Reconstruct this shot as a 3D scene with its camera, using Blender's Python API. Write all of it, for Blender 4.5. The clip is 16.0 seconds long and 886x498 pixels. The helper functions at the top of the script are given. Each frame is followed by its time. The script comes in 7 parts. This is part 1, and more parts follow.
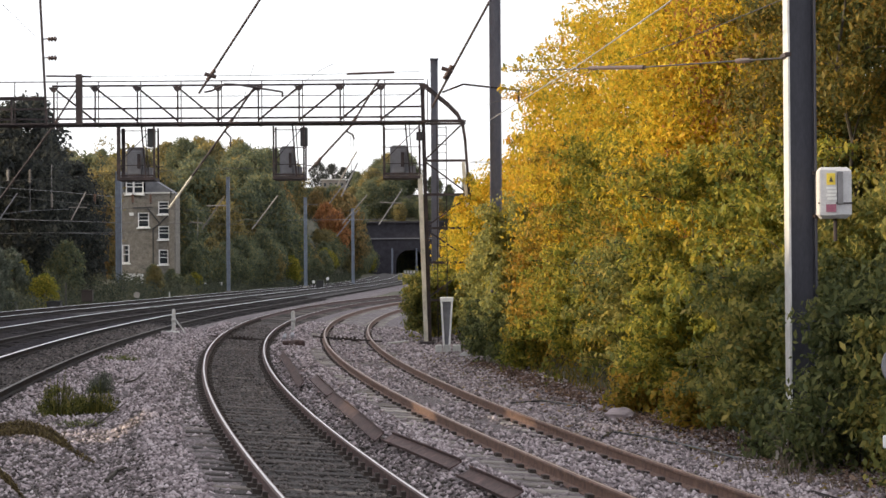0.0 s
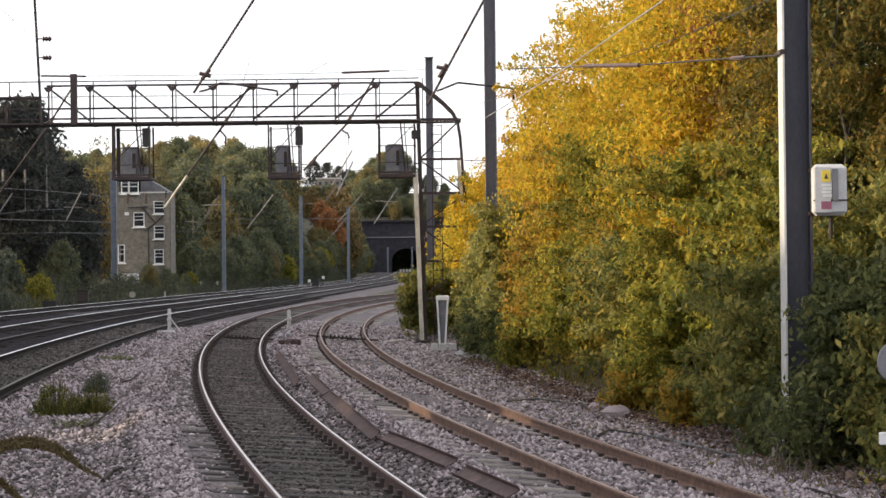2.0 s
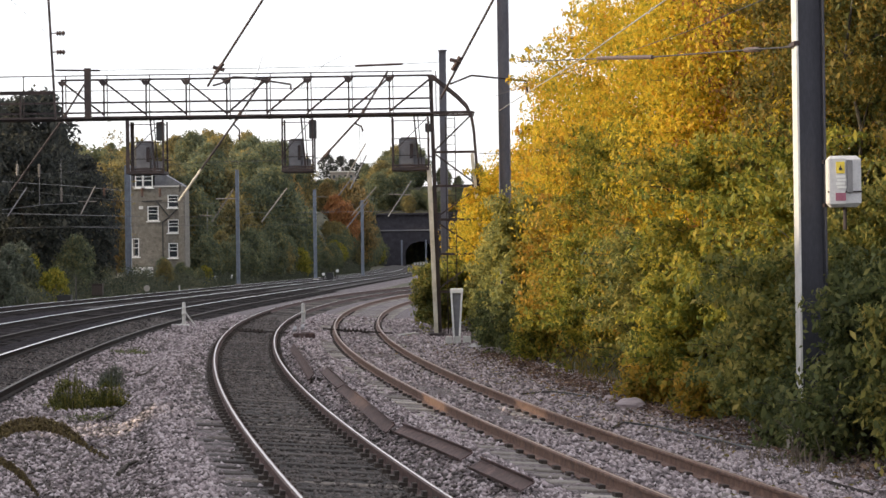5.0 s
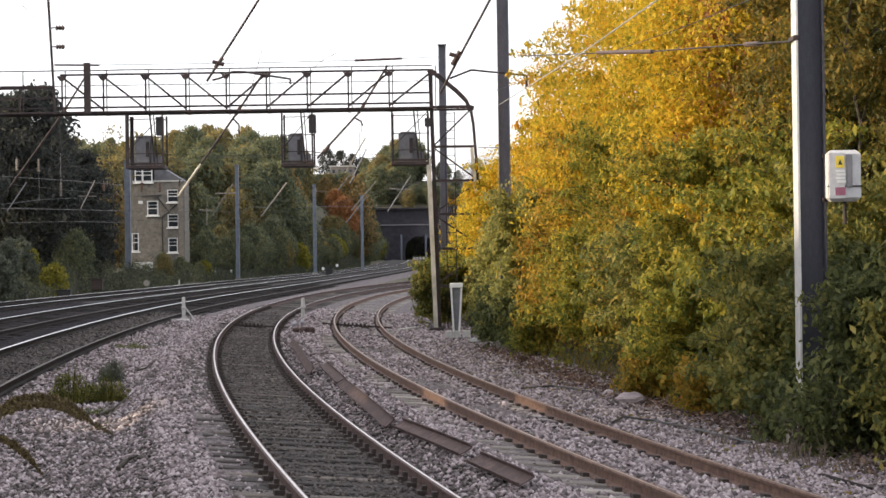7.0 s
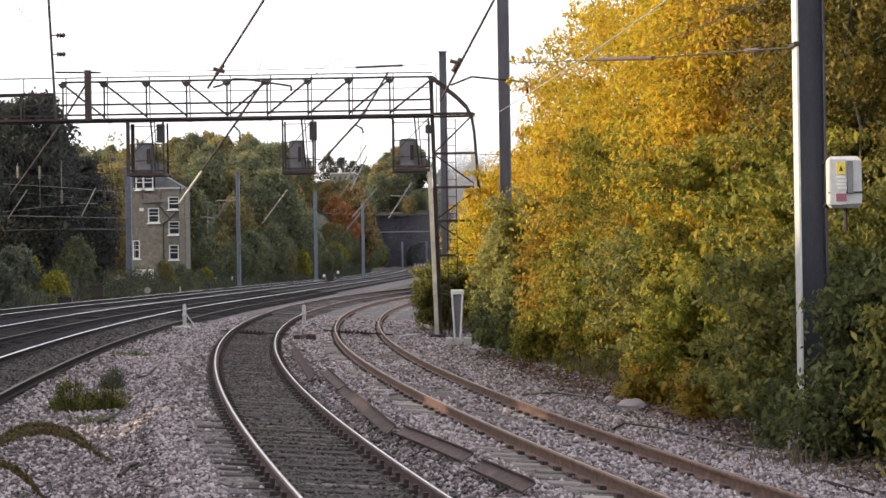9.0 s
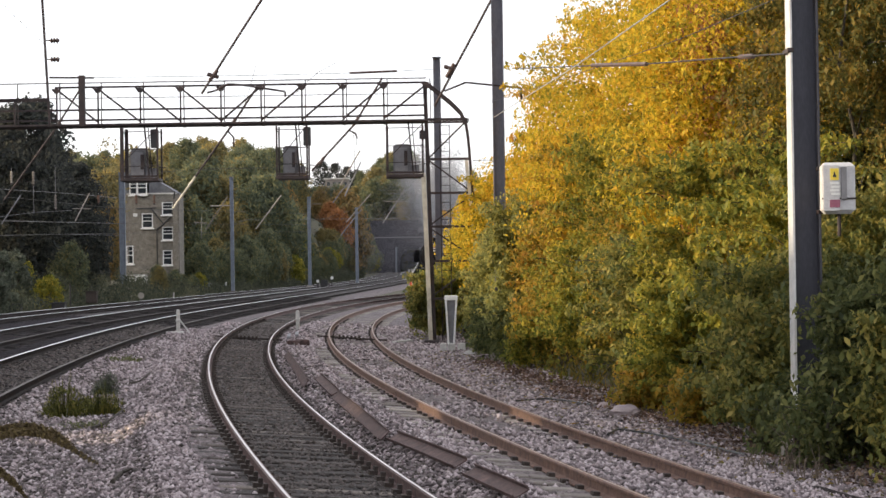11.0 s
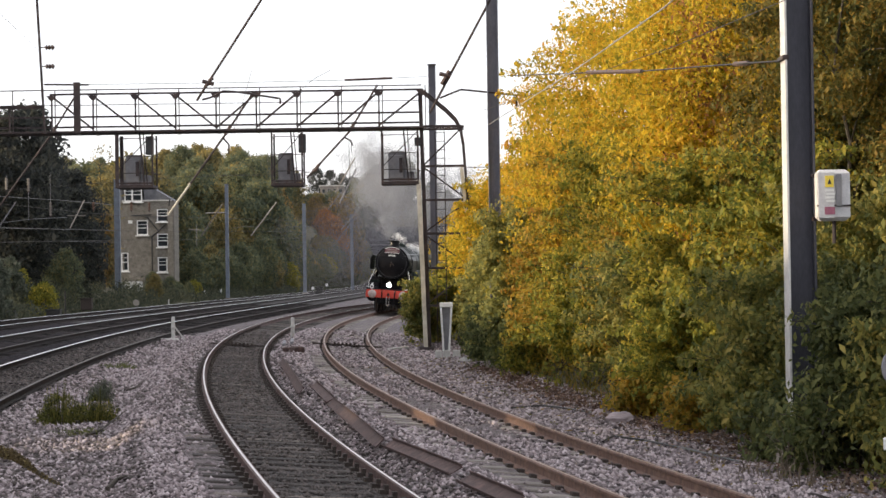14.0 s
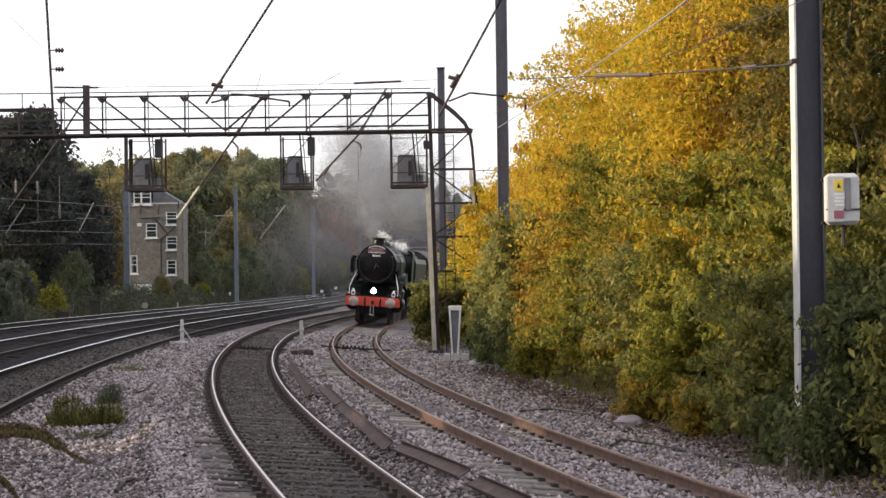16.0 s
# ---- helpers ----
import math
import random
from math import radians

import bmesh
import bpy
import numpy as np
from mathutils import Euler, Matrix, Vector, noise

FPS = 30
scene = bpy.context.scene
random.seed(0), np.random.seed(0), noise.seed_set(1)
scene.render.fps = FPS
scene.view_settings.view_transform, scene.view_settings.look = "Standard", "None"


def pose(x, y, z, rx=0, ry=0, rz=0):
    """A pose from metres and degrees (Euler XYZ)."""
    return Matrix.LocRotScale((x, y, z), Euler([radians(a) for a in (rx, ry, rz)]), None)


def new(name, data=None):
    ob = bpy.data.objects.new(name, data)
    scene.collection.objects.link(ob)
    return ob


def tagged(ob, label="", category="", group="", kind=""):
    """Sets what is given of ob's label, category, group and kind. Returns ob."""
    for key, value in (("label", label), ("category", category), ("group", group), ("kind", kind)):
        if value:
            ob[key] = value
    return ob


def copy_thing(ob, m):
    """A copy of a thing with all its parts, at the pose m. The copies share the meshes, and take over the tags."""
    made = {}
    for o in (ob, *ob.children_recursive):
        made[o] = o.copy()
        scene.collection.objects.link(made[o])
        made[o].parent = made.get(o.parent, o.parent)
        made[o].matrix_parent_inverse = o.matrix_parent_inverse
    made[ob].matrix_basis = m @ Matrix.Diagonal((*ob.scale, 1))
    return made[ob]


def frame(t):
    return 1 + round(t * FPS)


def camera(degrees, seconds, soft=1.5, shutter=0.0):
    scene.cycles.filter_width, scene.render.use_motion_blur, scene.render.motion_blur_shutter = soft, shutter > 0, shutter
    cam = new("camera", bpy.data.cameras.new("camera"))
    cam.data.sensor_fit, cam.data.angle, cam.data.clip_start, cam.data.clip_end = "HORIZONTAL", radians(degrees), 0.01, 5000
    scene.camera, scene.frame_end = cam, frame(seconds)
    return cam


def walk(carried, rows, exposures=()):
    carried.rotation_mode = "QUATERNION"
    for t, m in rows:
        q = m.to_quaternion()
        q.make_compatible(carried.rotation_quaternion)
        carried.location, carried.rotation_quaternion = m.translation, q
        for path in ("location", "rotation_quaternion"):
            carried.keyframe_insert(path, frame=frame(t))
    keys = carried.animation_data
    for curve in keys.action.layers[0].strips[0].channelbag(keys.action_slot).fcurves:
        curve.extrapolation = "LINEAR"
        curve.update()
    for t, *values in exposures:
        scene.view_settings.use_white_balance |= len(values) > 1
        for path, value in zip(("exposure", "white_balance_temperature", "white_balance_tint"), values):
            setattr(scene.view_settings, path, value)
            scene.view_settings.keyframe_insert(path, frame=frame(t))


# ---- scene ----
cam = camera(25.0, 16.0, soft=1.5)
ROWS = [
    (0, 90.5185, 0.4000, 0.0000),
    (0.5, 90.5165, 0.4178, -0.0497),
    (1, 90.5171, 0.5514, -0.1230),
    (1.5, 90.5017, 0.5017, -0.1565),
    (2, 90.4746, 0.6142, -0.1260),
    (2.5, 90.4701, 0.6709, -0.0728),
    (3, 90.4668, 0.8326, 0.0276),
    (3.5, 90.4678, 0.7768, 0.1842),
    (4, 90.4087, 0.7521, 0.2271),
    (6.5, 90.1535, 0.8581, 0.3437),
    (7, 90.1194, 0.8235, 0.2673),
    (7.5, 90.1016, 0.7290, 0.2782),
    (8, 90.1742, 0.7307, 0.3064),
    (8.5, 90.2502, 0.8146, 0.3135),
    (9, 90.3146, 0.9026, 0.2941),
    (11.5, 90.5189, 0.8605, 0.0756),
    (12, 90.5641, 0.9197, 0.0728),
    (12.5, 90.5837, 0.8484, 0.0508),
    (13, 90.6466, 0.7625, 0.0008),
    (13.5, 90.6709, 0.8722, -0.0052),
    (14, 90.6732, 0.8425, -0.0236),
    (14.5, 90.7008, 0.8664, 0.0180),
    (15, 90.7104, 0.7960, 0.0853),
    (15.5, 90.7385, 0.7234, 0.1526),
    (16, 90.7696, 0.7458, 0.2287),
]
# the camera opens a little in the middle of the shot and closes as the train comes
EXPOSURES = [(0, 0.16), (4, 0.12), (6.5, 0.24), (9.2, 0.26), (12, 0.16), (14, 0.12), (16, 0.08)]
walk(cam, [(t, pose(0, 0, 2.3, rx, ry, rz)) for t, rx, ry, rz in ROWS], EXPOSURES)

# ---- light ----
SUN_TO = Vector((0.93, 0.06, -0.21)).normalized()
world = bpy.data.worlds.new("sky")
scene.world = world
world.use_nodes = True
wn = world.node_tree.nodes
sky = wn.new("ShaderNodeTexSky")
sky.sky_type, sky.sun_disc = "NISHITA", False
sky.sun_elevation, sky.sun_rotation = math.asin(-SUN_TO.z), math.atan2(-SUN_TO.x, -SUN_TO.y)
sky.dust_density, sky.air_density, sky.ozone_density = 2.0, 1.0, 1.0
# clear sky behind a bright thin overcast
haze, both = wn.new("ShaderNodeBackground"), wn.new("ShaderNodeAddShader")
haze.inputs[0].default_value, haze.inputs[1].default_value = (0.975, 0.965, 1.02, 1), 1.0
wn["Background"].inputs[1].default_value = 0.06
world.node_tree.links.new(sky.outputs[0], wn["Background"].inputs[0])
world.node_tree.links.new(wn["Background"].outputs[0], both.inputs[0])
world.node_tree.links.new(haze.outputs[0], both.inputs[1])
world.node_tree.links.new(both.outputs[0], wn["World Output"].inputs[0])
sun = new("sun", bpy.data.lights.new("sun", "SUN"))
sun.data.energy, sun.data.angle, sun.data.color = 5.6, radians(1.0), (1.0, 0.83, 0.58)
sun.rotation_mode = "QUATERNION"
sun.rotation_quaternion = SUN_TO.to_track_quat("-Z", "Y")


# ---- materials ----
def material(name, stops, scale=4.0, rough=0.8, metal=0.0, bump=0.3, bump_scale=40.0, per=None, grain=0.25, coords="Object",
             translucent=0.0, stretch=(1, 1, 1), detail=6.0, spec=0.5, bump_dist=0.02, mixed=0.5):
    """Noise-driven colour between the stops, fine grain, relief; per: 'island' or 'object' adds variation from piece to piece."""
    m = bpy.data.materials.new(name)
    m.use_nodes = True
    nt = m.node_tree
    n, link = nt.nodes, nt.links.new
    bsdf = n["Principled BSDF"]
    tc, mp = n.new("ShaderNodeTexCoord"), n.new("ShaderNodeMapping")
    mp.inputs["Scale"].default_value = stretch
    link(tc.outputs[coords], mp.inputs[0])
    no = n.new("ShaderNodeTexNoise")
    no.inputs["Scale"].default_value, no.inputs["Detail"].default_value = scale, detail
    no.inputs["Roughness"].default_value = 0.65
    link(mp.outputs[0], no.inputs[0])
    fac = no.outputs[0]
    if per:
        src = n.new("ShaderNodeNewGeometry").outputs["Random Per Island"] if per == "island" else n.new("ShaderNodeObjectInfo").outputs["Random"]
        mix = n.new("ShaderNodeMix")
        mix.inputs[0].default_value = mixed
        link(fac, mix.inputs[2]), link(src, mix.inputs[3])
        fac = mix.outputs[0]
    ramp = n.new("ShaderNodeValToRGB")
    e = ramp.color_ramp.elements
    while len(e) < len(stops):
        e.new(0.5)
    for i, (p, c) in enumerate(stops):
        e[i].position, e[i].color = p, (*c, 1)
    link(fac, ramp.inputs[0])
    fine = n.new("ShaderNodeTexNoise")
    fine.inputs["Scale"].default_value, fine.inputs["Detail"].default_value = bump_scale, 4.0
    link(mp.outputs[0], fine.inputs[0])
    mul = n.new("ShaderNodeMix")
    mul.data_type, mul.blend_type = "RGBA", "OVERLAY"
    mul.inputs[0].default_value = grain
    link(ramp.outputs[0], mul.inputs[6]), link(fine.outputs[0], mul.inputs[7])
    link(mul.outputs[2], bsdf.inputs["Base Color"])
    bsdf.inputs["Roughness"].default_value, bsdf.inputs["Metallic"].default_value = rough, metal
    bsdf.inputs["Specular IOR Level"].default_value = spec
    if bump:
        b = n.new("ShaderNodeBump")
        b.inputs["Strength"].default_value, b.inputs["Distance"].default_value = bump, bump_dist
        link(fine.outputs[0], b.inputs["Height"]), link(b.outputs[0], bsdf.inputs["Normal"])
    if translucent:
        tr, mx = n.new("ShaderNodeBsdfTranslucent"), n.new("ShaderNodeMixShader")
        mx.inputs[0].default_value = translucent
        link(mul.outputs[2], tr.inputs[0])
        link(bsdf.outputs[0], mx.inputs[1]), link(tr.outputs[0], mx.inputs[2])
        link(mx.outputs[0], n["Material Output"].inputs[0])
    return m


def glow(name, colour, strength):
    m = bpy.data.materials.new(name)
    m.use_nodes = True
    b = m.node_tree.nodes["Principled BSDF"]
    b.inputs["Base Color"].default_value = (*colour, 1)
    b.inputs["Emission Color"].default_value, b.inputs["Emission Strength"].default_value = (*colour, 1), strength
    return m


M = {}
M["ballast"] = material("ballast_bed", [(0.28, (0.05, 0.042, 0.042)), (0.5, (0.14, 0.116, 0.117)), (0.72, (0.27, 0.228, 0.23))], 14, 0.95, bump=1.0, bump_scale=28, grain=0.8, bump_dist=0.05)
M["stone"] = material("ballast_stone", [(0.12, (0.065, 0.053, 0.054)), (0.4, (0.22, 0.18, 0.184)), (0.64, (0.37, 0.31, 0.315)), (0.92, (0.52, 0.46, 0.465))], 0.6, 0.9, bump=0.3, bump_scale=60, per="island", mixed=0.7)
M["cess"] = material("track_bed_dirt", [(0.3, (0.02, 0.017, 0.017)), (0.55, (0.042, 0.036, 0.034)), (0.75, (0.08, 0.068, 0.062))], 6, 0.95, bump=1.0, bump_scale=30, grain=0.7, bump_dist=0.04)
M["dirtstone"] = material("oily_ballast_stone", [(0.2, (0.032, 0.026, 0.024)), (0.5, (0.075, 0.062, 0.056)), (0.8, (0.145, 0.122, 0.112))], 0.9, 0.85, bump=0.3, bump_scale=60, per="island")
M["dark_cess"] = material("sooty_track_bed", [(0.3, (0.013, 0.011, 0.013)), (0.55, (0.028, 0.024, 0.027)), (0.75, (0.07, 0.06, 0.064))], 4, 0.95, spec=0.08, bump=1.0, bump_scale=30, grain=0.8, bump_dist=0.04)
M["soil"] = material("leaf_litter_soil", [(0.3, (0.05, 0.045, 0.03)), (0.55, (0.09, 0.085, 0.05)), (0.75, (0.13, 0.10, 0.06))], 3, 1.0, bump=0.8, bump_scale=20, grain=0.6)
M["rust"] = material("rail_rust", [(0.3, (0.075, 0.043, 0.034)), (0.55, (0.15, 0.085, 0.062)), (0.75, (0.24, 0.145, 0.105))], 9, 0.8, bump=0.3, bump_scale=60, grain=0.4)
M["rustdark"] = material("old_rail_rust", [(0.3, (0.012, 0.009, 0.009)), (0.55, (0.024, 0.018, 0.016)), (0.75, (0.05, 0.035, 0.03))], 6, 0.8, spec=0.15, bump=0.3, bump_scale=60, grain=0.4)
M["rust_curve"] = material("dark_rail_rust", [(0.3, (0.045, 0.027, 0.025)), (0.55, (0.10, 0.057, 0.051)), (0.75, (0.18, 0.108, 0.096))], 9, 0.8, bump=0.3, bump_scale=60, grain=0.4)
M["rustspare"] = material("brown_scrap_rail_rust", [(0.3, (0.038, 0.023, 0.021)), (0.55, (0.085, 0.05, 0.045)), (0.75, (0.15, 0.09, 0.08))], 7, 0.85, bump=0.3, bump_scale=60, grain=0.4)
M["railtop_curve"] = material("lightly_worn_rail_head", [(0.3, (0.52, 0.48, 0.46)), (0.7, (0.72, 0.68, 0.66))], 14, 0.3, 0.92, bump=0.06, bump_scale=80, grain=0.25)
M["railtop"] = material("worn_rail_head", [(0.3, (0.80, 0.79, 0.78)), (0.7, (0.92, 0.91, 0.90))], 14, 0.38, 0.95, bump=0.06, bump_scale=80, grain=0.2)
M["railtop_dull"] = material("dull_rail_head", [(0.3, (0.24, 0.16, 0.12)), (0.7, (0.36, 0.27, 0.22))], 10, 0.42, 0.8, bump=0.08, bump_scale=80, grain=0.3)
M["sleeper"] = material("concrete_sleeper", [(0.3, (0.15, 0.13, 0.115)), (0.55, (0.24, 0.215, 0.19)), (0.75, (0.33, 0.30, 0.265))], 5, 0.9, bump=0.4, bump_scale=50, per="object", grain=0.4)
M["timber"] = material("timber_sleeper", [(0.3, (0.035, 0.029, 0.026)), (0.55, (0.075, 0.062, 0.055)), (0.75, (0.16, 0.135, 0.115))], 5, 0.92, bump=0.6, bump_scale=30, per="object", grain=0.5, stretch=(0.4, 3, 3))
M["timber_sooty"] = material("sooty_timber_sleeper", [(0.3, (0.012, 0.01, 0.01)), (0.55, (0.028, 0.024, 0.023)), (0.75, (0.06, 0.052, 0.05))], 5, 0.92, spec=0.1, bump=0.6, bump_scale=30, per="object", grain=0.5, stretch=(0.4, 3, 3))
# right-hand main line rail heads, coloured dark as if unlit
M["railtop_dark"] = material("unlit_rail_head", [(0.3, (0.05, 0.04, 0.036)), (0.7, (0.11, 0.09, 0.08))], 10, 0.6, 0.3, bump=0.08, bump_scale=80, grain=0.3)
M["clip"] = material("rail_chair_iron", [(0.3, (0.03, 0.025, 0.022)), (0.7, (0.075, 0.055, 0.045))], 12, 0.8, 0.3)
M["gantry"] = material("sooty_gantry_steel", [(0.3, (0.022, 0.018, 0.02)), (0.55, (0.05, 0.036, 0.036)), (0.75, (0.10, 0.065, 0.055))], 3, 0.7, 0.2, bump=0.2)
# gantry steel with sunlight put into the colour
M["gantry_lit"] = material("lit_gantry_steel", [(0.3, (0.36, 0.33, 0.26)), (0.55, (0.56, 0.52, 0.43)), (0.75, (0.70, 0.66, 0.56))], 3, 0.55, 0.3, bump=0.2)
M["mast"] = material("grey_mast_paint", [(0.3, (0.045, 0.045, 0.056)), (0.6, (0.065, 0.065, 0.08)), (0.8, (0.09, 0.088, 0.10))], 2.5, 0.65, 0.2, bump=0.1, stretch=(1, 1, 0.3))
# the mast grey lightened for distance haze on masts B and C
M["mast_mid"] = material("mid_haze_mast", [(0.3, (0.12, 0.12, 0.145)), (0.6, (0.17, 0.17, 0.20)), (0.8, (0.22, 0.22, 0.245))], 2.5, 0.65, 0.2, bump=0.1, stretch=(1, 1, 0.3))
# light on the near mast's west flange, put into its colour
M["mast_lit"] = material("lit_flange", [(0.3, (0.50, 0.49, 0.47)), (0.7, (0.72, 0.71, 0.69))], 3, 0.5, 0.2, bump=0.1)
# distant masts: paler and bluer still, haze put into the paint
M["mast_far"] = material("far_haze_mast", [(0.3, (0.15, 0.17, 0.21)), (0.7, (0.26, 0.29, 0.34))], 2, 0.6, 0.2, bump=0.0)
M["wire"] = material("dark_wire", [(0.3, (0.035, 0.03, 0.03)), (0.7, (0.08, 0.07, 0.065))], 5, 0.6, 0.6, bump=0.0)
M["copper"] = material("bright_contact_wire", [(0.3, (0.55, 0.52, 0.47)), (0.7, (0.72, 0.69, 0.63))], 5, 0.35, 0.8, bump=0.0)
M["insul"] = material("brown_insulator", [(0.3, (0.05, 0.03, 0.028)), (0.7, (0.11, 0.07, 0.06))], 6, 0.6)
M["sigback"] = material("grey_signal_back", [(0.3, (0.14, 0.14, 0.15)), (0.7, (0.24, 0.235, 0.25))], 3, 0.6, bump=0.1)
M["black"] = material("black_paint", [(0.3, (0.012, 0.012, 0.013)), (0.7, (0.028, 0.027, 0.028))], 4, 0.35, bump=0.05)
M["brick"] = material("grey_brown_stock_brick", [(0.3, (0.125, 0.113, 0.098)), (0.5, (0.19, 0.172, 0.145)), (0.75, (0.28, 0.255, 0.215))], 3, 0.95, bump=0.3, bump_scale=14, grain=0.6)
M["slate"] = material("slate_roof", [(0.3, (0.09, 0.09, 0.10)), (0.7, (0.16, 0.16, 0.17))], 2, 0.7)
M["white"] = material("white_paint", [(0.3, (0.68, 0.68, 0.66)), (0.7, (0.82, 0.82, 0.80))], 4, 0.5, bump=0.05)
M["glass"] = material("window_glass", [(0.3, (0.02, 0.025, 0.03)), (0.7, (0.05, 0.055, 0.06))], 2, 0.05, bump=0.0)
M["tunnelbrick"] = material("sooty_blue_brick", [(0.3, (0.022, 0.02, 0.026)), (0.7, (0.05, 0.047, 0.058))], 0.8, 0.95, bump=0.3, bump_scale=6)
# near-black so that the tunnel's inner darkness is in the colour
M["bore_dark"] = material("bore_black", [(0.3, (0.008, 0.008, 0.009)), (0.7, (0.02, 0.02, 0.02))], 2, 1.0)
M["concrete"] = material("pale_concrete", [(0.3, (0.38, 0.37, 0.35)), (0.7, (0.60, 0.59, 0.56))], 6, 0.9, bump=0.3)
M["bark"] = material("grey_bark", [(0.3, (0.038, 0.032, 0.026)), (0.7, (0.085, 0.072, 0.056))], 4, 0.95, bump=0.6, stretch=(3, 3, 0.6))
M["box"] = material("grey_cabinet_paint", [(0.3, (0.50, 0.49, 0.50)), (0.7, (0.62, 0.61, 0.61))], 6, 0.55, bump=0.08)
M["yellow"] = material("yellow_plate", [(0.3, (0.75, 0.55, 0.05)), (0.7, (0.85, 0.65, 0.08))], 8, 0.5)
M["purple"] = material("maroon_plate", [(0.3, (0.25, 0.07, 0.12)), (0.7, (0.35, 0.12, 0.17))], 8, 0.5)


def leaves(name, stops, scale=0.75, trans=0.54, mixed=0.42):
    return material(name, [(0.5 + (s - 0.5) * 0.85, (c[0], c[1], c[2] * 0.85)) for s, c in stops], scale, 0.6, per="island", bump=0.0, grain=0.15, translucent=trans, spec=0.25, mixed=mixed)


LEAF = {
    "gold": leaves("golden_leaves", [(0.2, (0.16, 0.18, 0.03)), (0.42, (0.44, 0.345, 0.035)), (0.62, (0.76, 0.53, 0.055)), (0.86, (0.58, 0.27, 0.04))]),
    "orange": leaves("orange_leaves", [(0.2, (0.20, 0.19, 0.035)), (0.45, (0.56, 0.35, 0.04)), (0.65, (0.74, 0.45, 0.05)), (0.87, (0.48, 0.19, 0.04))]),
    "amber": leaves("amber_green_leaves", [(0.2, (0.13, 0.14, 0.035)), (0.42, (0.30, 0.24, 0.045)), (0.64, (0.50, 0.31, 0.055)), (0.86, (0.42, 0.19, 0.05))]),
    "lime": leaves("yellow_green_leaves", [(0.2, (0.085, 0.115, 0.03)), (0.42, (0.20, 0.21, 0.045)), (0.62, (0.37, 0.32, 0.06)), (0.84, (0.58, 0.41, 0.07))]),
    "green": leaves("green_leaves", [(0.22, (0.055, 0.07, 0.036)), (0.5, (0.125, 0.145, 0.065)), (0.72, (0.22, 0.22, 0.09)), (0.9, (0.40, 0.33, 0.12))]),
    "bush": leaves("olive_green_leaves", [(0.18, (0.075, 0.095, 0.04)), (0.42, (0.17, 0.185, 0.065)), (0.64, (0.31, 0.275, 0.085)), (0.86, (0.55, 0.42, 0.14))], 1.1),
    "sage": leaves("sage_green_leaves", [(0.2, (0.14, 0.155, 0.065)), (0.5, (0.28, 0.28, 0.11)), (0.8, (0.50, 0.42, 0.13))]),
    # blue raised to put haze over the western wood
    "dark": leaves("dark_evergreen_leaves", [(0.25, (0.032, 0.036, 0.042)), (0.55, (0.06, 0.065, 0.069)), (0.8, (0.11, 0.108, 0.101))]),
    "olive": leaves("olive_brown_leaves", [(0.2, (0.065, 0.075, 0.03)), (0.45, (0.155, 0.14, 0.042)), (0.65, (0.28, 0.20, 0.052)), (0.88, (0.35, 0.18, 0.05))]),
    "red": leaves("russet_leaves", [(0.25, (0.24, 0.12, 0.07)), (0.5, (0.40, 0.18, 0.09)), (0.8, (0.50, 0.27, 0.11))]),
    # far leaves: distance haze mixed into the colour, paler and bluer
    "hazy_green": leaves("hazy_green_leaves", [(0.25, (0.065, 0.085, 0.075)), (0.5, (0.14, 0.16, 0.115)), (0.75, (0.29, 0.265, 0.135))], 0.3, mixed=0.3),
    "hazy_olive": leaves("hazy_olive_leaves", [(0.25, (0.085, 0.09, 0.075)), (0.5, (0.21, 0.185, 0.10)), (0.75, (0.43, 0.31, 0.11))], 0.3, mixed=0.3),
    "hazy_amber": leaves("hazy_amber_leaves", [(0.25, (0.11, 0.10, 0.065)), (0.5, (0.25, 0.19, 0.098)), (0.75, (0.45, 0.28, 0.117))], 0.3, mixed=0.4),
    "mixed": leaves("mixed_autumn_leaves", [(0.2, (0.08, 0.10, 0.03)), (0.4, (0.22, 0.21, 0.045)), (0.6, (0.44, 0.32, 0.05)), (0.82, (0.52, 0.25, 0.05))]),
    "scrub": leaves("scrub_leaves", [(0.25, (0.035, 0.045, 0.038)), (0.5, (0.075, 0.085, 0.068)), (0.8, (0.15, 0.15, 0.108))]),
    "weed": leaves("weed_leaves", [(0.25, (0.04, 0.05, 0.018)), (0.5, (0.12, 0.13, 0.04)), (0.8, (0.36, 0.31, 0.09))], 3.0),
    "birch": leaves("silver_green_leaves", [(0.25, (0.07, 0.085, 0.074)), (0.6, (0.15, 0.165, 0.142)), (0.8, (0.24, 0.245, 0.216))]),
}


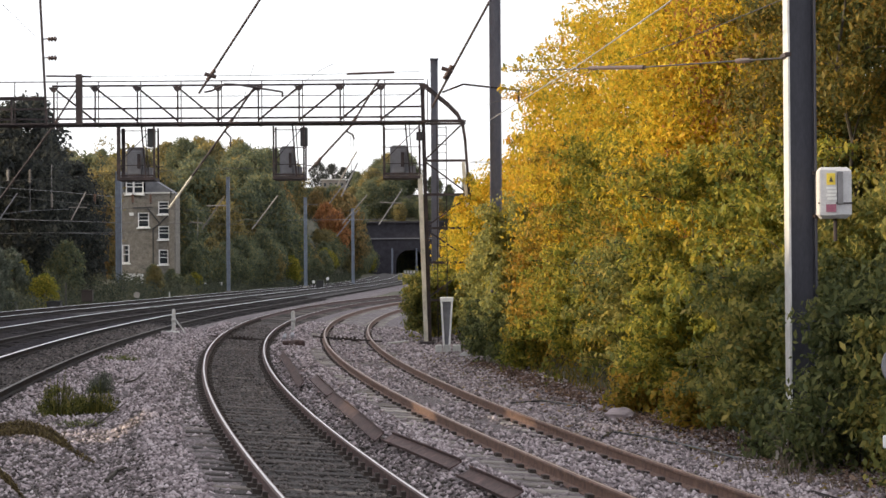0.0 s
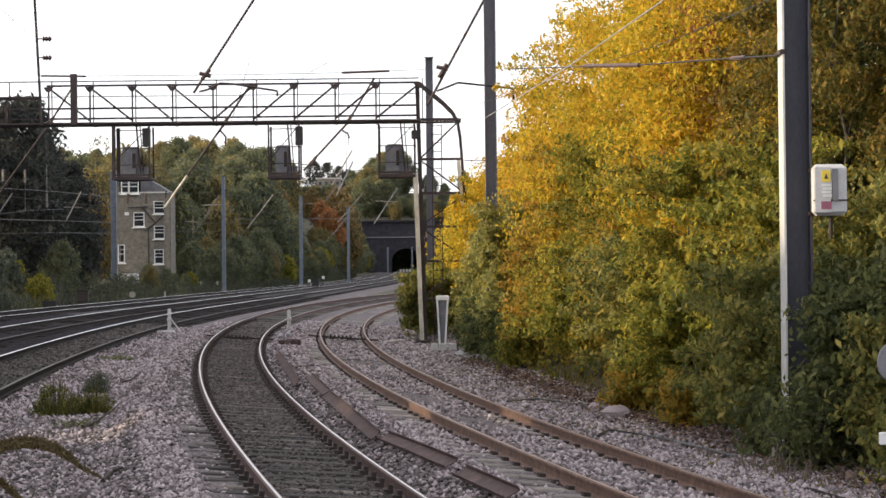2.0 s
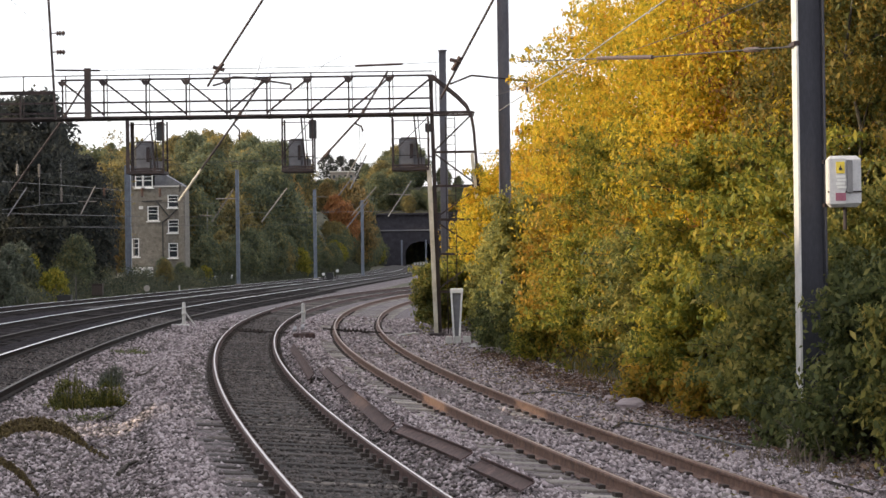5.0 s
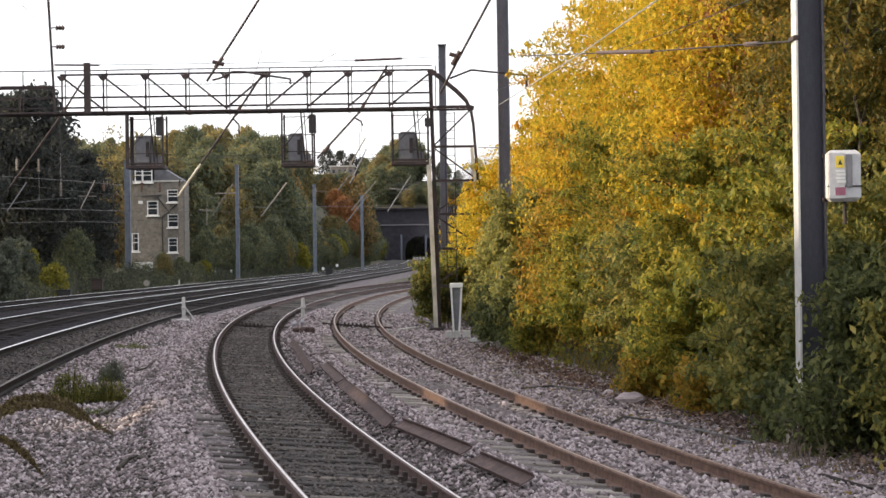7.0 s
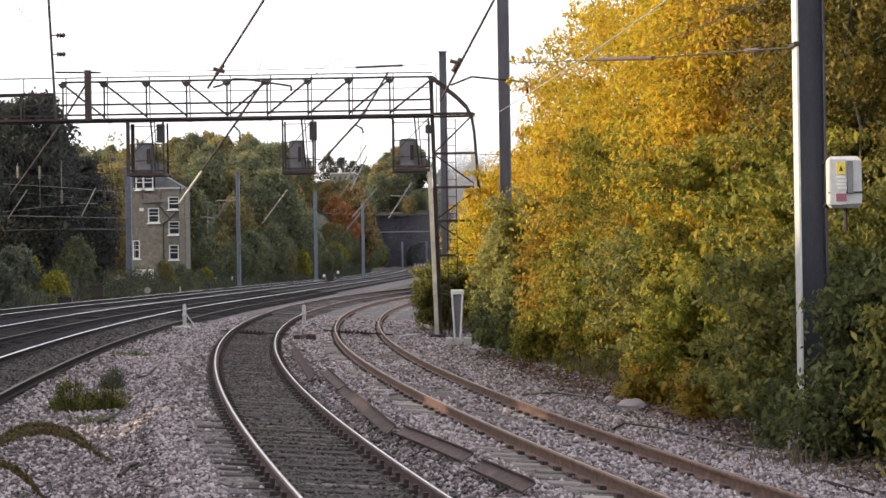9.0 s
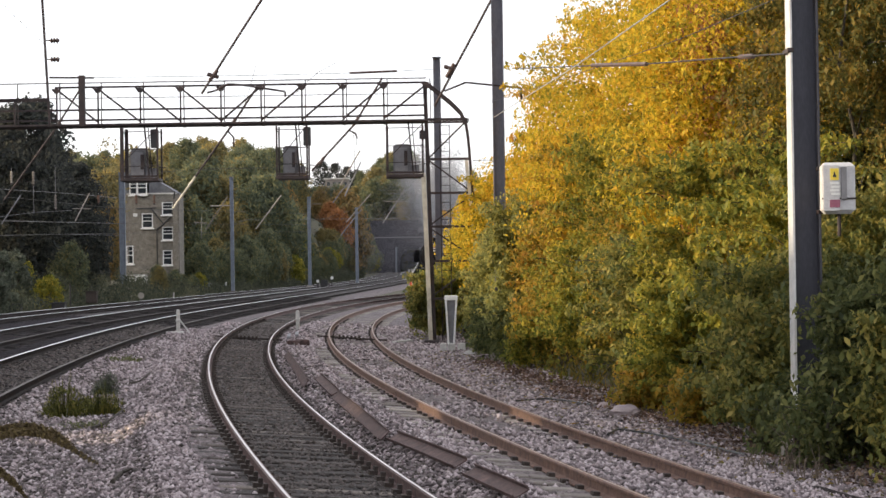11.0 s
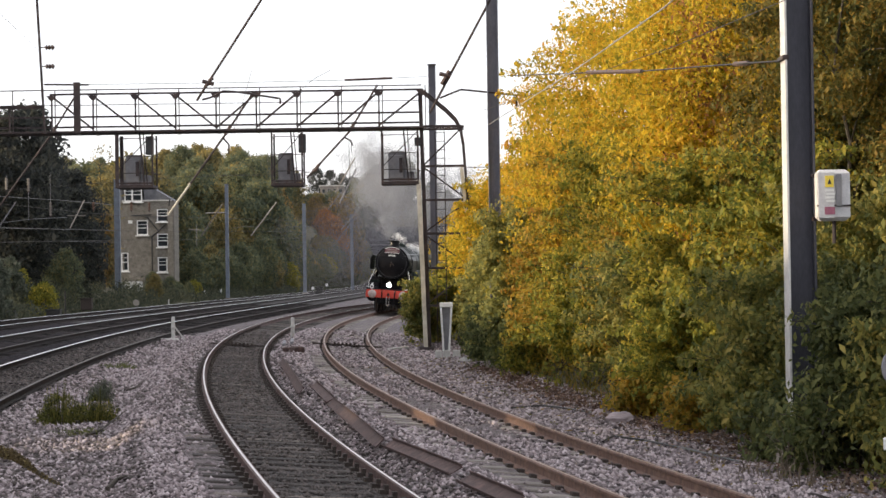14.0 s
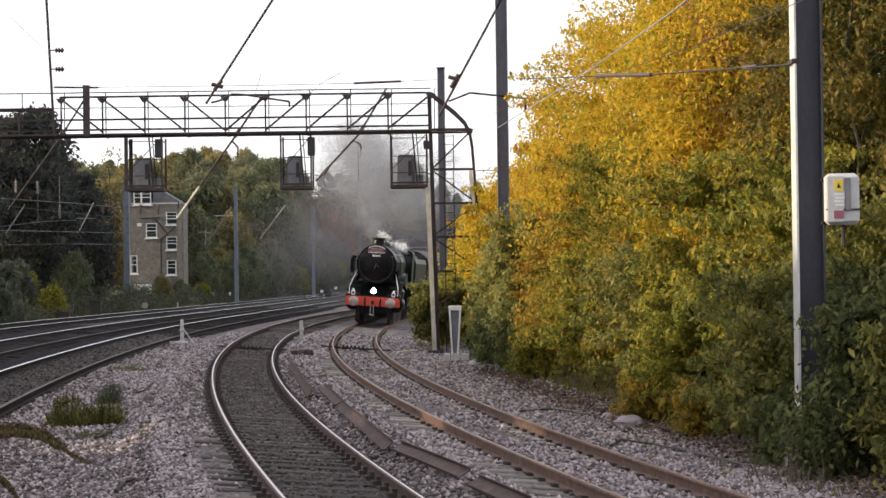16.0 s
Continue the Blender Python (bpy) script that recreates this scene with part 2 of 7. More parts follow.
# ---- geometry helpers ----
class Geo:
    """Collects faces of one mesh."""

    def __init__(self):
        self.v, self.f, self.mi = [], [], []

    def add(self, verts, faces, mi=0):
        o = len(self.v)
        self.v += [tuple(p) for p in verts]
        self.f += [tuple(i + o for i in f) for f in faces]
        self.mi += [mi] * len(faces)
        return self

    def box(self, c, s, rot=None, mi=0, bev=0.0):
        hx, hy, hz = s[0] / 2, s[1] / 2, s[2] / 2
        if bev <= 0:
            p = [Vector((x * hx, y * hy, z * hz)) for x in (-1, 1) for y in (-1, 1) for z in (-1, 1)]
            f = [(0, 1, 3, 2), (4, 6, 7, 5), (0, 4, 5, 1), (2, 3, 7, 6), (0, 2, 6, 4), (1, 5, 7, 3)]
        else:
            # bevelled upper and lower rims
            b = min(bev, hx * 0.9, hy * 0.9, hz * 0.9)
            rings = [(hx - b, hy - b, -hz), (hx, hy, -hz + b), (hx, hy, hz - b), (hx - b, hy - b, hz)]
            p, f = [], []
            for ax, ay, az in rings:
                p += [Vector((-ax, -ay, az)), Vector((ax, -ay, az)), Vector((ax, ay, az)), Vector((-ax, ay, az))]
            for r in range(3):
                for k in range(4):
                    a, q = r * 4 + k, r * 4 + (k + 1) % 4
                    f.append((a, q, q + 4, a + 4))
            f += [(3, 2, 1, 0), (12, 13, 14, 15)]
        if rot is not None:
            p = [rot @ q for q in p]
        return self.add([q + Vector(c) for q in p], f, mi)

    def tube(self, a, b, r, n=8, r2=None, mi=0, cap=True):
        a, b = Vector(a), Vector(b)
        d = b - a
        q = d.to_track_quat("Z", "Y")
        r2 = r if r2 is None else r2
        p = [a + q @ Vector((r * math.cos(2 * math.pi * i / n), r * math.sin(2 * math.pi * i / n), 0)) for i in range(n)]
        p += [b + q @ Vector((r2 * math.cos(2 * math.pi * i / n), r2 * math.sin(2 * math.pi * i / n), 0)) for i in range(n)]
        f = [(i, (i + 1) % n, n + (i + 1) % n, n + i) for i in range(n)]
        if cap:
            f += [tuple(range(n - 1, -1, -1)), tuple(range(n, 2 * n))]
        return self.add(p, f, mi)

    def line(self, pts, r, n=6, mi=0):
        for a, b in zip(pts[:-1], pts[1:]):
            self.tube(a, b, r, n, mi=mi)
        return self

    def bar(self, a, b, w, t=None, mi=0):
        """A square or flat bar between two points."""
        a, b = Vector(a), Vector(b)
        t = w if t is None else t
        q = (b - a).to_track_quat("Z", "Y").to_matrix()
        return self.box((a + b) / 2, (w, t, (b - a).length), q, mi)

    def lathe(self, prof, c=(0, 0, 0), axis="Z", n=20, mi=0):
        """prof: (radius, height) pairs turned round an axis through c."""
        p, f = [], []
        for r, h in prof:
            for i in range(n):
                x, y = r * math.cos(2 * math.pi * i / n), r * math.sin(2 * math.pi * i / n)
                q = {"Z": (x, y, h), "Y": (x, h, -y), "X": (h, x, y)}[axis]
                p.append(Vector(q) + Vector(c))
        for k in range(len(prof) - 1):
            for i in range(n):
                j = (i + 1) % n
                f.append((k * n + i, k * n + j, (k + 1) * n + j, (k + 1) * n + i))
        f += [tuple(range(n - 1, -1, -1)), tuple((len(prof) - 1) * n + i for i in range(n))]
        return self.add(p, f, mi)

    def prism(self, poly, lo, hi, axis="Y", mi=0):
        """A closed outline pushed along an axis. poly in the two other axes (x, z for Y; x, y for Z; y, z for X)."""
        def at(a, b, h):
            return {"Y": (a, h, b), "Z": (a, b, h), "X": (h, a, b)}[axis]
        n = len(poly)
        p = [at(a, b, lo) for a, b in poly] + [at(a, b, hi) for a, b in poly]
        f = [(i, (i + 1) % n, n + (i + 1) % n, n + i) for i in range(n)] + [tuple(range(n - 1, -1, -1)), tuple(range(n, 2 * n))]
        return self.add(p, f, mi)

    def mesh(self, name, mats, smooth=False):
        me = bpy.data.meshes.new(name)
        me.from_pydata(self.v, [], self.f)
        for m in mats if isinstance(mats, (list, tuple)) else [mats]:
            me.materials.append(m)
        me.polygons.foreach_set("material_index", self.mi)
        bm = bmesh.new()
        bm.from_mesh(me)
        bmesh.ops.recalc_face_normals(bm, faces=bm.faces)
        bm.to_mesh(me)
        bm.free()
        if smooth:
            me.shade_smooth()
            me.set_sharp_from_angle(angle=radians(38))
        return me


def part(name, geo, mats, parent=None, label="", at=None, smooth=False, kind=""):
    ob = new(name, geo if isinstance(geo, bpy.types.Mesh) else geo.mesh(name, mats, smooth))
    ob.parent = parent
    if at is not None:
        ob.matrix_basis = at
    return tagged(ob, label=label, kind=kind)


def thing(name, label, category, at=None, group="", kind=""):
    ob = new(name)
    ob.empty_display_size = 0.2
    if at is not None:
        ob.matrix_basis = at
    return tagged(ob, label, category, group, kind)


def big_mesh(name, verts, faces, mat):
    """A mesh from numpy arrays; faces is (n, 3) or (n, 4)."""
    me = bpy.data.meshes.new(name)
    n, k = faces.shape
    me.vertices.add(len(verts))
    me.vertices.foreach_set("co", verts.astype(np.float32).ravel())
    me.loops.add(n * k)
    me.loops.foreach_set("vertex_index", faces.astype(np.int32).ravel())
    me.polygons.add(n)
    me.polygons.foreach_set("loop_start", np.arange(0, n * k, k, dtype=np.int32))
    me.update(calc_edges=True)
    for m in mat if isinstance(mat, (list, tuple)) else [mat]:
        me.materials.append(m)
    return me


# ---- the lines of the tracks ----
class Arc:
    """A track on a circular curve; s runs away from the camera, 0 where the track is furthest to the west."""

    def __init__(self, cx, cy, r, cant):
        self.cx, self.cy, self.r, self.cant = cx, cy, r, cant

    def at(self, s, off=0.0):
        a = s / self.r
        k = self.r - off
        return Vector((self.cx - k * math.cos(a), self.cy + k * math.sin(a), 0)), a

    def lateral(self, x, y):
        return self.r - np.hypot(x - self.cx, y - self.cy)


class Line:
    """A main line: curved near the camera, then nearly straight to the tunnel. s is the distance north of the camera."""

    def __init__(self, off, far_off, cant):
        self.cant = cant
        ys = np.arange(-60.0, 660.0, 2.0)
        slope = np.where(ys < 112, (ys - 95) / 570, np.where(ys < 280, 0.03, np.where(ys < 400, 0.03 - 0.04 * (ys - 280) / 120, -0.01)))
        xs = np.concatenate(([0], np.cumsum((slope[1:] + slope[:-1]) / 2 * 2.0)))
        xs = xs - np.interp(95, ys, xs) - 12.05
        self.ys, self.slope = ys, slope
        self.xs = xs + np.interp(ys, (110, 300), (off, far_off))

    def x(self, y):
        return np.interp(y, self.ys, self.xs)

    def at(self, s, off=0.0):
        a = math.atan((self.x(s + 1) - self.x(s - 1)) / 2)
        return Vector((float(self.x(s)) + off * math.cos(a), s - off * math.sin(a), 0)), a

    def lateral(self, x, y):
        return x - self.x(y)


TRACK_A = Arc(418.4, 94.7, 425.95, 0.12)
TRACK_B = Arc(373.3, 87.7, 377.1, 0.12)
TRACK_C = Line(0.0, 0.0, 0.15)
TRACK_D = Line(-4.1, -3.6, 0.15)
TRACK_E = Line(-10.6, -8.5, 0.10)
TRACKS = (TRACK_A, TRACK_B, TRACK_C, TRACK_D, TRACK_E)


def smooth01(v):
    v = np.clip(v, 0, 1)
    return v * v * (3 - 2 * v)


def ground_z(x, y):
    """Height of the ground: ballast round the tracks, banks beside them, hills to the north."""
    x, y = np.asarray(x, float), np.asarray(y, float)
    z = np.full(x.shape, -0.30)
    z = z + np.where(y > 250, smooth01((y - 250) / 350) * 0.6, 0)
    right = TRACK_B.lateral(x, y)
    z = z + smooth01((right - 2.9) / 6.0) * 1.2 * (y < 160)
    left = TRACK_E.x(np.clip(y, -50, 640)) - 3.5 - x
    z = z + smooth01(left / 9.0) * 1.5 + smooth01((left - 14) / 60) * smooth01((y - 90) / 150) * 8
    z = z + smooth01((left - 1) / 9) * smooth01((y - 230) / 150) * 11 + smooth01((left - 8) / 40) * smooth01((y - 230) / 200) * 6
    z = z + smooth01((x - TRACK_C.x(np.clip(y, -50, 640)) - 8) / 25) * smooth01((y - 190) / 160) * 16
    z = np.where(y > 598, np.maximum(z, 15 + 12 * smooth01((y - 600) / 70)), z)
    z = np.where((y > 590) & (y < 652) & (np.abs(x + 9.6) < 5.2), 0.3, z)
    base = z.copy()
    for tr in TRACKS:
        lat = tr.lateral(x, y)
        w = 1 - smooth01((np.abs(lat) - 1.75) / 0.7)
        top = base * 0 - 0.175 + tr.cant / 2 - np.clip(lat, -1.6, 1.6) / 1.5 * tr.cant + np.where(y > 250, smooth01((y - 250) / 350) * 0.6, 0)
        ok = (y < 170) if isinstance(tr, Arc) else (y < 597)
        z = np.where(ok, z * (1 - w) + np.maximum(z, top) * w, z)
    return z


def gz(x, y):
    return float(ground_z(np.array([x]), np.array([y]))[0])


# ---- ground and tracks ----
def ground_sheet():
    xs = np.concatenate((-np.geomspace(2600, 20.5, 60), np.arange(-20, 9, 0.2), np.geomspace(9.5, 2600, 50)))
    ys = np.concatenate((-np.geomspace(2600, 6, 30), np.arange(-5, 8, 1.0), np.arange(8, 75, 0.2), np.geomspace(75.5, 594, 130), np.array((596.5, 597.5, 599, 604, 620, 660, 700)), np.geomspace(760, 4500, 24)))
    gx, gy = np.meshgrid(xs, ys)
    z = ground_z(gx.ravel(), gy.ravel())
    rng = np.random.default_rng(3)
    near = (gy.ravel() < 90) & (gy.ravel() > 5)
    z = z + np.where(near, rng.normal(0, 0.012, z.size), 0)
    v = np.stack([gx.ravel(), gy.ravel(), z], 1)
    nx, ny = len(xs), len(ys)
    i = (np.arange(ny - 1)[:, None] * nx + np.arange(nx - 1)[None]).ravel()
    me = big_mesh("ground", v, np.stack([i, i + 1, i + nx + 1, i + nx], 1), [M["ballast"], M["cess"], M["soil"], M["dark_cess"]])
    cx = (gx[:-1, :-1] + gx[1:, 1:]).ravel() / 2
    cy = (gy[:-1, :-1] + gy[1:, 1:]).ravel() / 2
    la, lb, lc, ld, le = [t.lateral(cx, cy) for t in TRACKS]
    mi = np.zeros(cx.size, np.int32)
    mi[(np.abs(la) < 0.95) | (np.abs(lc) < 0.95)] = 1
    mi[(lc < -0.95) & (cy < 600)] = 1
    mi[(lc < -0.95) & (cy < 112)] = 3
    mi[(lb > 3.4) & (cy < 170)] = 2
    mi[(le < -2.4)] = 2
    mi[(cy > 165) & (lc > 3.5)] = 2
    mi[cy > 598] = 2
    mi[cy < 4] = 0
    me.polygons.foreach_set("material_index", mi)
    me.shade_smooth()
    return tagged(new("ground", me), "grey-pink stone ballast ground turning to soil under trees", "ground", kind="structure")


ground_sheet()

STONE_F = np.array([(0, 2, 4), (2, 1, 4), (1, 3, 4), (3, 0, 4), (2, 0, 5), (1, 2, 5), (3, 1, 5), (0, 3, 5)])


def stones(name, label, mat, x, y, size, rng, lift=0.012):
    n = len(x)
    base = np.array([(1, 0, 0), (-1, 0, 0), (0, 1, 0), (0, -1, 0), (0, 0, 1), (0, 0, -1)], float)
    v = base[None] * rng.uniform(0.55, 1.25, (n, 6, 1)) + rng.normal(0, 0.22, (n, 6, 3))
    v = v * (size * rng.uniform(0.6, 1.35, n))[:, None, None] * np.array((1, 1, 0.75))
    a = rng.uniform(0, 6.28, n)
    c, s = np.cos(a)[:, None], np.sin(a)[:, None]
    v = np.stack([v[..., 0] * c - v[..., 1] * s, v[..., 0] * s + v[..., 1] * c, v[..., 2]], -1)
    z = ground_z(x, y) + lift + rng.uniform(-0.008, 0.014, n)
    v = v + np.stack([x, y, z], 1)[:, None]
    f = STONE_F[None] + (np.arange(n) * 6)[:, None, None]
    return tagged(new(name, big_mesh(name, v.reshape(-1, 3), f.reshape(-1, 3), mat)), label, "ballast", kind="stuff")


def scatter(rng, n, ylo, yhi, power=1.0):
    y = ylo + (yhi - ylo) * rng.random(n) ** power
    x = rng.uniform(-1, 1, n) * (0.232 * y + 1.0)
    return x, y


def lay_ballast():
    rng = np.random.default_rng(11)
    x, y = scatter(rng, 160000, 16.0, 84.0, 1.45)
    la, lb, lc = (t.lateral(x, y) for t in (TRACK_A, TRACK_B, TRACK_C))
    rail = np.zeros(x.size, bool)
    for l in (la, lb, lc):
        rail |= (np.abs(np.abs(l) - 0.752) < 0.10)
    patch = np.sin(x * 1.7 + y * 0.6) + np.sin(y * 0.9 - x * 0.5)
    sleepy = ((np.abs(lb) < 1.3) | ((la > -1.35) & (la < 0.75))) & (rng.random(x.size) < np.where((la > -1.35) & (la < 0.75), np.where(la < -0.75, np.where(y < 29.5, 0.9, 0.2), np.where(y < 33, 0.5, 0.12)), np.where(patch > 0.7, 0.9, 0.35)))
    bare = ((lb < -0.4) & (lb > -1.32) & (y < 24.5)) | ((lb < -0.85) & (lb > -1.32) & (y > 30) & (y < 34.5)) | ((lb < -0.85) & (lb > -1.34) & (y > 47) & (y < 55))
    sleepy |= bare & (rng.random(x.size) < 0.93)
    ok = ~rail & ~sleepy & (lb < 3.9) & (lc > -0.85)
    darker = (np.abs(la) < 0.95) | (np.abs(lc) < 0.9) | (rng.random(x.size) < np.clip(0.55 - np.abs(np.abs(la) - 0.9) * 0.6, 0, 0.5))
    # more dark stones west of the curved track, most in the near corner
    darker |= (la < -1.9) & (rng.random(x.size) < np.where((x < -3.6) & (y < 33), 0.5, np.clip(0.22 + 0.22 * patch, 0.1, 0.6)))
    size = np.interp(y, (20, 40, 84), (0.036, 0.044, 0.07))
    c = ok & ~darker
    stones("ballast_stones", "loose grey and pinkish granite ballast stones", M["stone"], x[c], y[c], size[c], rng)
    d = ok & darker
    stones("oily_ballast", "dark ballast stones, oily between the rails", M["dirtstone"], x[d], y[d], size[d] * 0.85, rng, 0.006)


lay_ballast()

RAIL = [(-0.075, 0), (0.075, 0), (0.075, 0.012), (0.012, 0.035), (0.010, 0.112), (0.035, 0.124), (0.036, 0.150), (0.026, 0.159), (0.014, 0.160), (-0.014, 0.160), (-0.026, 0.159), (-0.036, 0.150), (-0.035, 0.124), (-0.010, 0.112), (-0.012, 0.035), (-0.075, 0.012)]


def rail_mesh(name, tr, side, s0, s1, step, mats, bright=(8,)):
    """A flat-bottom rail; side -1 the outer (higher) one, 1 the inner one."""
    off = 0.7525 * side
    g = Geo()
    n = len(RAIL)
    ss = np.arange(s0, s1 + 0.01, step)
    for s in ss:
        p, a = tr.at(s, off)
        top = tr.cant / 2 - side * tr.cant / 2 + float(smooth01(np.array((p.y - 250) / 350.0)) * 0.6 * (p.y > 250))
        for u, w in RAIL:
            g.v.append((p.x + u * math.cos(a), p.y - u * math.sin(a), top - 0.159 + w))
    for k in range(len(ss) - 1):
        for i in range(n):
            j = (i + 1) % n
            g.f.append((k * n + i, k * n + j, (k + 1) * n + j, (k + 1) * n + i))
            g.mi.append(1 if i in bright else 0)
    g.f.append(tuple(range(n))), g.mi.append(0)
    g.f.append(tuple((len(ss) - 1) * n + i for i in range(n))), g.mi.append(0)
    return g.mesh(name, mats, True)


def sleeper_mesh(name, mat, timber):
    g = Geo()
    if timber:
        g.box((0, 0, -0.065), (2.6, 0.25, 0.13), bev=0.012)
    else:
        # concrete: waisted in the middle
        for x0, x1, h, w in ((-1.25, -0.42, 0.0, 0.26), (-0.42, 0.42, -0.02, 0.22), (0.42, 1.25, 0.0, 0.26)):
            g.box(((x0 + x1) / 2, 0, h - 0.075), (x1 - x0, w, 0.15), bev=0.014)
    return g.mesh(name, mat)


def clip_geo(g, m, timber):
    for side in (-1, 1):
        for inner in (-1, 1):
            c = Vector((side * 0.7525 + inner * 0.115, 0, 0.02))
            if timber:
                g.box(m @ c, (0.10, 0.15, 0.06), m.to_3x3())
                g.box(m @ (c + Vector((-inner * 0.03, 0, 0.045))), (0.05, 0.09, 0.07), m.to_3x3())
            else:
                g.box(m @ c, (0.07, 0.12, 0.045), m.to_3x3())


def track(name, label, tr, s0, s1, timber, mats, near, step=1.0, clips=True, pitch=0.65):
    t = thing(name, label, "railway track", kind="structure", group="railway tracks")
    for side in (-1, 1):
        part("rail", rail_mesh("rail", tr, side, s0, s1, step, mats[0] if side < 0 else mats[1], (8,) if isinstance(tr, Arc) else (6, 7, 8, 9, 10)), None, t)
    me = sleeper_mesh("sleeper", (M["timber"] if clips else M["timber_sooty"]) if timber else M["sleeper"], timber)
    rng = random.Random(int(tr.cant * 1000) + int(s1))
    g = Geo()
    tilt = math.degrees(math.atan(tr.cant / 1.505))
    for i in range(int((min(s1, near) - s0) / pitch)):
        s = s0 + 0.3 + i * pitch
        p, a = tr.at(s)
        m = pose(p.x, p.y, tr.cant / 2 - 0.152 + rng.uniform(-0.012, 0.004), 0, tilt, -math.degrees(a) + rng.uniform(-0.8, 0.8))
        if i < 300:
            part("sleeper", me, None, t, at=m)
        if clips and i < 120:
            clip_geo(g, m, timber)
    if clips:
        part("rail_fastenings", g, M["clip"], t, kind="stuff")
    return t


RUSTY = [M["rust"], M["railtop_dull"]]
CURVE = [M["rust_curve"], M["railtop_curve"]]
DARK_WORN, DARK_DULL = [M["rustdark"], M["railtop"]], [M["rustdark"], M["railtop_dark"]]
track("railway_track", "curved track with worn bright rails on timber sleepers", TRACK_A, -83, 75, True, (CURVE, CURVE), 75)
track("railway_track", "curved track with rust-brown rails half sunk in ballast", TRACK_B, -76, 170, False, (RUSTY, RUSTY), 80)
track("railway_track", "main line track with polished rails beside dark ballast", TRACK_C, 20, 640, True, (DARK_WORN, DARK_DULL), 160, 2.0, clips=False)
track("railway_track", "main line track with polished rails on dark ballast", TRACK_D, 20, 640, True, (DARK_WORN, DARK_DULL), 160, 2.0, clips=False)
track("railway_track", "outer siding track with pale rails beside the shrubs", TRACK_E, 40, 420, True, (DARK_WORN, DARK_WORN), 160, 2.0, clips=False)


# lengths of rusty steel channel left lying between the two curved tracks
CHANNEL = [(-0.09, 0.0), (0.09, 0.0), (0.09, 0.055), (0.078, 0.055), (0.078, 0.012), (-0.078, 0.012), (-0.078, 0.045), (-0.09, 0.045)]


def steel_channel(xa, ya, xb, yb, tilt):
    """A trough-shaped length lying on one edge, its open side towards the platform."""
    g, n, k = Geo(), len(CHANNEL), 6
    a = math.atan2(xa - xb, ya - yb)
    for i in range(k + 1):
        x, y = xa + (xb - xa) * i / k, ya + (yb - ya) * i / k
        for u, w in CHANNEL:
            uu, ww = u * math.cos(tilt) - w * math.sin(tilt), u * math.sin(tilt) + w * math.cos(tilt)
            g.v.append((x + uu * math.cos(a), y - uu * math.sin(a), gz(x, y) + 0.05 + 0.11 * math.sin(tilt) + ww))
    for i in range(k):
        for j in range(n):
            q = (j + 1) % n
            g.f.append((i * n + j, i * n + q, (i + 1) * n + q, (i + 1) * n + j)), g.mi.append(0)
    g.f.append(tuple(range(n))), g.mi.append(0)
    g.f.append(tuple(k * n + j for j in range(n))), g.mi.append(0)
    return tagged(new("steel_channel", g.mesh("steel_channel", M["rustspare"])), "length of rusty brown steel channel lying on the ballast", "steel channel", "steel channels between tracks")


# ---- masts, gantry and overhead line ----
def h_mast(x, y, top, w, pale, turn=0.0, mat=None, base=None, group="overhead line masts", depth=None):
    """A rolled-steel H mast: web across the line of sight, flanges either side."""
    z0 = gz(x, y) - 0.2 if base is None else base
    mat = mat or M["mast"]
    d = depth or w
    t = thing("overhead_line_mast", "grey steel H-section mast beside the track", "mast", pose(x, y, 0, 0, 0, turn), group)
    hh, zc = top - z0, (top + z0) / 2
    part("web", Geo().box((0, 0, zc), (w - 0.05, 0.016, hh)), mat, t)
    # the west flange can take the lit colour while the web stays dark
    part("flange", Geo().box((-w / 2 + 0.01, 0, zc), (0.026, d, hh), bev=0.004), M["mast_lit"] if pale else mat, t, "flange coloured pale as if lit" if pale else "")
    part("flange", Geo().box((w / 2 - 0.01, 0, zc), (0.026, d, hh), bev=0.004), mat, t)
    part("base_plate", Geo().box((0, 0, z0 + 0.22), (w + 0.3, w + 0.3, 0.4), bev=0.03), M["sleeper"], t, "weathered concrete mast foundation")
    part("cap", Geo().box((0, 0, top + 0.015), (w + 0.06, d + 0.04, 0.03)), mat, t)
    return t


def mast_band(t, z, w):
    part("clamp_band", Geo().box((-w / 2, 0, z), (0.08, w + 0.04, 0.06), bev=0.008), M["gantry"], t, "dark clamp band")


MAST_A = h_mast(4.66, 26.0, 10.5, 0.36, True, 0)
mast_band(MAST_A, 5.02, 0.36)
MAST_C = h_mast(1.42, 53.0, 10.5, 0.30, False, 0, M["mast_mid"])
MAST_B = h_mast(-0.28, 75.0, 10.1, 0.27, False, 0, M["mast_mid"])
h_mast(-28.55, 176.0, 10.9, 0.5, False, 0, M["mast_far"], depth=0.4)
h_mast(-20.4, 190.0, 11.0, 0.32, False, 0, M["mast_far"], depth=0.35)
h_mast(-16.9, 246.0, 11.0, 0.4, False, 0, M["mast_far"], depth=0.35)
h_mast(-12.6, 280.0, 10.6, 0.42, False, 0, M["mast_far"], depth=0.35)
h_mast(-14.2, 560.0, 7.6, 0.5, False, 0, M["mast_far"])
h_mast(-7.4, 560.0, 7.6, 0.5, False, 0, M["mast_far"])


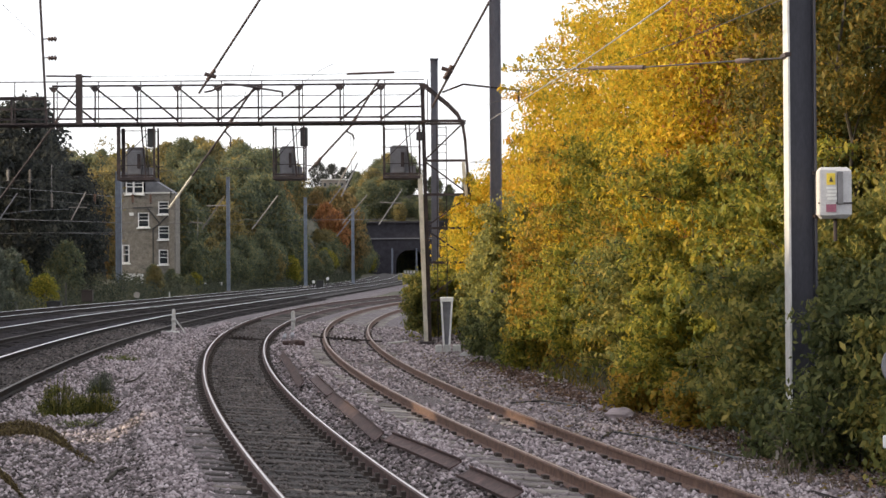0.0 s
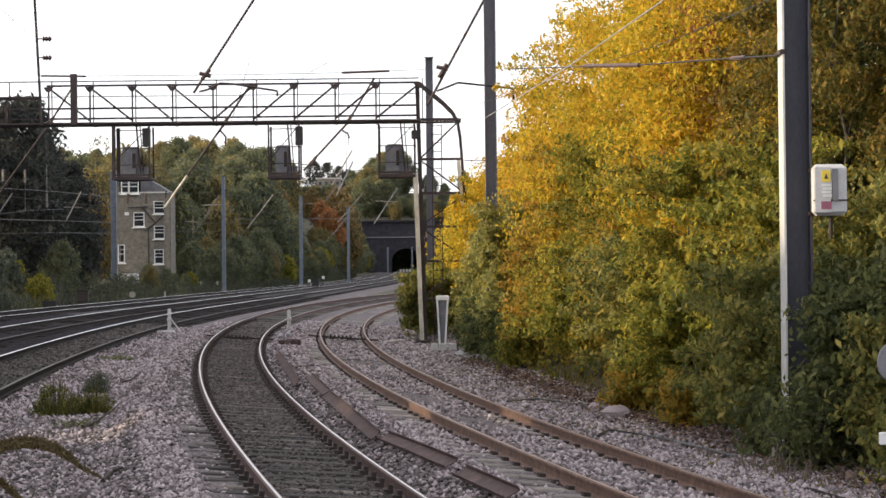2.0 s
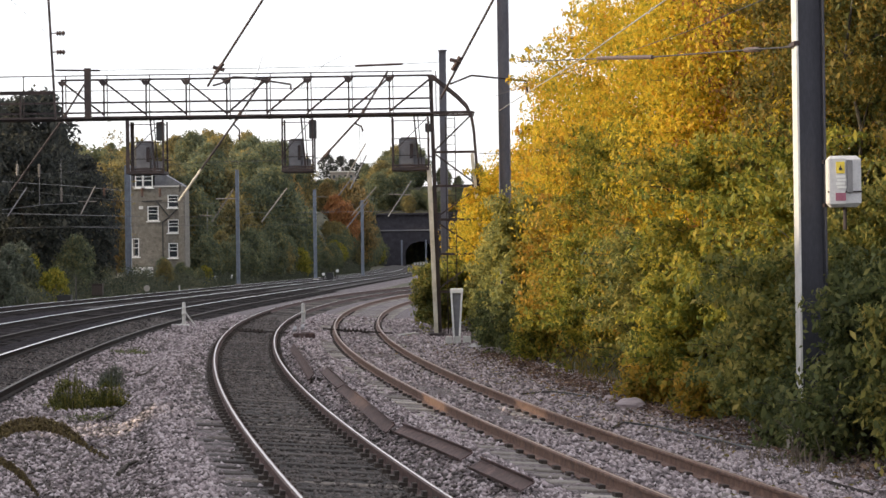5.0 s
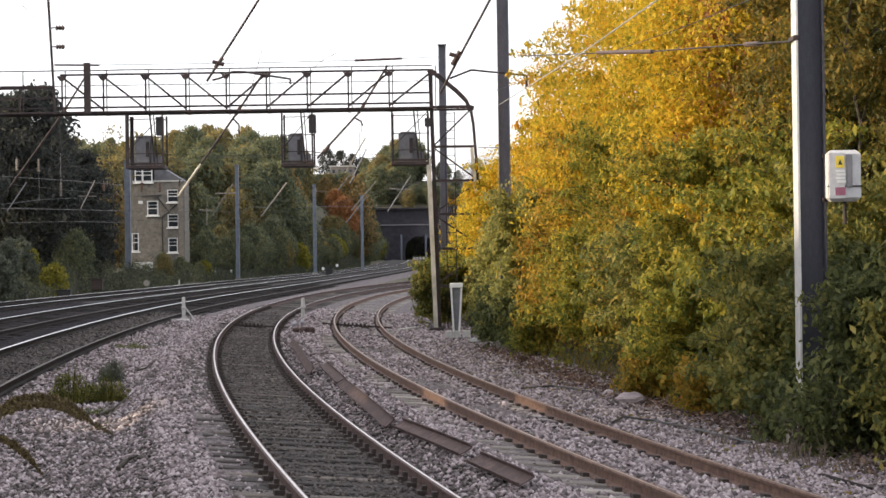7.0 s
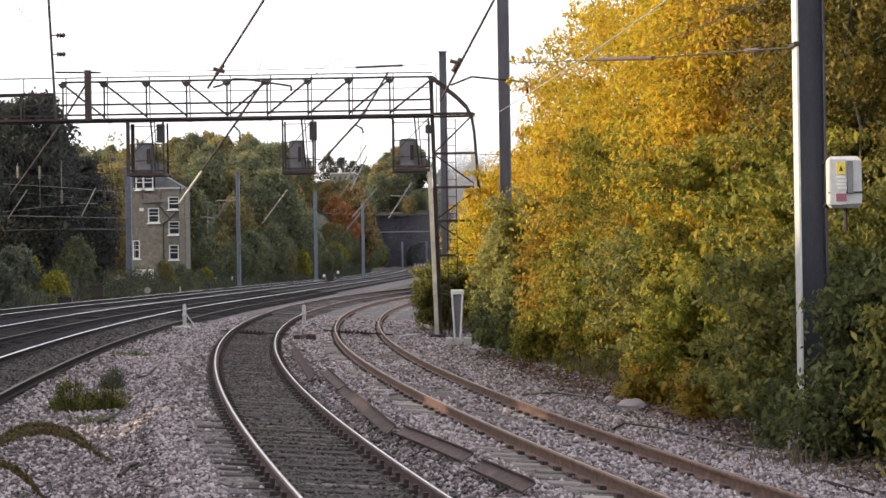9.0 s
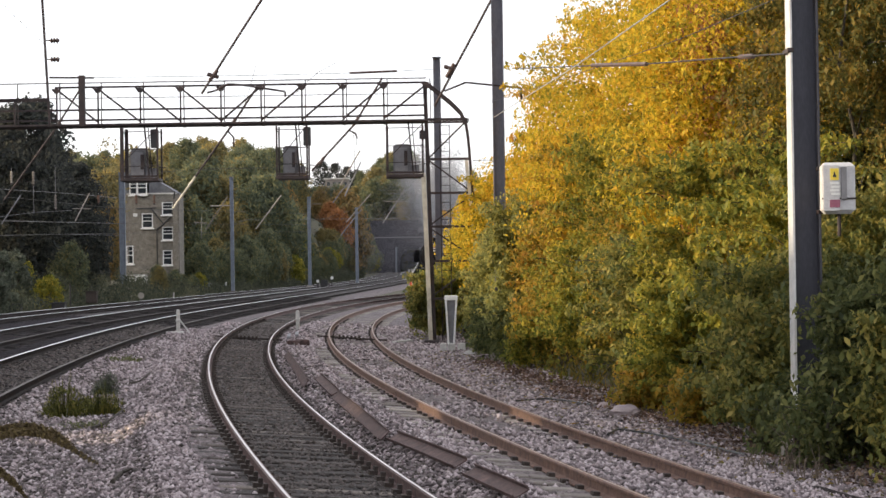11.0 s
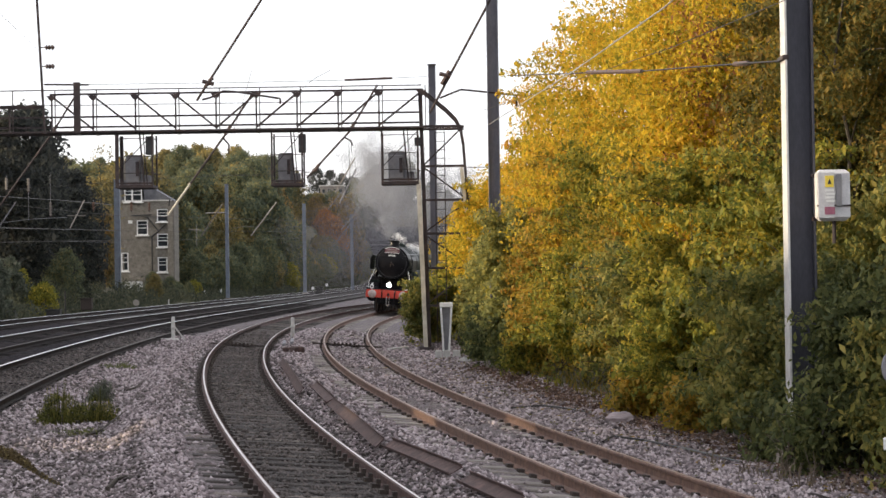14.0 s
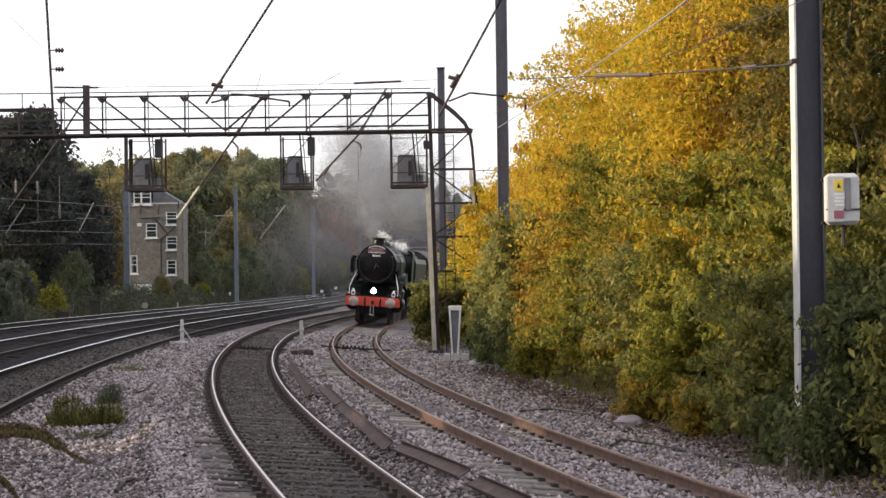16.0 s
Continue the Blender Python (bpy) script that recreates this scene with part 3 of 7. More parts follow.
def cabinet_on_mast():
    """The pale cabinet fixed beside mast A."""
    t = thing("trackside_cabinet", "pale grey metal cabinet with warning plates on a mast bracket", "cabinet", pose(5.04, 25.75, 3.22))
    part("body", Geo().box((0, 0, 0), (0.42, 0.24, 0.66), bev=0.05), M["box"], t)
    part("door", Geo().box((-0.10, -0.13, 0.0), (0.20, 0.03, 0.60), bev=0.01), M["box"], t)
    part("seam_cover", Geo().box((0.06, -0.135, 0.06), (0.07, 0.035, 0.42), bev=0.008), M["sigback"], t)
    part("warning_plate", Geo().prism([(-0.115, 0.10), (-0.005, 0.10), (-0.005, 0.25), (-0.115, 0.25)], -0.152, -0.146), M["yellow"], t, "yellow warning plate")
    part("warning_symbol", Geo().prism([(-0.085, 0.14), (-0.035, 0.14), (-0.06, 0.21)], -0.155, -0.1525), M["black"], t)
    g = Geo()
    for i in range(4):
        g.box((-0.06 + 0.012 * (i % 2), -0.153, 0.06 - 0.045 * i), (0.12, 0.004, 0.03))
    part("notice_lines", g, M["white"], t, "white notice of unreadable lines")
    part("lower_plate", Geo().box((-0.06, -0.149, -0.20), (0.13, 0.006, 0.10)), M["purple"], t, "maroon plate")
    part("strap", Geo().box((0, -0.125, -0.135), (0.44, 0.02, 0.02)), M["gantry"], t)
    part("bracket", Geo().box((-0.12, 0.1, -0.30), (0.26, 0.06, 0.05)), M["gantry"], t)
    part("bracket", Geo().box((-0.12, 0.1, 0.26), (0.26, 0.06, 0.05)), M["gantry"], t)
    part("cable_gland", Geo().tube((0.02, 0, -0.33), (0.02, 0, -0.62), 0.025), M["gantry"], t)
    return t


cabinet_on_mast()

GY = 67.15
BZ, TZ, HZ = 7.16, 8.42, 8.56


def signal_gantry():
    t = thing("signal_gantry", "sooty lattice steel signal gantry with walkway across the tracks", "signal gantry")
    x0, x1 = -21.0, -0.60
    for y in (GY - 0.55, GY + 0.55):
        part("bottom_chord", Geo().box(((x0 + x1 + 1.4) / 2, y, BZ), (x1 + 1.4 - x0, 0.10, 0.07), bev=0.01), M["gantry"], t)
    part("top_chord", Geo().box(((x1 - 13.0) / 2, GY - 0.55, TZ), (x1 + 13.0, 0.055, 0.06)), M["gantry"], t)
    part("guard_bar", Geo().box(((x0 - 13.2) / 2, GY - 0.5, 8.02), (-13.2 - x0, 0.08, 0.12)), M["gantry"], t)
    part("middle_rail", Geo().box(((x0 + x1) / 2, GY - 0.55, 7.66), (x1 - x0, 0.05, 0.06)), M["gantry"], t)
    part("toe_board", Geo().box(((x0 + x1) / 2, GY - 0.45, 7.33), (x1 - x0, 0.03, 0.06)), M["gantry"], t)
    part("hand_rail", Geo().tube((x0, GY - 0.6, HZ), (x1, GY - 0.6, HZ), 0.018).tube((x0, GY - 0.6, 8.05), (x1, GY - 0.6, 8.05), 0.012), M["gantry"], t)
    part("walkway", Geo().box(((x0 + x1) / 2, GY, BZ - 0.01), (x1 - x0, 0.9, 0.035)), M["gantry"], t, "dark walkway grating")
    nodes = [-0.60, -2.03, -3.39, -4.76, -6.12, -7.46, -8.81, -10.15, -11.56, -12.94, -14.35, -15.74, -17.14, -18.53, -19.92]
    for i, x in enumerate(nodes):
        for y in (GY - 0.55,):
            if x < -13.2:
                part("guard_post", Geo().box((x, y, 7.6), (0.06, 0.06, 0.9)), M["gantry"], t)
                continue
            part("upright", Geo().box((x, y, (BZ + TZ) / 2), (0.05, 0.05, TZ - BZ)), M["gantry"], t)
            part("gusset", Geo().prism([(x - 0.17, TZ - 0.04), (x + 0.17, TZ - 0.04), (x + 0.06, TZ - 0.2), (x - 0.06, TZ - 0.2)], y - 0.06, y - 0.052), M["gantry"], t)
            if nodes[i + 1] > -13.2:
                xn = nodes[i + 1]
                a, b = ((x, TZ - 0.06), (xn, BZ + 0.08)) if i < 5 else ((x, BZ + 0.08), (xn, TZ - 0.06))
                part("diagonal", Geo().bar((a[0], y, a[1]), (b[0], y, b[1]), 0.06), M["gantry"], t)
        part("handrail_post", Geo().box((x + 0.12, GY - 0.6, (BZ + HZ) / 2), (0.03, 0.03, HZ - BZ)), M["gantry"], t)
        part("cross_tie", Geo().box((x, GY, BZ - 0.045), (0.07, 1.0, 0.03)), M["gantry"], t)
    # tower on the east side
    for y in (GY - 0.55, GY + 0.55):
        zb = -0.35
        xe, xb = 0.64, 1.15
        # pale lengths of the tower posts carry the sunlight in their colour
        part("tower_post", Geo().bar((-0.75, y, 5.4), (-0.57, y, zb), 0.15, 0.14), M["gantry_lit"], t, "tower post coloured pale as if sunlit")
        part("tower_post", Geo().bar((-0.66, y + 0.1, BZ + 1.25), (-0.45, y + 0.1, zb), 0.10, 0.12), M["gantry"], t)
        pts = [(-0.60, TZ), (0.21, 7.75), (0.53, 7.42), (0.70, 7.05), (0.77, 6.6), (1.21, 0.2)]
        g = Geo()
        for a, b in zip(pts[:-1], pts[1:]):
            g.bar((a[0], y, a[1]), (b[0], y, b[1]), 0.075)
        part("outer_post", g, M["gantry"], t)
        part("outer_post", Geo().bar((0.70, y - 0.07, 5.8), (0.98, y - 0.07, 2.55), 0.10), M["gantry_lit"], t, "tower post coloured pale as if sunlit")
        rungs = [BZ + 0.02, 5.85, 4.72, 3.6, 2.45, 1.2]
        for k, z in enumerate(rungs):
            xr = 0.77 + (6.6 - z) / 6.4 * 0.43
            if y > GY:
                continue
            part("tower_rung", Geo().box(((-0.56 + xr) / 2, y, z), (xr - -0.56, 0.07, 0.08)), M["gantry"], t)
            if k + 1 < len(rungs):
                zn = rungs[k + 1]
                a = (-0.55, z - 0.05, xr, zn + 0.05) if k % 2 else (xr, z - 0.05, -0.55, zn + 0.05)
                part("tower_brace", Geo().bar((a[0], y + 0.03, a[1]), (a[2], y + 0.03, a[3]), 0.05), M["gantry"], t)
    part("footing", Geo().box((-0.55, GY, -0.32), (0.5, 1.7, 0.3), bev=0.03), M["gantry"], t)
    part("footing", Geo().box((1.21, GY, 0.0), (0.5, 1.7, 0.8), bev=0.03), M["concrete"], t)
    # tower on the west side, past the last track
    for y in (GY - 0.55, GY + 0.55):
        for x in (-21.0, -20.0):
            part("tower_post", Geo().bar((x, y, TZ), (x, y, -0.4), 0.13), M["gantry"], t)
        for k in range(6):
            part("tower_brace", Geo().bar((-21, y, 0.3 + k * 1.25), (-20, y, 1.5 + k * 1.25), 0.05), M["gantry"], t)
    # ladder up the tower
    g = Geo()
    for dx in (-0.16, 0.16):
        g.box((-0.02 + dx, GY + 0.85, 3.4), (0.03, 0.03, 7.4))
    for k in range(25):
        g.box((-0.02, GY + 0.85, 0.1 + k * 0.29), (0.32, 0.02, 0.02))
    part("ladder", g, M["gantry"], t)
    return t


signal_gantry()


def signal_head(xl, xr, label, wide_left=False):
    w = xr - xl
    t = thing("railway_signal", label, "railway signal", pose(xl, GY - 0.1, 5.26), "signals under the gantry")
    for x in (0.03, w - 0.03):
        for y in (-0.5, 0.5):
            part("hanger", Geo().box((x, y, 0.9), (0.055 if not (wide_left and x < 0.1) else 0.12, 0.055, 1.8)), M["gantry"], t)
    part("platform", Geo().box((w / 2, 0, 0.05), (w, 1.1, 0.11), bev=0.01).box((w / 2, -0.5, 0.16), (w, 0.03, 0.06)), M["gantry"], t, "dark mesh platform floor")
    for z in (0.5, 1.05, 1.65):
        part("guard_rail", Geo().tube((0, -0.5, z), (w, -0.5, z), 0.014), M["gantry"], t)
        part("guard_rail", Geo().tube((0, -0.5, z), (0, 0.5, z), 0.014), M["gantry"], t)
        part("guard_rail", Geo().tube((w, -0.5, z), (w, 0.5, z), 0.014), M["gantry"], t)
    part("brace", Geo().bar((0.05, -0.5, 0.6), (w - 0.05, -0.5, 1.75), 0.025), M["gantry"], t)
    part("backboard", Geo().prism([(w * 0.18, 0.14), (w * 0.66, 0.14), (w * 0.66, 1.05), (w * 0.6, 1.14), (w * 0.25, 1.14), (w * 0.18, 1.05)], 0.08, 0.14), M["sigback"], t, "grey rounded signal backboard")
    part("signal_case", Geo().box((w * 0.40, 0.0, 0.6), (w * 0.34, 0.22, 0.8), bev=0.03), M["sigback"], t)
    part("case_door", Geo().box((w * 0.52, -0.12, 0.66), (w * 0.09, 0.02, 0.5), bev=0.008), M["gantry"], t)
    part("small_case", Geo().box((w * 0.76, 0.05, 0.3), (w * 0.24, 0.25, 0.3), bev=0.03), M["sigback"], t)
    part("ladder", Geo().bar((w * 0.72, -0.2, 0.1), (w * 0.60, -0.2, 1.85), 0.05).bar((w * 0.80, -0.2, 0.1), (w * 0.70, -0.2, 1.85), 0.03), M["gantry"], t)
    part("route_indicator", Geo().box((w + (-0.03 if not wide_left else -0.14), -0.3, 1.42), (0.24 if xr < -3 else 0.2, 0.3, 0.62 if xr < -3 else 0.28), bev=0.02), M["black"], t, "black indicator box")
    part("bracket_arm", Geo().tube((w, -0.3, 0.46), (w + 0.22, -0.3, 0.46), 0.015), M["gantry"], t)
    return t


signal_head(-10.81, -9.57, "signal head seen from behind in a wide dark hanging cage", True)
signal_head(-5.65, -4.58, "signal head seen from behind in a dark hanging cage")
signal_head(-1.98, -0.73, "signal head seen from behind in a hanging cage beside the tower")


def pole_with_insulators():
    """The thin upright with two insulators that rises above the gantry."""
    t = thing("feeder_pole", "thin dark pole with two insulators fixed on the gantry", "pole")
    x, y = -13.15, GY - 0.7
    part("pole", Geo().bar((x, y, 7.1), (x - 0.25, y, 12.4), 0.07), M["gantry"], t)
    for z in (9.35, 9.98):
        g = Geo().tube((x - 0.12, y, z), (x + 0.35, y, z + 0.03), 0.02)
        g.lathe([(0.03, 0), (0.10, 0.04), (0.04, 0.08), (0.10, 0.14), (0.04, 0.18), (0.10, 0.24), (0.03, 0.30)], (x + 0.05, y, z), "X", 10)
        part("insulator", g, M["insul"], t)
    part("stub_post", Geo().box((-12.07, y, 7.95), (0.2, 0.18, 1.7)), M["gantry"], t, "stout dark post stub")
    part("arm", Geo().tube((x, y, 8.75), (-11.66, y, 8.72), 0.03), M["gantry"], t)
    return t


pole_with_insulators()


def tube_arm(name, label, runs, r, mat, group="catenary supports", beads=()):
    """An overhead-line arm of straight tubes, with ribbed insulators where given."""
    t = thing(name, label, "catenary support", group=group)
    for k, pts in enumerate(runs):
        part("tube" if k == 0 else "registration_arm", Geo().line(pts, r if k == 0 else r * 0.8, 8), mat, t)
    for p, q in beads:
        p, q = Vector(p), Vector(q)
        g = Geo()
        for i in range(5):
            c = p.lerp(q, (i + 0.5) / 5)
            d = (q - p).normalized()
            g.tube(c - d * 0.02, c + d * 0.02, r * 1.75, 10)
        g.tube(p, q, r * 1.5, 8)
        part("insulator", g, M["insul"], t, "brown ribbed insulator")
    return t


ARM = "dark inclined overhead-line tube with insulator and registration arm"
tube_arm("catenary_support", ARM, [[(-4.57, 53, 9.81), (-6.45, 53, 6.95)], [(-6.30, 53, 6.98), (-6.09, 53, 7.03), (-5.75, 53, 7.20), (-5.42, 53, 7.18), (-4.23, 53, 6.98), (-4.23, 53, 6.84)]], 0.032, M["gantry"],
         beads=[((-6.02, 53, 7.57), (-6.23, 53, 7.30)), ((-5.99, 53, 7.39), (-6.29, 53, 7.47))])
tube_arm("catenary_support", ARM, [[(1.55, 53, 9.83), (-0.27, 53, 6.53)], [(-0.00, 53, 6.93), (0.57, 53, 7.15), (2.04, 53, 6.98), (2.04, 53, 6.68)]], 0.032, M["gantry"],
         beads=[((0.27, 53, 7.65), (0.06, 53, 7.29)), ((0.30, 53, 7.50), (0.00, 53, 7.58))])
tube_arm("catenary_support", ARM, [[(-7.00, 75, 9.16), (-8.01, 75, 7.68), (-9.40, 75, 5.78)], [(-8.16, 75, 7.47), (-7.94, 75, 7.23), (-7.95, 75, 6.87)]], 0.04, M["gantry"], beads=[((-7.86, 75, 7.93), (-8.07, 75, 7.60))])
# lower end of the tube above, coloured pale as if sunlit
tube_arm("catenary_support", ARM, [[(-9.40, 75, 5.78), (-10.25, 75, 4.60)]], 0.045, M["gantry_lit"])
tube_arm("catenary_support", ARM, [[(-2.33, 75, 9.38), (-3.40, 75, 7.65), (-5.03, 75, 5.92)], [(-3.62, 75, 7.44), (-3.36, 75, 7.30), (-3.30, 75, 7.12)]], 0.038, M["gantry"], beads=[((-3.19, 75, 7.99), (-3.42, 75, 7.65)), ((-4.56, 75, 6.43), (-4.73, 75, 6.17))])
tube_arm("catenary_support", ARM, [[(-13.61, 75, 9.25), (-14.58, 75, 7.73), (-16.61, 75, 4.98)], [(-14.58, 75, 7.73), (-14.31, 75, 7.51)]], 0.035, M["gantry"], beads=[((-14.39, 75, 8.02), (-14.60, 75, 7.70))])
for a, b in (((-8.90, 108, 6.24), (-10.31, 108, 4.42)), ((-11.80, 108, 6.20), (-13.00, 108, 4.44)), ((-19.28, 108, 6.50), (-20.08, 108, 4.98)), ((-5.28, 140, 7.40), (-7.03, 140, 5.40)), ((-4.61, 108, 8.59), (-5.72, 108, 6.71))):
    tube_arm("catenary_support", "pale distant overhead-line tube", [[a, b]], 0.034, M["sleeper"])


def wire(name, label, pts, r, mat, group="overhead wires", rods=()):
    t = thing(name, label, "overhead wire", group=group)
    part("conductor", Geo().line(pts, r, 5), mat, t)
    for p, q in rods:
        part("insulator_rod", Geo().tube(p, q, 0.035, 8), M["insul"], t, "dark ribbed insulator rod")
    return t


wire("overhead_wire", "thin dark tie wire with insulator rod before the trees", [(4.44, 26, 4.99), (4.10, 28, 5.16), (3.35, 33, 5.58), (2.70, 37, 5.96), (1.81, 52, 7.40)], 0.012, M["wire"], rods=[((3.35, 33, 5.58), (2.71, 36.6, 5.93)), ((4.25, 27.4, 5.11), (4.13, 27.9, 5.15))])
wire("overhead_wire", "bright sunlit contact wire over the curved track", [(2.95, 24, 5.64), (2.93, 26, 5.70), (2.56, 38, 6.10), (1.28, 53, 6.20)], 0.011, M["copper"])
wire("overhead_wire", "thin dark catenary wire over the curved track", [(3.98, 22, 5.31), (3.55, 30, 5.65), (2.47, 40, 6.03), (1.17, 53, 6.59)], 0.006, M["wire"])
wire("overhead_wire", "thin dark catenary wire with insulator above the gantry", [(-11.08, 62, 8.30), (-6.26, 62, 8.29), (-2.98, 62, 8.32), (-1.43, 62, 8.36), (-0.37, 74, 9.58)], 0.008, M["wire"], rods=[((-2.94, 62, 8.32), (-1.47, 62, 8.36))])
wire("overhead_wire", "thin dark wire high above the gantry", [(-6.62, 30, 6.32), (-11.97, 60, 9.09)], 0.003, M["wire"])
for dy in (0, 38, 62):
    wire("overhead_wire", "thin pale wire over the main lines", [(-24.37, 110, 6.45 - 0.0342 * dy), (-24.33, 150, 6.92 - 0.0297 * dy), (-20.61, 190, 7.76 - 0.0322 * dy), (-16.60, 246, 8.89 - 0.0348 * dy)], 0.014, M["wire"])
wire("overhead_wire", "thin dark wire over the main lines", [(-23.25, 105, 6.95), (-15.37, 120, 8.28), (-10.41, 140, 9.34), (-1.50, 160, 9.69)], 0.010, M["wire"])
wire("overhead_wire", "thin dark wire near the tunnel", [(-16.60, 246, 7.84), (-7.92, 300, 12.62), (-3.47, 320, 13.91)], 0.016, M["wire"])
wire("overhead_wire", "thin dark tie wire beside the tower", [(0.83, 60, 5.45), (1.28, 53, 5.08)], 0.012, M["wire"])


# thin lines, cross-arms and droppers seen against the trees and the sky
for pts in (
    [(-25.23, 112, 6.97), (-21.11, 112, 6.65), (-18.42, 112, 6.36)], [(-28.19, 125, 5.50), (-23.94, 125, 5.36), (-20.30, 125, 5.23)], [(-26.61, 118, 5.55), (-24.20, 118, 5.81), (-22.09, 118, 5.88)],
    [(-31.58, 140, 4.85), (-27.23, 140, 4.90), (-22.87, 140, 4.75)], [(-15.58, 150, 5.84), (-14.73, 150, 6.00), (-13.88, 150, 5.90)], [(-13.96, 180, 6.58), (-12.58, 180, 6.66), (-7.49, 180, 6.63), (-4.43, 180, 6.63)],
):
    wire("overhead_wire", "thin grey wire over the main lines before the trees", pts, 0.013, M["sigback"])
for pts in (
    [(-4.36, 80, 10.47), (-5.05, 80, 10.12), (-5.46, 80, 9.78), (-5.97, 80, 9.27)], [(-7.51, 80, 10.52), (-7.87, 80, 9.30), (-8.30, 80, 7.99)], [(-3.48, 76, 7.42), (-3.46, 76, 6.00)], [(-3.39, 76, 7.42), (-3.38, 76, 6.91)],
    [(-14.11, 120, 8.35), (-11.05, 120, 8.34), (-7.66, 120, 8.25), (-3.25, 120, 8.31), (-0.87, 120, 8.41)], [(-6.84, 108, 7.50), (-6.29, 108, 7.58), (-4.91, 108, 7.32)],
):
    wire("overhead_wire", "thin dark dropper wire against the sky", pts, 0.009, M["wire"])
for a, b in (((-20.22, 108, 5.67), (-19.21, 108, 5.65)), ((-12.76, 108, 5.70), (-11.69, 108, 5.71)), ((-15.18, 120, 5.11), (-14.40, 120, 5.06)), ((-13.10, 190, 8.35), (-11.86, 190, 8.33)), ((-4.07, 130, 6.54), (-2.67, 130, 6.48))):
    tube_arm("catenary_support", "short pale horizontal overhead-line arm", [[a, b]], 0.03, M["sleeper"])
for a, b in (((-8.51, 150, 7.13), (-7.47, 150, 8.47)), ((-7.43, 140, 4.50), (-5.89, 140, 6.38)), ((-4.16, 130, 5.07), (-2.62, 130, 7.37)), ((-4.57, 108, 7.98), (-5.48, 108, 6.13)), ((-22.99, 108, 6.45), (-24.05, 108, 4.91))):
    tube_arm("catenary_support", "weathered grey overhead-line tube", [[a, b]], 0.034, M["sigback"])


def hanging_insulator(x, z0, z1, tail, mat, label):
    """A ribbed insulator on a dropper wire; tail is where the wire ends."""
    t = thing("hanging_insulator", label, "insulator", pose(x, 108, z1), "hanging insulators")
    g = Geo().tube((0, 0, 0), (0, 0, z0 - z1), 0.05, 8)
    for k in range(5):
        g.tube((0, 0, (z0 - z1) * (k + 0.3) / 5), (0, 0, (z0 - z1) * (k + 0.6) / 5), 0.085, 10)
    part("ribbed_body", g, mat, t)
    part("dropper_wire", Geo().tube((0, 0, min(tail - z1, 0)), (0, 0, max(tail, z0) - z1), 0.012, 5), M["sigback"], t)
    part("end_fitting", Geo().box((0, 0, -0.04), (0.09, 0.09, 0.08), bev=0.01), M["gantry"], t)


WHITE_INS, BROWN_INS = "pale ribbed insulator hanging over the main lines", "rust-brown ribbed insulator hanging over the main lines"
for x, z0, z1, tail, pale in ((-23.49, 7.74, 7.10, 7.9, True), (-22.30, 7.72, 7.02, 5.43, True), (-21.12, 6.42, 5.68, 8.01, True), (-18.80, 6.38, 5.98, 6.5, False), (-16.75, 6.35, 5.92, 6.5, False), (-15.78, 6.33, 5.90, 6.5, False)):
    hanging_insulator(x, z0, z1, tail, M["sleeper"] if pale else M["rust"], WHITE_INS if pale else BROWN_INS)
wire("overhead_wire", "thin dropper wire beside the house", [(-14.70, 120, 5.41), (-14.72, 120, 4.12)], 0.014, M["sigback"])


# ---- plants ----
LEAF_F = np.array([(0, 1, 2), (0, 2, 3)])


def leaf_mesh(name, centres, radii, n, size, mat, rng, flat=1.0, shell=0.3, slim=0.5):
    """n small folded leaves spread through balls of twigs round the centres."""
    weight = np.minimum(radii, 1.0) ** 1.3
    k = rng.choice(len(centres), n, p=weight / weight.sum())
    d = rng.normal(0, 1, (n, 3))
    d /= np.linalg.norm(d, axis=1)[:, None]
    r = shell + (1 - shell) * rng.random(n) ** 0.6
    c = centres[k] + d * (radii[k] * r)[:, None] * np.array((1, 1, flat))
    nrm = d * 0.7 + rng.normal(0, 0.7, (n, 3)) + np.array((0, 0, 0.35))
    nrm /= np.linalg.norm(nrm, axis=1)[:, None]
    t = np.cross(nrm, rng.normal(0, 1, (n, 3)))
    t /= np.linalg.norm(t, axis=1)[:, None]
    t[:, 2] -= 0.4
    b = np.cross(nrm, t)
    s = (size * rng.uniform(0.55, 1.35, n))[:, None]
    v = np.stack([c - t * s, c + b * s * slim + nrm * s * 0.18, c + t * s, c - b * s * slim + nrm * s * 0.18], 1)
    f = LEAF_F[None] + (np.arange(n) * 4)[:, None, None]
    return big_mesh(name, v.reshape(-1, 3), f.reshape(-1, 3), mat)


def limbs(g, base, height, r, spread, rng, count):
    """A tapered, bent trunk with limbs; returns the tips."""
    p, tips = Vector(base), []
    seg = 6
    for i in range(seg):
        q = p + Vector((rng.uniform(-0.12, 0.12) * spread, rng.uniform(-0.12, 0.12) * spread, height / seg))
        g.tube(p, q, r * (1 - i / (seg + 1)), 7, r * (1 - (i + 1) / (seg + 1)), cap=False)
        for _ in range(count if i > 0 else 0):
            a = rng.uniform(0, 6.28)
            l = spread * rng.uniform(0.45, 0.95) * (1.1 - 0.6 * i / seg)
            e = q + Vector((math.cos(a) * l, math.sin(a) * l, rng.uniform(0.2, 0.7) * l))
            mid = q.lerp(e, 0.5) + Vector((0, 0, 0.12 * l))
            g.tube(q, mid, r * 0.34, 5, r * 0.22, cap=False).tube(mid, e, r * 0.22, 5, r * 0.06, cap=False)
            tips.append(e)
        p = q
    return tips


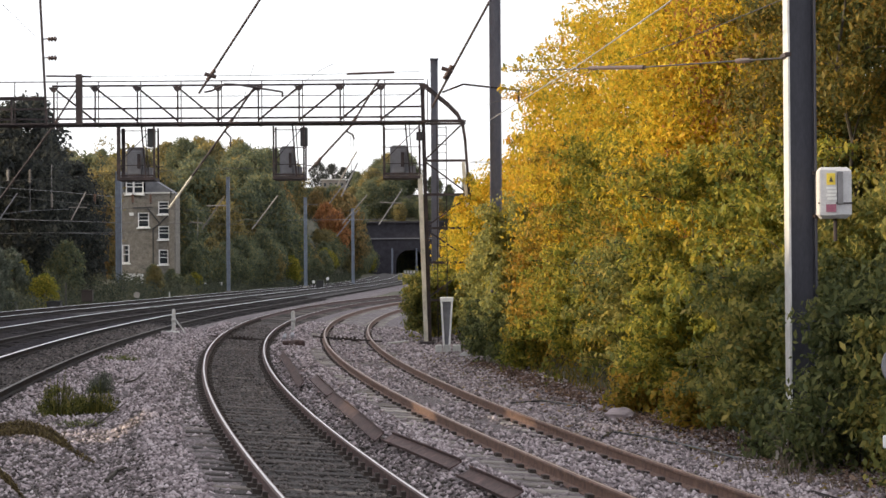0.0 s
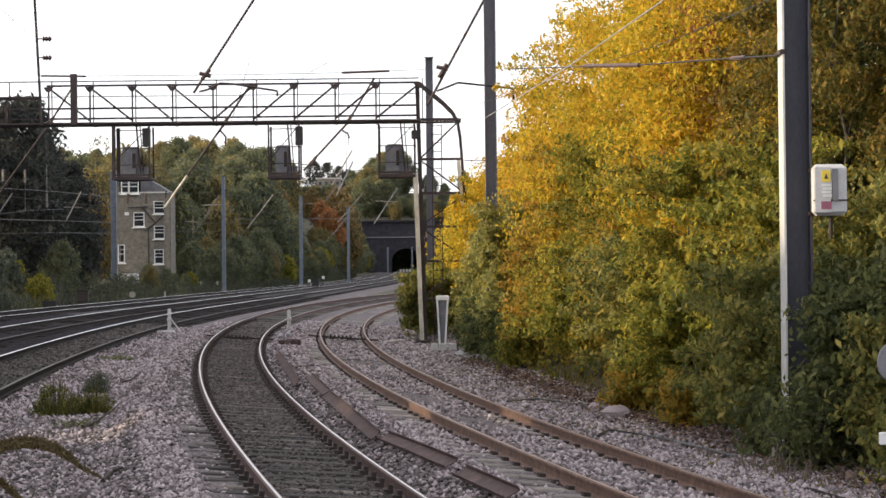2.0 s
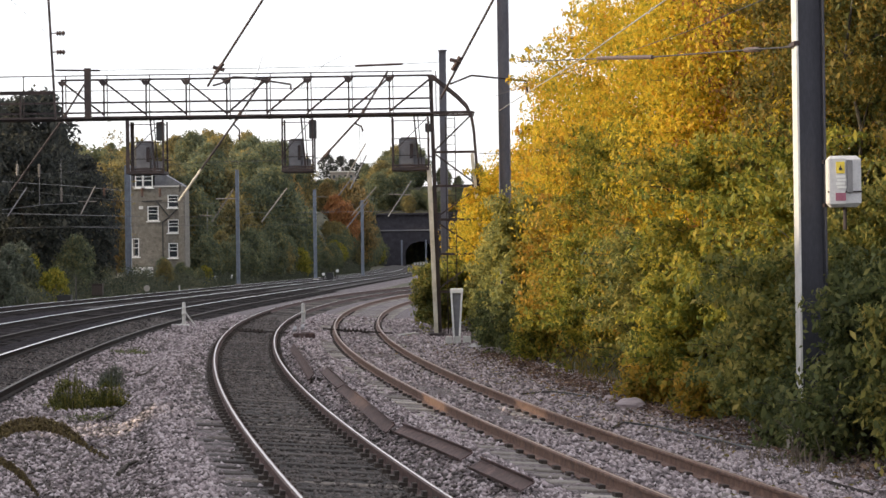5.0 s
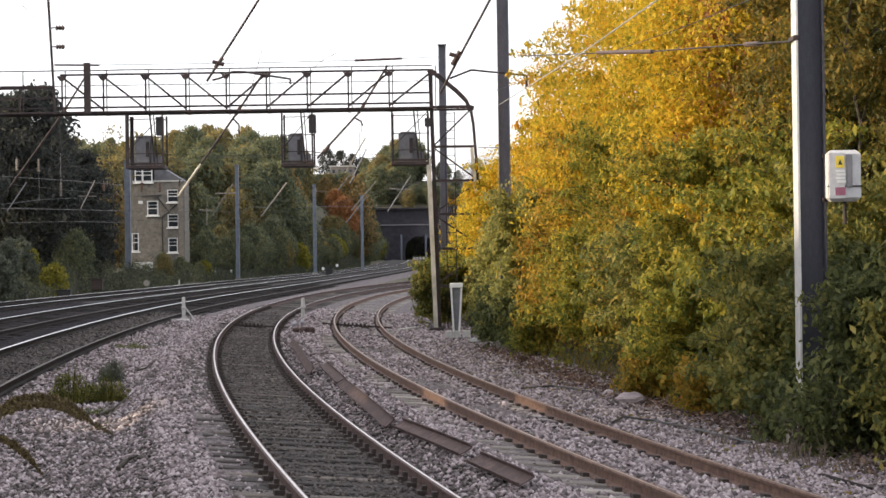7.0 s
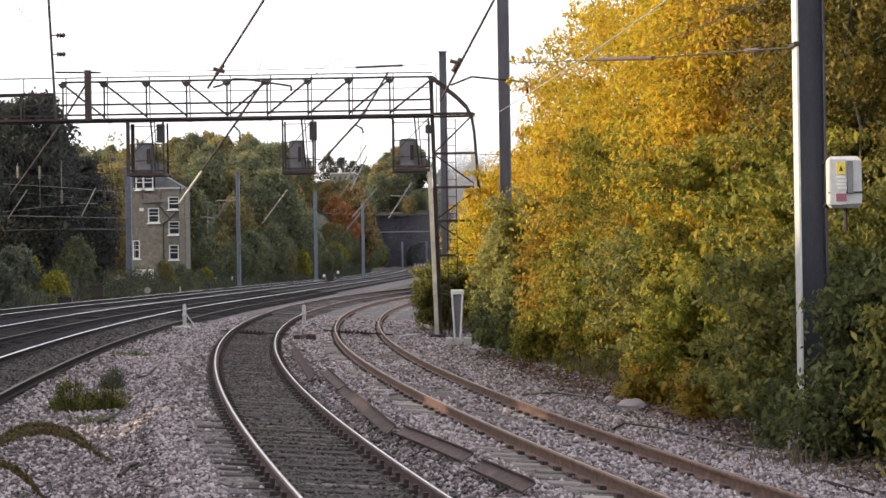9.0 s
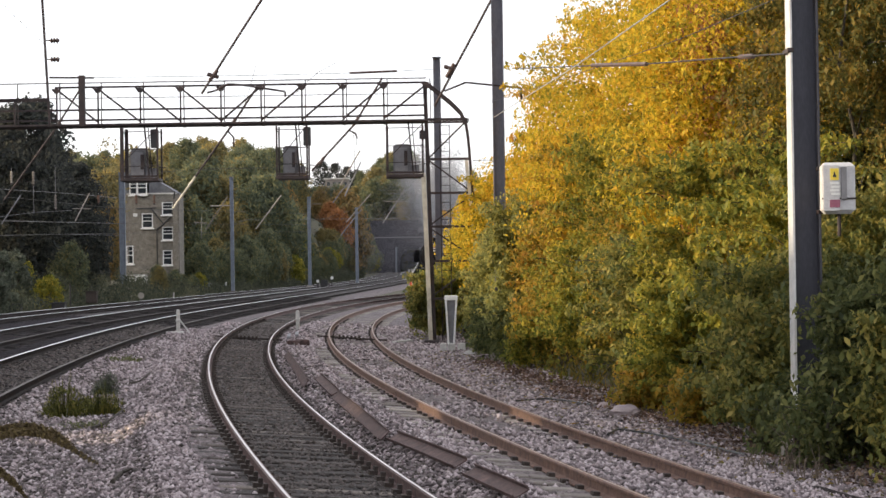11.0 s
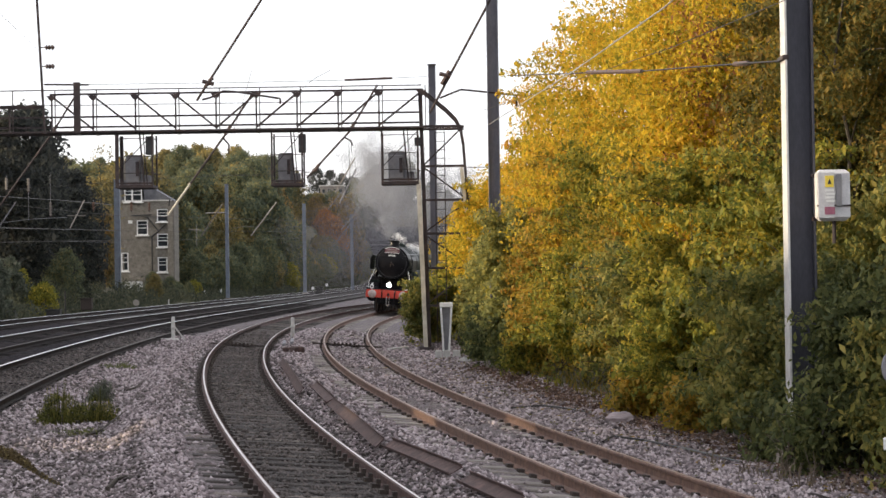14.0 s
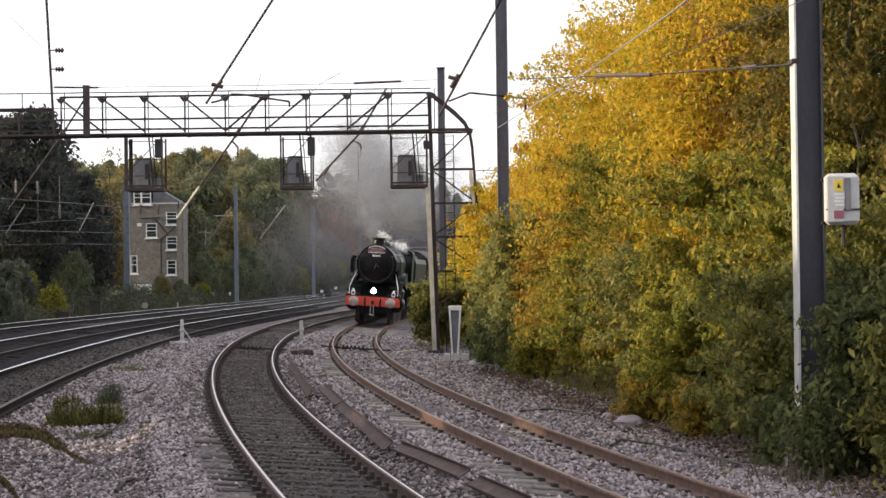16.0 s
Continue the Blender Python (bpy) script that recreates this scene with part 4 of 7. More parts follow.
def tree(name, label, category, x, y, height, spread, leaf, n, size, seed, low=0.12, clumps=70, clump=0.55, trunk=0.09, group="", taper=0.55, base=None, shoots=0, slim=0.5):
    rng, pr = np.random.default_rng(seed), random.Random(seed)
    z0 = (gz(x, y) - 0.1) if base is None else base
    t = thing(name, label, category, pose(x, y, z0), group)
    g = Geo()
    tips = limbs(g, (0, 0, 0), height * 0.86, trunk, spread, pr, 3)
    part("trunk", g, M["bark"], t)
    h = low + (1 - low) * rng.random(clumps) ** 0.8
    prof = np.sin(np.clip((h - low * 0.6) / (1 - low * 0.6), 0.02, 0.985) * math.pi) ** taper
    a = rng.uniform(0, 2 * math.pi, clumps)
    rr = spread * prof * np.sqrt(rng.uniform(0.18, 1, clumps)) * rng.uniform(0.8, 1.15, clumps)
    c = np.stack([rr * np.cos(a), rr * np.sin(a), h * height], 1)
    rad = clump * rng.uniform(0.6, 1.3, clumps)
    if shoots:
        # arching shoots that reach out of the mass and break its outline
        g = Geo()
        a = rng.uniform(0, 2 * math.pi, shoots)
        h0 = height * rng.uniform(0.12, 0.85, shoots)
        reach = spread * rng.uniform(0.55, 1.2, shoots)
        lift = height * rng.uniform(0.04, 0.26, shoots)
        pts = []
        for u in np.linspace(0.3, 1, 9):
            z = h0 + lift * (1.7 * u - 0.95 * u * u)
            pts.append(np.stack([reach * u * np.cos(a), reach * u * np.sin(a), z], 1))
        for k in range(0, shoots, 3):
            for q0, q1 in zip(pts[:-1:2], pts[2::2]):
                g.tube(q0[k], q1[k], 0.008, 4, 0.006, cap=False)
        part("shoot", g, M["bark"], t, kind="stuff")
        c = np.concatenate([c] + pts)
        rad = np.concatenate([rad] + [np.full(shoots, 0.13 + 0.05 * (1 - u)) for u in np.linspace(0.3, 1, 9)])
    part("crown", leaf_mesh("crown", c, rad, n, size, leaf, rng), None, t)
    return t


def along(lat, y):
    """A place beside the curved track: lat metres right of its centre line, y metres north."""
    a = math.asin((y - TRACK_B.cy) / (TRACK_B.r - lat))
    return TRACK_B.cx - (TRACK_B.r - lat) * math.cos(a), y


def right_bank():
    """The autumn wood beside the curved track."""
    # tall trees: distance from the track, north, height, spread, leaf
    tall = [
        (5.8, 84, 4.8, 2.0, "gold"), (5.6, 77, 4.7, 2.0, "gold"), (5.6, 71, 5.0, 2.0, "gold"), (7.0, 65.5, 6.0, 2.0, "orange"), (6.5, 60, 6.4, 1.9, "gold"), (5.8, 55.5, 7.6, 1.9, "orange"),
        (5.9, 51, 8.2, 2.1, "gold"), (4.9, 66, 5.4, 1.3, "gold"), (5.9, 46.5, 8.5, 2.4, "gold"), (7.6, 49, 8.5, 2.5, "orange"), (6.4, 42, 8.3, 2.3, "gold"), (6.1, 37.6, 8.6, 1.6, "gold"), (5.2, 39.2, 7.8, 1.3, "gold"), (5.5, 38.3, 7.4, 0.55, "red"), (6.9, 40.5, 9.2, 1.8, "gold"), (10.9, 33.5, 11, 2.8, "mixed"), (11.8, 29.5, 11, 2.8, "mixed"),
        (8.4, 42, 9.4, 2.7, "olive"), (7.0, 34.5, 9.0, 2.2, "olive"), (8.9, 36, 10, 2.6, "green"), (7.9, 39.5, 10, 2.4, "green"), (9.4, 38.2, 9.5, 2.3, "green"), (9.9, 42.5, 9.5, 2.4, "olive"), (7.9, 30.5, 9.3, 2.4, "olive"), (9.6, 31, 9.5, 2.6, "olive"),
        (8.2, 27, 9.0, 2.3, "green"), (10.2, 26.5, 9, 2.5, "olive"), (8.9, 23.5, 8, 2.2, "bush"), (9.2, 28.8, 10, 2.5, "olive"), (16.5, 30, 13, 3.6, "olive"), (17, 36, 13, 3.6, "olive"), (16, 25, 12, 3.4, "green"), (12.5, 52, 11.5, 3.4, "olive"), (15, 58, 13, 3.6, "olive"), (17, 50, 13, 3.6, "bush"), (12.5, 61, 10.5, 3.2, "amber"), (14.5, 45.5, 12, 3.4, "bush"), (11, 38, 11, 3, "olive"), (10.5, 45, 10, 3, "amber"), (10, 53, 8.8, 2.6, "lime"), (9.5, 62, 7.5, 2.5, "gold"), (9.5, 72, 6.5, 2.5, "amber"),
        (12.0, 31, 10.5, 2.8, "amber"), (12.6, 36.5, 11, 2.8, "olive"), (12.4, 27, 9.5, 2.6, "green"), (11.2, 23.5, 8.5, 2.4, "olive"), (13.5, 42, 11.5, 3, "gold"), (14.2, 33, 12, 3.2, "olive"), (13.6, 29, 11.5, 3.0, "green"), (12.6, 24.5, 10, 2.8, "green"),
    ]
    names = {"mixed": "mixed yellow and green", "gold": "golden yellow", "orange": "orange and gold", "lime": "yellow-green", "amber": "amber and russet", "olive": "olive and brown", "red": "russet", "green": "dark green", "bush": "olive green", "sage": "feathery sage green"}
    for i, (lat, y, h, sp, leaf) in enumerate(tall):
        x, y = along(lat, y)
        front = lat < 8
        tree("tree", "slender tree in %s leaf on the railway bank" % names[leaf], "tree", x, y, h, sp, LEAF[leaf], int((36000 if y < 36 else 27000) * min(1, sp / 1.6) ** 1.5) if front else ((26000 if y < 36 else 15000) if lat < 11.5 else 18000), ((0.034 if y < 36 else 0.033) if front else (0.042 if lat < 11.5 else 0.10)) + 0.0003 * y, 100 + i, 0.06, 80, 0.6, 0.06, "trees on the bank", 0.42, shoots=34 if front else 0)
    # shrubs, with how thickly they are in leaf
    shrubs = [
        (4.4, 80, 2.6, 1.3, "lime", 1), (4.2, 74, 2.8, 1.3, "lime", 1), (2.75, 69.6, 2.4, 0.75, "bush", 1), (3.0, 72.6, 2.3, 0.8, "lime", 1), (4.1, 69.8, 2.9, 1.1, "lime", 1), (4.3, 63.8, 2.3, 0.9, "bush", 1), (4.4, 59.4, 3.2, 1.1, "sage", 1), (4.0, 57.2, 1.7, 0.8, "green", 1), (4.0, 54.6, 1.9, 0.9, "bush", 1), (4.9, 55.2, 3.4, 1.0, "sage", 1), (4.6, 52.4, 4.2, 1.2, "lime", 1),
        (4.35, 57.0, 4.3, 0.9, "sage", 1), (3.75, 51.5, 4.3, 0.75, "sage", 1), (4.2, 51.7, 3.3, 0.8, "sage", 1), (3.85, 53.4, 1.6, 0.95, "green", 1),
        (4.6, 50.4, 3.6, 1.0, "amber", 1), (4.5, 48, 3.2, 1.15, "amber", 1), (3.95, 51.2, 1.6, 0.85, "green", 0.8), (3.75, 48.4, 1.2, 0.6, "lime", 0.6), (4.7, 46, 5.0, 1.4, "amber", 1), (4.9, 43.6, 5.4, 1.3, "lime", 1), (4.2, 43, 3.0, 1.4, "lime", 1), (4.7, 40, 4.6, 1.4, "mixed", 1), (4.1, 37.5, 3.0, 1.3, "bush", 1), (4.8, 35.5, 4.5, 1.5, "lime", 1), (3.95, 33.4, 2.3, 1.05, "lime", 1),
        (3.45, 34.6, 1.0, 0.6, "amber", 0.5), (3.5, 31.4, 0.9, 0.55, "amber", 0.5),
        (4.9, 31.5, 4.2, 1.4, "lime", 1), (3.9, 29.6, 2.7, 1.1, "bush", 1), (5.1, 28.4, 3.5, 1.25, "bush", 1), (3.5, 27.6, 2.0, 0.85, "bush", 1), (4.1, 26.9, 2.6, 0.8, "green", 0.8), (6.1, 26.2, 3.2, 1.25, "bush", 1),
        (3.25, 26.6, 1.0, 0.5, "green", 0.35), (2.95, 25.2, 0.9, 0.45, "green", 0.2), (3.05, 24.6, 1.3, 0.45, "green", 0.16),
        (3.75, 25.2, 2.3, 0.7, "green", 0.7), (3.75, 23.9, 1.9, 0.6, "bush", 0.6), (3.55, 22.6, 1.05, 0.5, "bush", 0.5), (4.3, 24.2, 2.6, 0.9, "green", 1), (5.4, 24.6, 3.2, 1.0, "bush", 1), (4.3, 22.6, 1.5, 0.7, "green", 0.7), (5.8, 23.2, 2.3, 1.0, "green", 1), (6.8, 22.3, 2.8, 1.2, "green", 1),
    ]
    for i, (lat, y, h, sp, leaf, thick) in enumerate(shrubs):
        x, y = along(lat, y)
        tree("shrub", "dense %s shrub at the edge of the ballast" % names[leaf] if thick > 0.4 else "thin twiggy %s shrub before the mast" % names[leaf], "shrub", x, y, h, sp, LEAF[leaf], int((15000 if h > 1.5 else 7000) * thick), (0.039 if y < 36 else 0.034) + 0.0003 * y, 200 + i, 0.02, 34, 0.36, 0.035, "shrubs beside the track", 0.4, shoots=int(90 * min(1, thick * 1.2)), slim=0.2 if leaf == "sage" else 0.22)


right_bank()


def far_trees():
    """A few trees built once and set about the hills and the west side of the line."""
    kinds = []
    spec = [("dark", 15, 3.6, "tall dark evergreen tree"), ("hazy_olive", 11, 3.6, "rounded olive-brown tree"), ("hazy_green", 11, 3.8, "rounded green tree"), ("lime", 9, 3.2, "yellow-green tree"), ("red", 8, 2.8, "russet red tree"), ("hazy_amber", 10, 3.2, "amber-leaved tree"), ("birch", 5, 1.3, "narrow silver-green tree")]
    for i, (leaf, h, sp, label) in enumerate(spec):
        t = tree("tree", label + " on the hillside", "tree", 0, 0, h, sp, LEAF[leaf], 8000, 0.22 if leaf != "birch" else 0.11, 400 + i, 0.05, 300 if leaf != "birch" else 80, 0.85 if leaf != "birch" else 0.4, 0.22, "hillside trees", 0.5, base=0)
        kinds.append((t, h))
    used = [False] * len(kinds)
    rng = random.Random(9)

    def put(k, x, y, scale=1.0, sink=0.3):
        t, h = kinds[k]
        m = pose(x, y, gz(x, y) - sink, 0, 0, rng.uniform(0, 360))
        if not used[k]:
            used[k] = True
            t.matrix_basis = m
            t.scale = (scale, scale, scale * rng.uniform(0.9, 1.1))
            return
        c = copy_thing(t, m)
        if scale < 0.55:
            c.name = "shrub"
            tagged(c, spec[k][3].replace("tree", "shrub") + " beside the line", "shrub", "lineside shrubs")
        c.scale = (scale * rng.uniform(0.9, 1.1), scale * rng.uniform(0.9, 1.1), scale * rng.uniform(0.9, 1.12))

    # dark wood to the west
    for x, y, s in ((-31.5, 148, 0.95), (-36, 150, 1.0), (-34, 165, 1.0), (-40, 172, 1.05), (-37, 185, 1.0), (-43, 160, 1.0), (-46, 190, 1.1), (-32.5, 176, 0.9), (-33, 133, 0.84), (-38, 138, 1.05), (-35.5, 142, 1.08), (-50, 210, 1.15)):
        put(0, x, y, s * (1.0 if x / y < -0.195 else 0.88), 0.5)
    put(0, -29.5, 161, 0.67, 0.5), put(0, -31.4, 158, 0.74, 0.5), put(5, -35.6, 205, 0.85, 0.5)
    for x, y, k, s in ((-27.2, 122, 6, 0.75), (-25.3, 112, 6, 0.6), (-28.3, 131, 6, 0.7), (-30, 140, 3, 0.33), (-26.2, 131, 3, 0.28), (-27.5, 146, 2, 0.36), (-29.2, 152, 2, 0.33), (-31, 160, 2, 0.38)):
        put(k, x, y, s, 0.2)
    # row along the west side, beside and behind the camera, added unseen to shade the tracks
    for i in range(9):
        put(0, -30 + rng.uniform(-1.0, 1.0), -30 + i * 4.6, rng.uniform(0.6, 0.72), 0.6)
        put(0, -42 + rng.uniform(-1.0, 1.0), 42 + i * 9.0, rng.uniform(0.66, 0.76), 0.6)
        put(0, -42 + rng.uniform(-1.0, 1.0), -32 + i * 6.6, rng.uniform(0.66, 0.76), 0.6)
    # shrubs along the far side of the lines
    y = 165.0
    while y < 590:
        x = float(TRACK_E.x(y)) - 5 - rng.uniform(0, 2.5)
        if y < 200 and -0.168 < x / y < -0.145:
            y += 3.0
            continue
        put(rng.choice((2, 1, 2, 3, 2)), x, y, rng.uniform(0.32, 0.5) * (0.8 + y / 600) * (0.42 if y < 200 else 1) * (0.7 if 300 < y < 420 else 1), 0.2)
        y += 2.2 + y / 120
    # the hillside
    for i in range(125):
        y = 225 + 350 * rng.random() ** 1.2
        edge = float(TRACK_E.x(min(y, 600))) - 8
        x = edge - rng.random() ** 1.3 * 0.16 * y
        if -36 < x < -24 and 180 < y < 215:
            continue
        k, sc = rng.choice((1, 2, 1, 2, 3, 2, 1, 2, 2)), rng.uniform(0.8, 1.2)
        # a dip in the wood before the far building and the russet trees
        if -0.073 < x / y < -0.039:
            sc = min(sc, max(0.22, (2.3 + (0.021 if y < 426 else 0.041) * y - gz(x, y)) / 11.5))
        # the crowns make an even skyline to the west
        if x / y <= -0.073:
            sc = min(sc, max(0.32, (2.3 + (0.066 if x / y > -0.145 else 0.056) * y - gz(x, y)) / 11.5))
        put(k, x, y, sc, 0.6)
    for k, h, x, y, top in ((4, 8, -24.3, 416, 15.2), (4, 8, -22.0, 410, 13.5), (5, 10, -21.6, 426, 18.0), (5, 10, -20.2, 420, 15.5), (5, 10, -27.5, 436, 19.5)):
        put(k, x, y, (top - gz(x, y)) / h)
    for k, h, x, y, top in ((1, 11, -36.6, 216, 14.6), (5, 10, -38.6, 222, 14.2), (1, 11, -34.6, 224, 15.4), (2, 11, -40.5, 226, 15.0)):
        put(k, x, y, (top - gz(x, y)) / h * 0.95)
    tree("tree", "tall thin tree almost bare of leaves behind the house", "tree", -31.6, 187, 13.6, 1.9, LEAF["hazy_olive"], 1500, 0.11, 451, 0.35, 40, 0.5, 0.16, "hillside trees", 0.5, shoots=60)
    put(5, -23.5, 300, 0.9), put(3, -22.2, 292, 0.7), put(5, -26.4, 312, 0.95), put(3, -29.0, 330, 0.9)
    put(0, -46.0, 742, 1.0), put(0, -41.5, 750, 0.95), put(0, -36.5, 738, 0.8), put(0, -33.5, 745, 0.72), put(2, -30.5, 720, 0.8)
    for i in range(16):
        x, y = -15 + 1.2 * i + rng.uniform(-0.6, 0.6), 601 + rng.uniform(0, 18)
        earth = max(gz(x, y), 15.0 + 0.19 * (y - 600))
        put(rng.choice((2, 1, 2, 2)), x, y, rng.uniform(0.4, 0.6), gz(x, y) - earth + 0.4)
    for i in range(44):
        y = 606 + rng.random() * 70
        x, sc = -44 + rng.random() * 56, rng.uniform(1.0, 1.35)
        if -0.066 < x / y < -0.039:
            sc = max(0.2, min(sc, (2.3 + 0.041 * y - gz(x, y)) / 12))
        if x / y > -0.012:
            sc *= 0.45
        put(rng.choice((2, 1, 2, 2)), x, y, sc, 0.6)
    for i in range(22):
        y = 190 + 400 * rng.random()
        x = float(TRACK_C.x(y)) + 9 + rng.random() * 22
        put(rng.choice((1, 2, 5)), x, y, rng.uniform(0.7, 1.1) * (0.5 if -0.012 < x / y < 0.035 else 1), 0.5)


far_trees()


def west_scrub():
    """Waist-high scrub on the bank beyond the siding."""
    rng = np.random.default_rng(61)
    k = 2100
    y = 88 + 340 * rng.random(k) ** 1.3
    x = np.interp(y, TRACK_E.ys, TRACK_E.xs) - 3.3 - np.abs(rng.normal(0, 3.6, k))
    z = ground_z(x, y) + rng.uniform(0.1, 1.0, k) * np.interp(np.interp(y, TRACK_E.ys, TRACK_E.xs) - 3.3 - x, (0, 3), (0.5, 1.6))
    keep = ~((np.abs(x + 28.5) < 3.4) & (np.abs(y - 197) < 4.5)) & ~((y > 184) & (y < 197) & (x / y > -0.162) & (x / y < -0.147))
    c = np.stack([x, y, z], 1)[keep]
    me = leaf_mesh("west_scrub", c, rng.uniform(0.3, 0.75, len(c)), 120000, 0.09, LEAF["scrub"], rng, slim=0.4)
    tagged(new("west_scrub", me), "tangled grey-green scrub on the bank beyond the siding", "scrub", kind="stuff")


west_scrub()


# ---- house, tunnel and far building ----
def sash_window(t, x, z, w, h, y, name="window"):
    win = part(name, Geo().box((x, y, z + h / 2 + 0.04), (w + 0.1, 0.12, 0.08)), M["white"], t, "white sash window frame")
    for d in (-1, 1):
        part("jamb", Geo().box((x + d * w / 2, y, z - 0.01), (0.1, 0.12, h + 0.02)), M["white"], win)
    part("meeting_rail", Geo().box((x, y - 0.02, z), (w - 0.1, 0.08, 0.08)), M["white"], win)
    part("glazing_bar", Geo().box((x, y - 0.01, z + h / 4), (w - 0.1, 0.06, 0.05)), M["white"], win)
    part("bottom_rail", Geo().box((x, y, z - h / 2 + 0.03), (w - 0.1, 0.1, 0.1)), M["white"], win)
    part("pane", Geo().box((x, y + 0.04, z), (w - 0.06, 0.02, h - 0.06)), M["glass"], win)
    part("sill", Geo().box((x, y - 0.09, z - h / 2 - 0.09), (w + 0.35, 0.3, 0.12), bev=0.02), M["white"], win)


def house():
    y = 196.0
    t = thing("house", "tall grey-brown brick house with white sash windows", "house")
    x0, x1 = -31.15, -26.5
    z0 = 0.2
    ze = 9.75
    wins = [(-29.32, 7.09, 1.0, 1.35), (-27.33, 8.26, 1.0, 1.15), (-27.33, 5.82, 1.0, 1.2), (-27.38, 3.44, 0.85, 1.35), (-31.07, 3.77, 0.6, 1.7)]
    # front wall with openings cut through it: strips between the window columns
    g = Geo()
    cols = sorted({x0, x1, *[w[0] - w[2] / 2 for w in wins], *[w[0] + w[2] / 2 for w in wins]})
    cols = [c for c in cols if x0 <= c <= x1]
    for a, b in zip(cols[:-1], cols[1:]):
        holes = sorted((w[1] - w[3] / 2, w[1] + w[3] / 2) for w in wins if w[0] - w[2] / 2 < (a + b) / 2 < w[0] + w[2] / 2)
        z = z0
        for lo, hi in holes + [(ze, ze)]:
            if lo > z:
                g.box(((a + b) / 2, y, (z + lo) / 2), (b - a, 0.3, lo - z))
            z = hi
    part("front_wall", g, M["brick"], t)
    part("side_wall", Geo().box((x1 + 0.15, y + 1.55, (z0 + ze) / 2), (0.3, 3.4, ze - z0)), M["brick"], t)
    part("side_wall", Geo().box((x0 - 0.15, y + 1.55, (z0 + ze) / 2), (0.3, 3.4, ze - z0)), M["brick"], t)
    part("back_wall", Geo().box(((x0 + x1) / 2, y + 3.2, (z0 + ze) / 2), (x1 - x0, 0.3, ze - z0)), M["brick"], t)
    part("corner_pier", Geo().box((x1 - 0.05, y - 0.22, (z0 + 9.2) / 2), (0.5, 0.25, 9.2 - z0)), M["brick"], t)
    xr = -29.60
    part("roof", Geo().prism([(x0 - 0.4, ze), (x1 + 0.3, ze), (xr + 0.4, 11.6), (x0 - 0.4, 11.9)], y - 0.2, y + 3.4), M["slate"], t, "dark slate roof")
    part("parapet", Geo().box(((x0 + x1) / 2, y - 0.1, ze + 0.02), (x1 - x0 + 0.3, 0.3, 0.14)), M["concrete"], t, "pale stone coping")
    part("dormer", Geo().box((-30.16, y + 0.6, 10.55), (2.1, 1.6, 1.7)), M["slate"], t)
    part("chimney", Geo().box((-30.93, y + 2, 12.4), (1.2, 1.0, 2.4), bev=0.05).box((-30.93, y + 2, 13.7), (1.4, 1.2, 0.2)), M["brick"], t)
    for x, z, w, h in wins:
        sash_window(t, x, z, w, h, y - 0.1)
    sash_window(t, -30.60, 10.37, 0.75, 1.4, y - 0.24)
    sash_window(t, -29.82, 10.37, 0.95, 1.4, y - 0.24)
    g = Geo().tube((-28.38, y - 0.25, z0), (-28.38, y - 0.25, 6.26), 0.08).tube((-28.38, y - 0.25, 6.26), (-27.61, y - 0.25, 6.82), 0.08)
    g.tube((-28.94, y - 0.25, 8.31), (-27.72, y - 0.25, 6.76), 0.07).tube((-27.72, y - 0.25, 6.76), (-26.83, y - 0.25, 7.65), 0.07).tube((-26.83, y - 0.25, 7.65), (-26.61, y - 0.25, 9.87), 0.07)
    g.tube((-30.38, y - 0.25, 8.31), (-28.38, y - 0.25, 8.37), 0.06)
    part("drain_pipe", g, M["black"], t, "black cast-iron drain pipes")
    part("outhouse", Geo().box((-30.27, y - 1.8, 1.1), (1.9, 2.6, 1.5), bev=0.03), M["white"], t, "low whitewashed outhouse")
    part("vent", Geo().box((-30.49, y - 0.2, 7.70), (0.4, 0.15, 0.3)), M["white"], t)
    part("rear_wing", Geo().box((-31.05, y + 5.4, 5.0), (1.6, 4, 9.4)), M["brick"], t)
    return t


house()


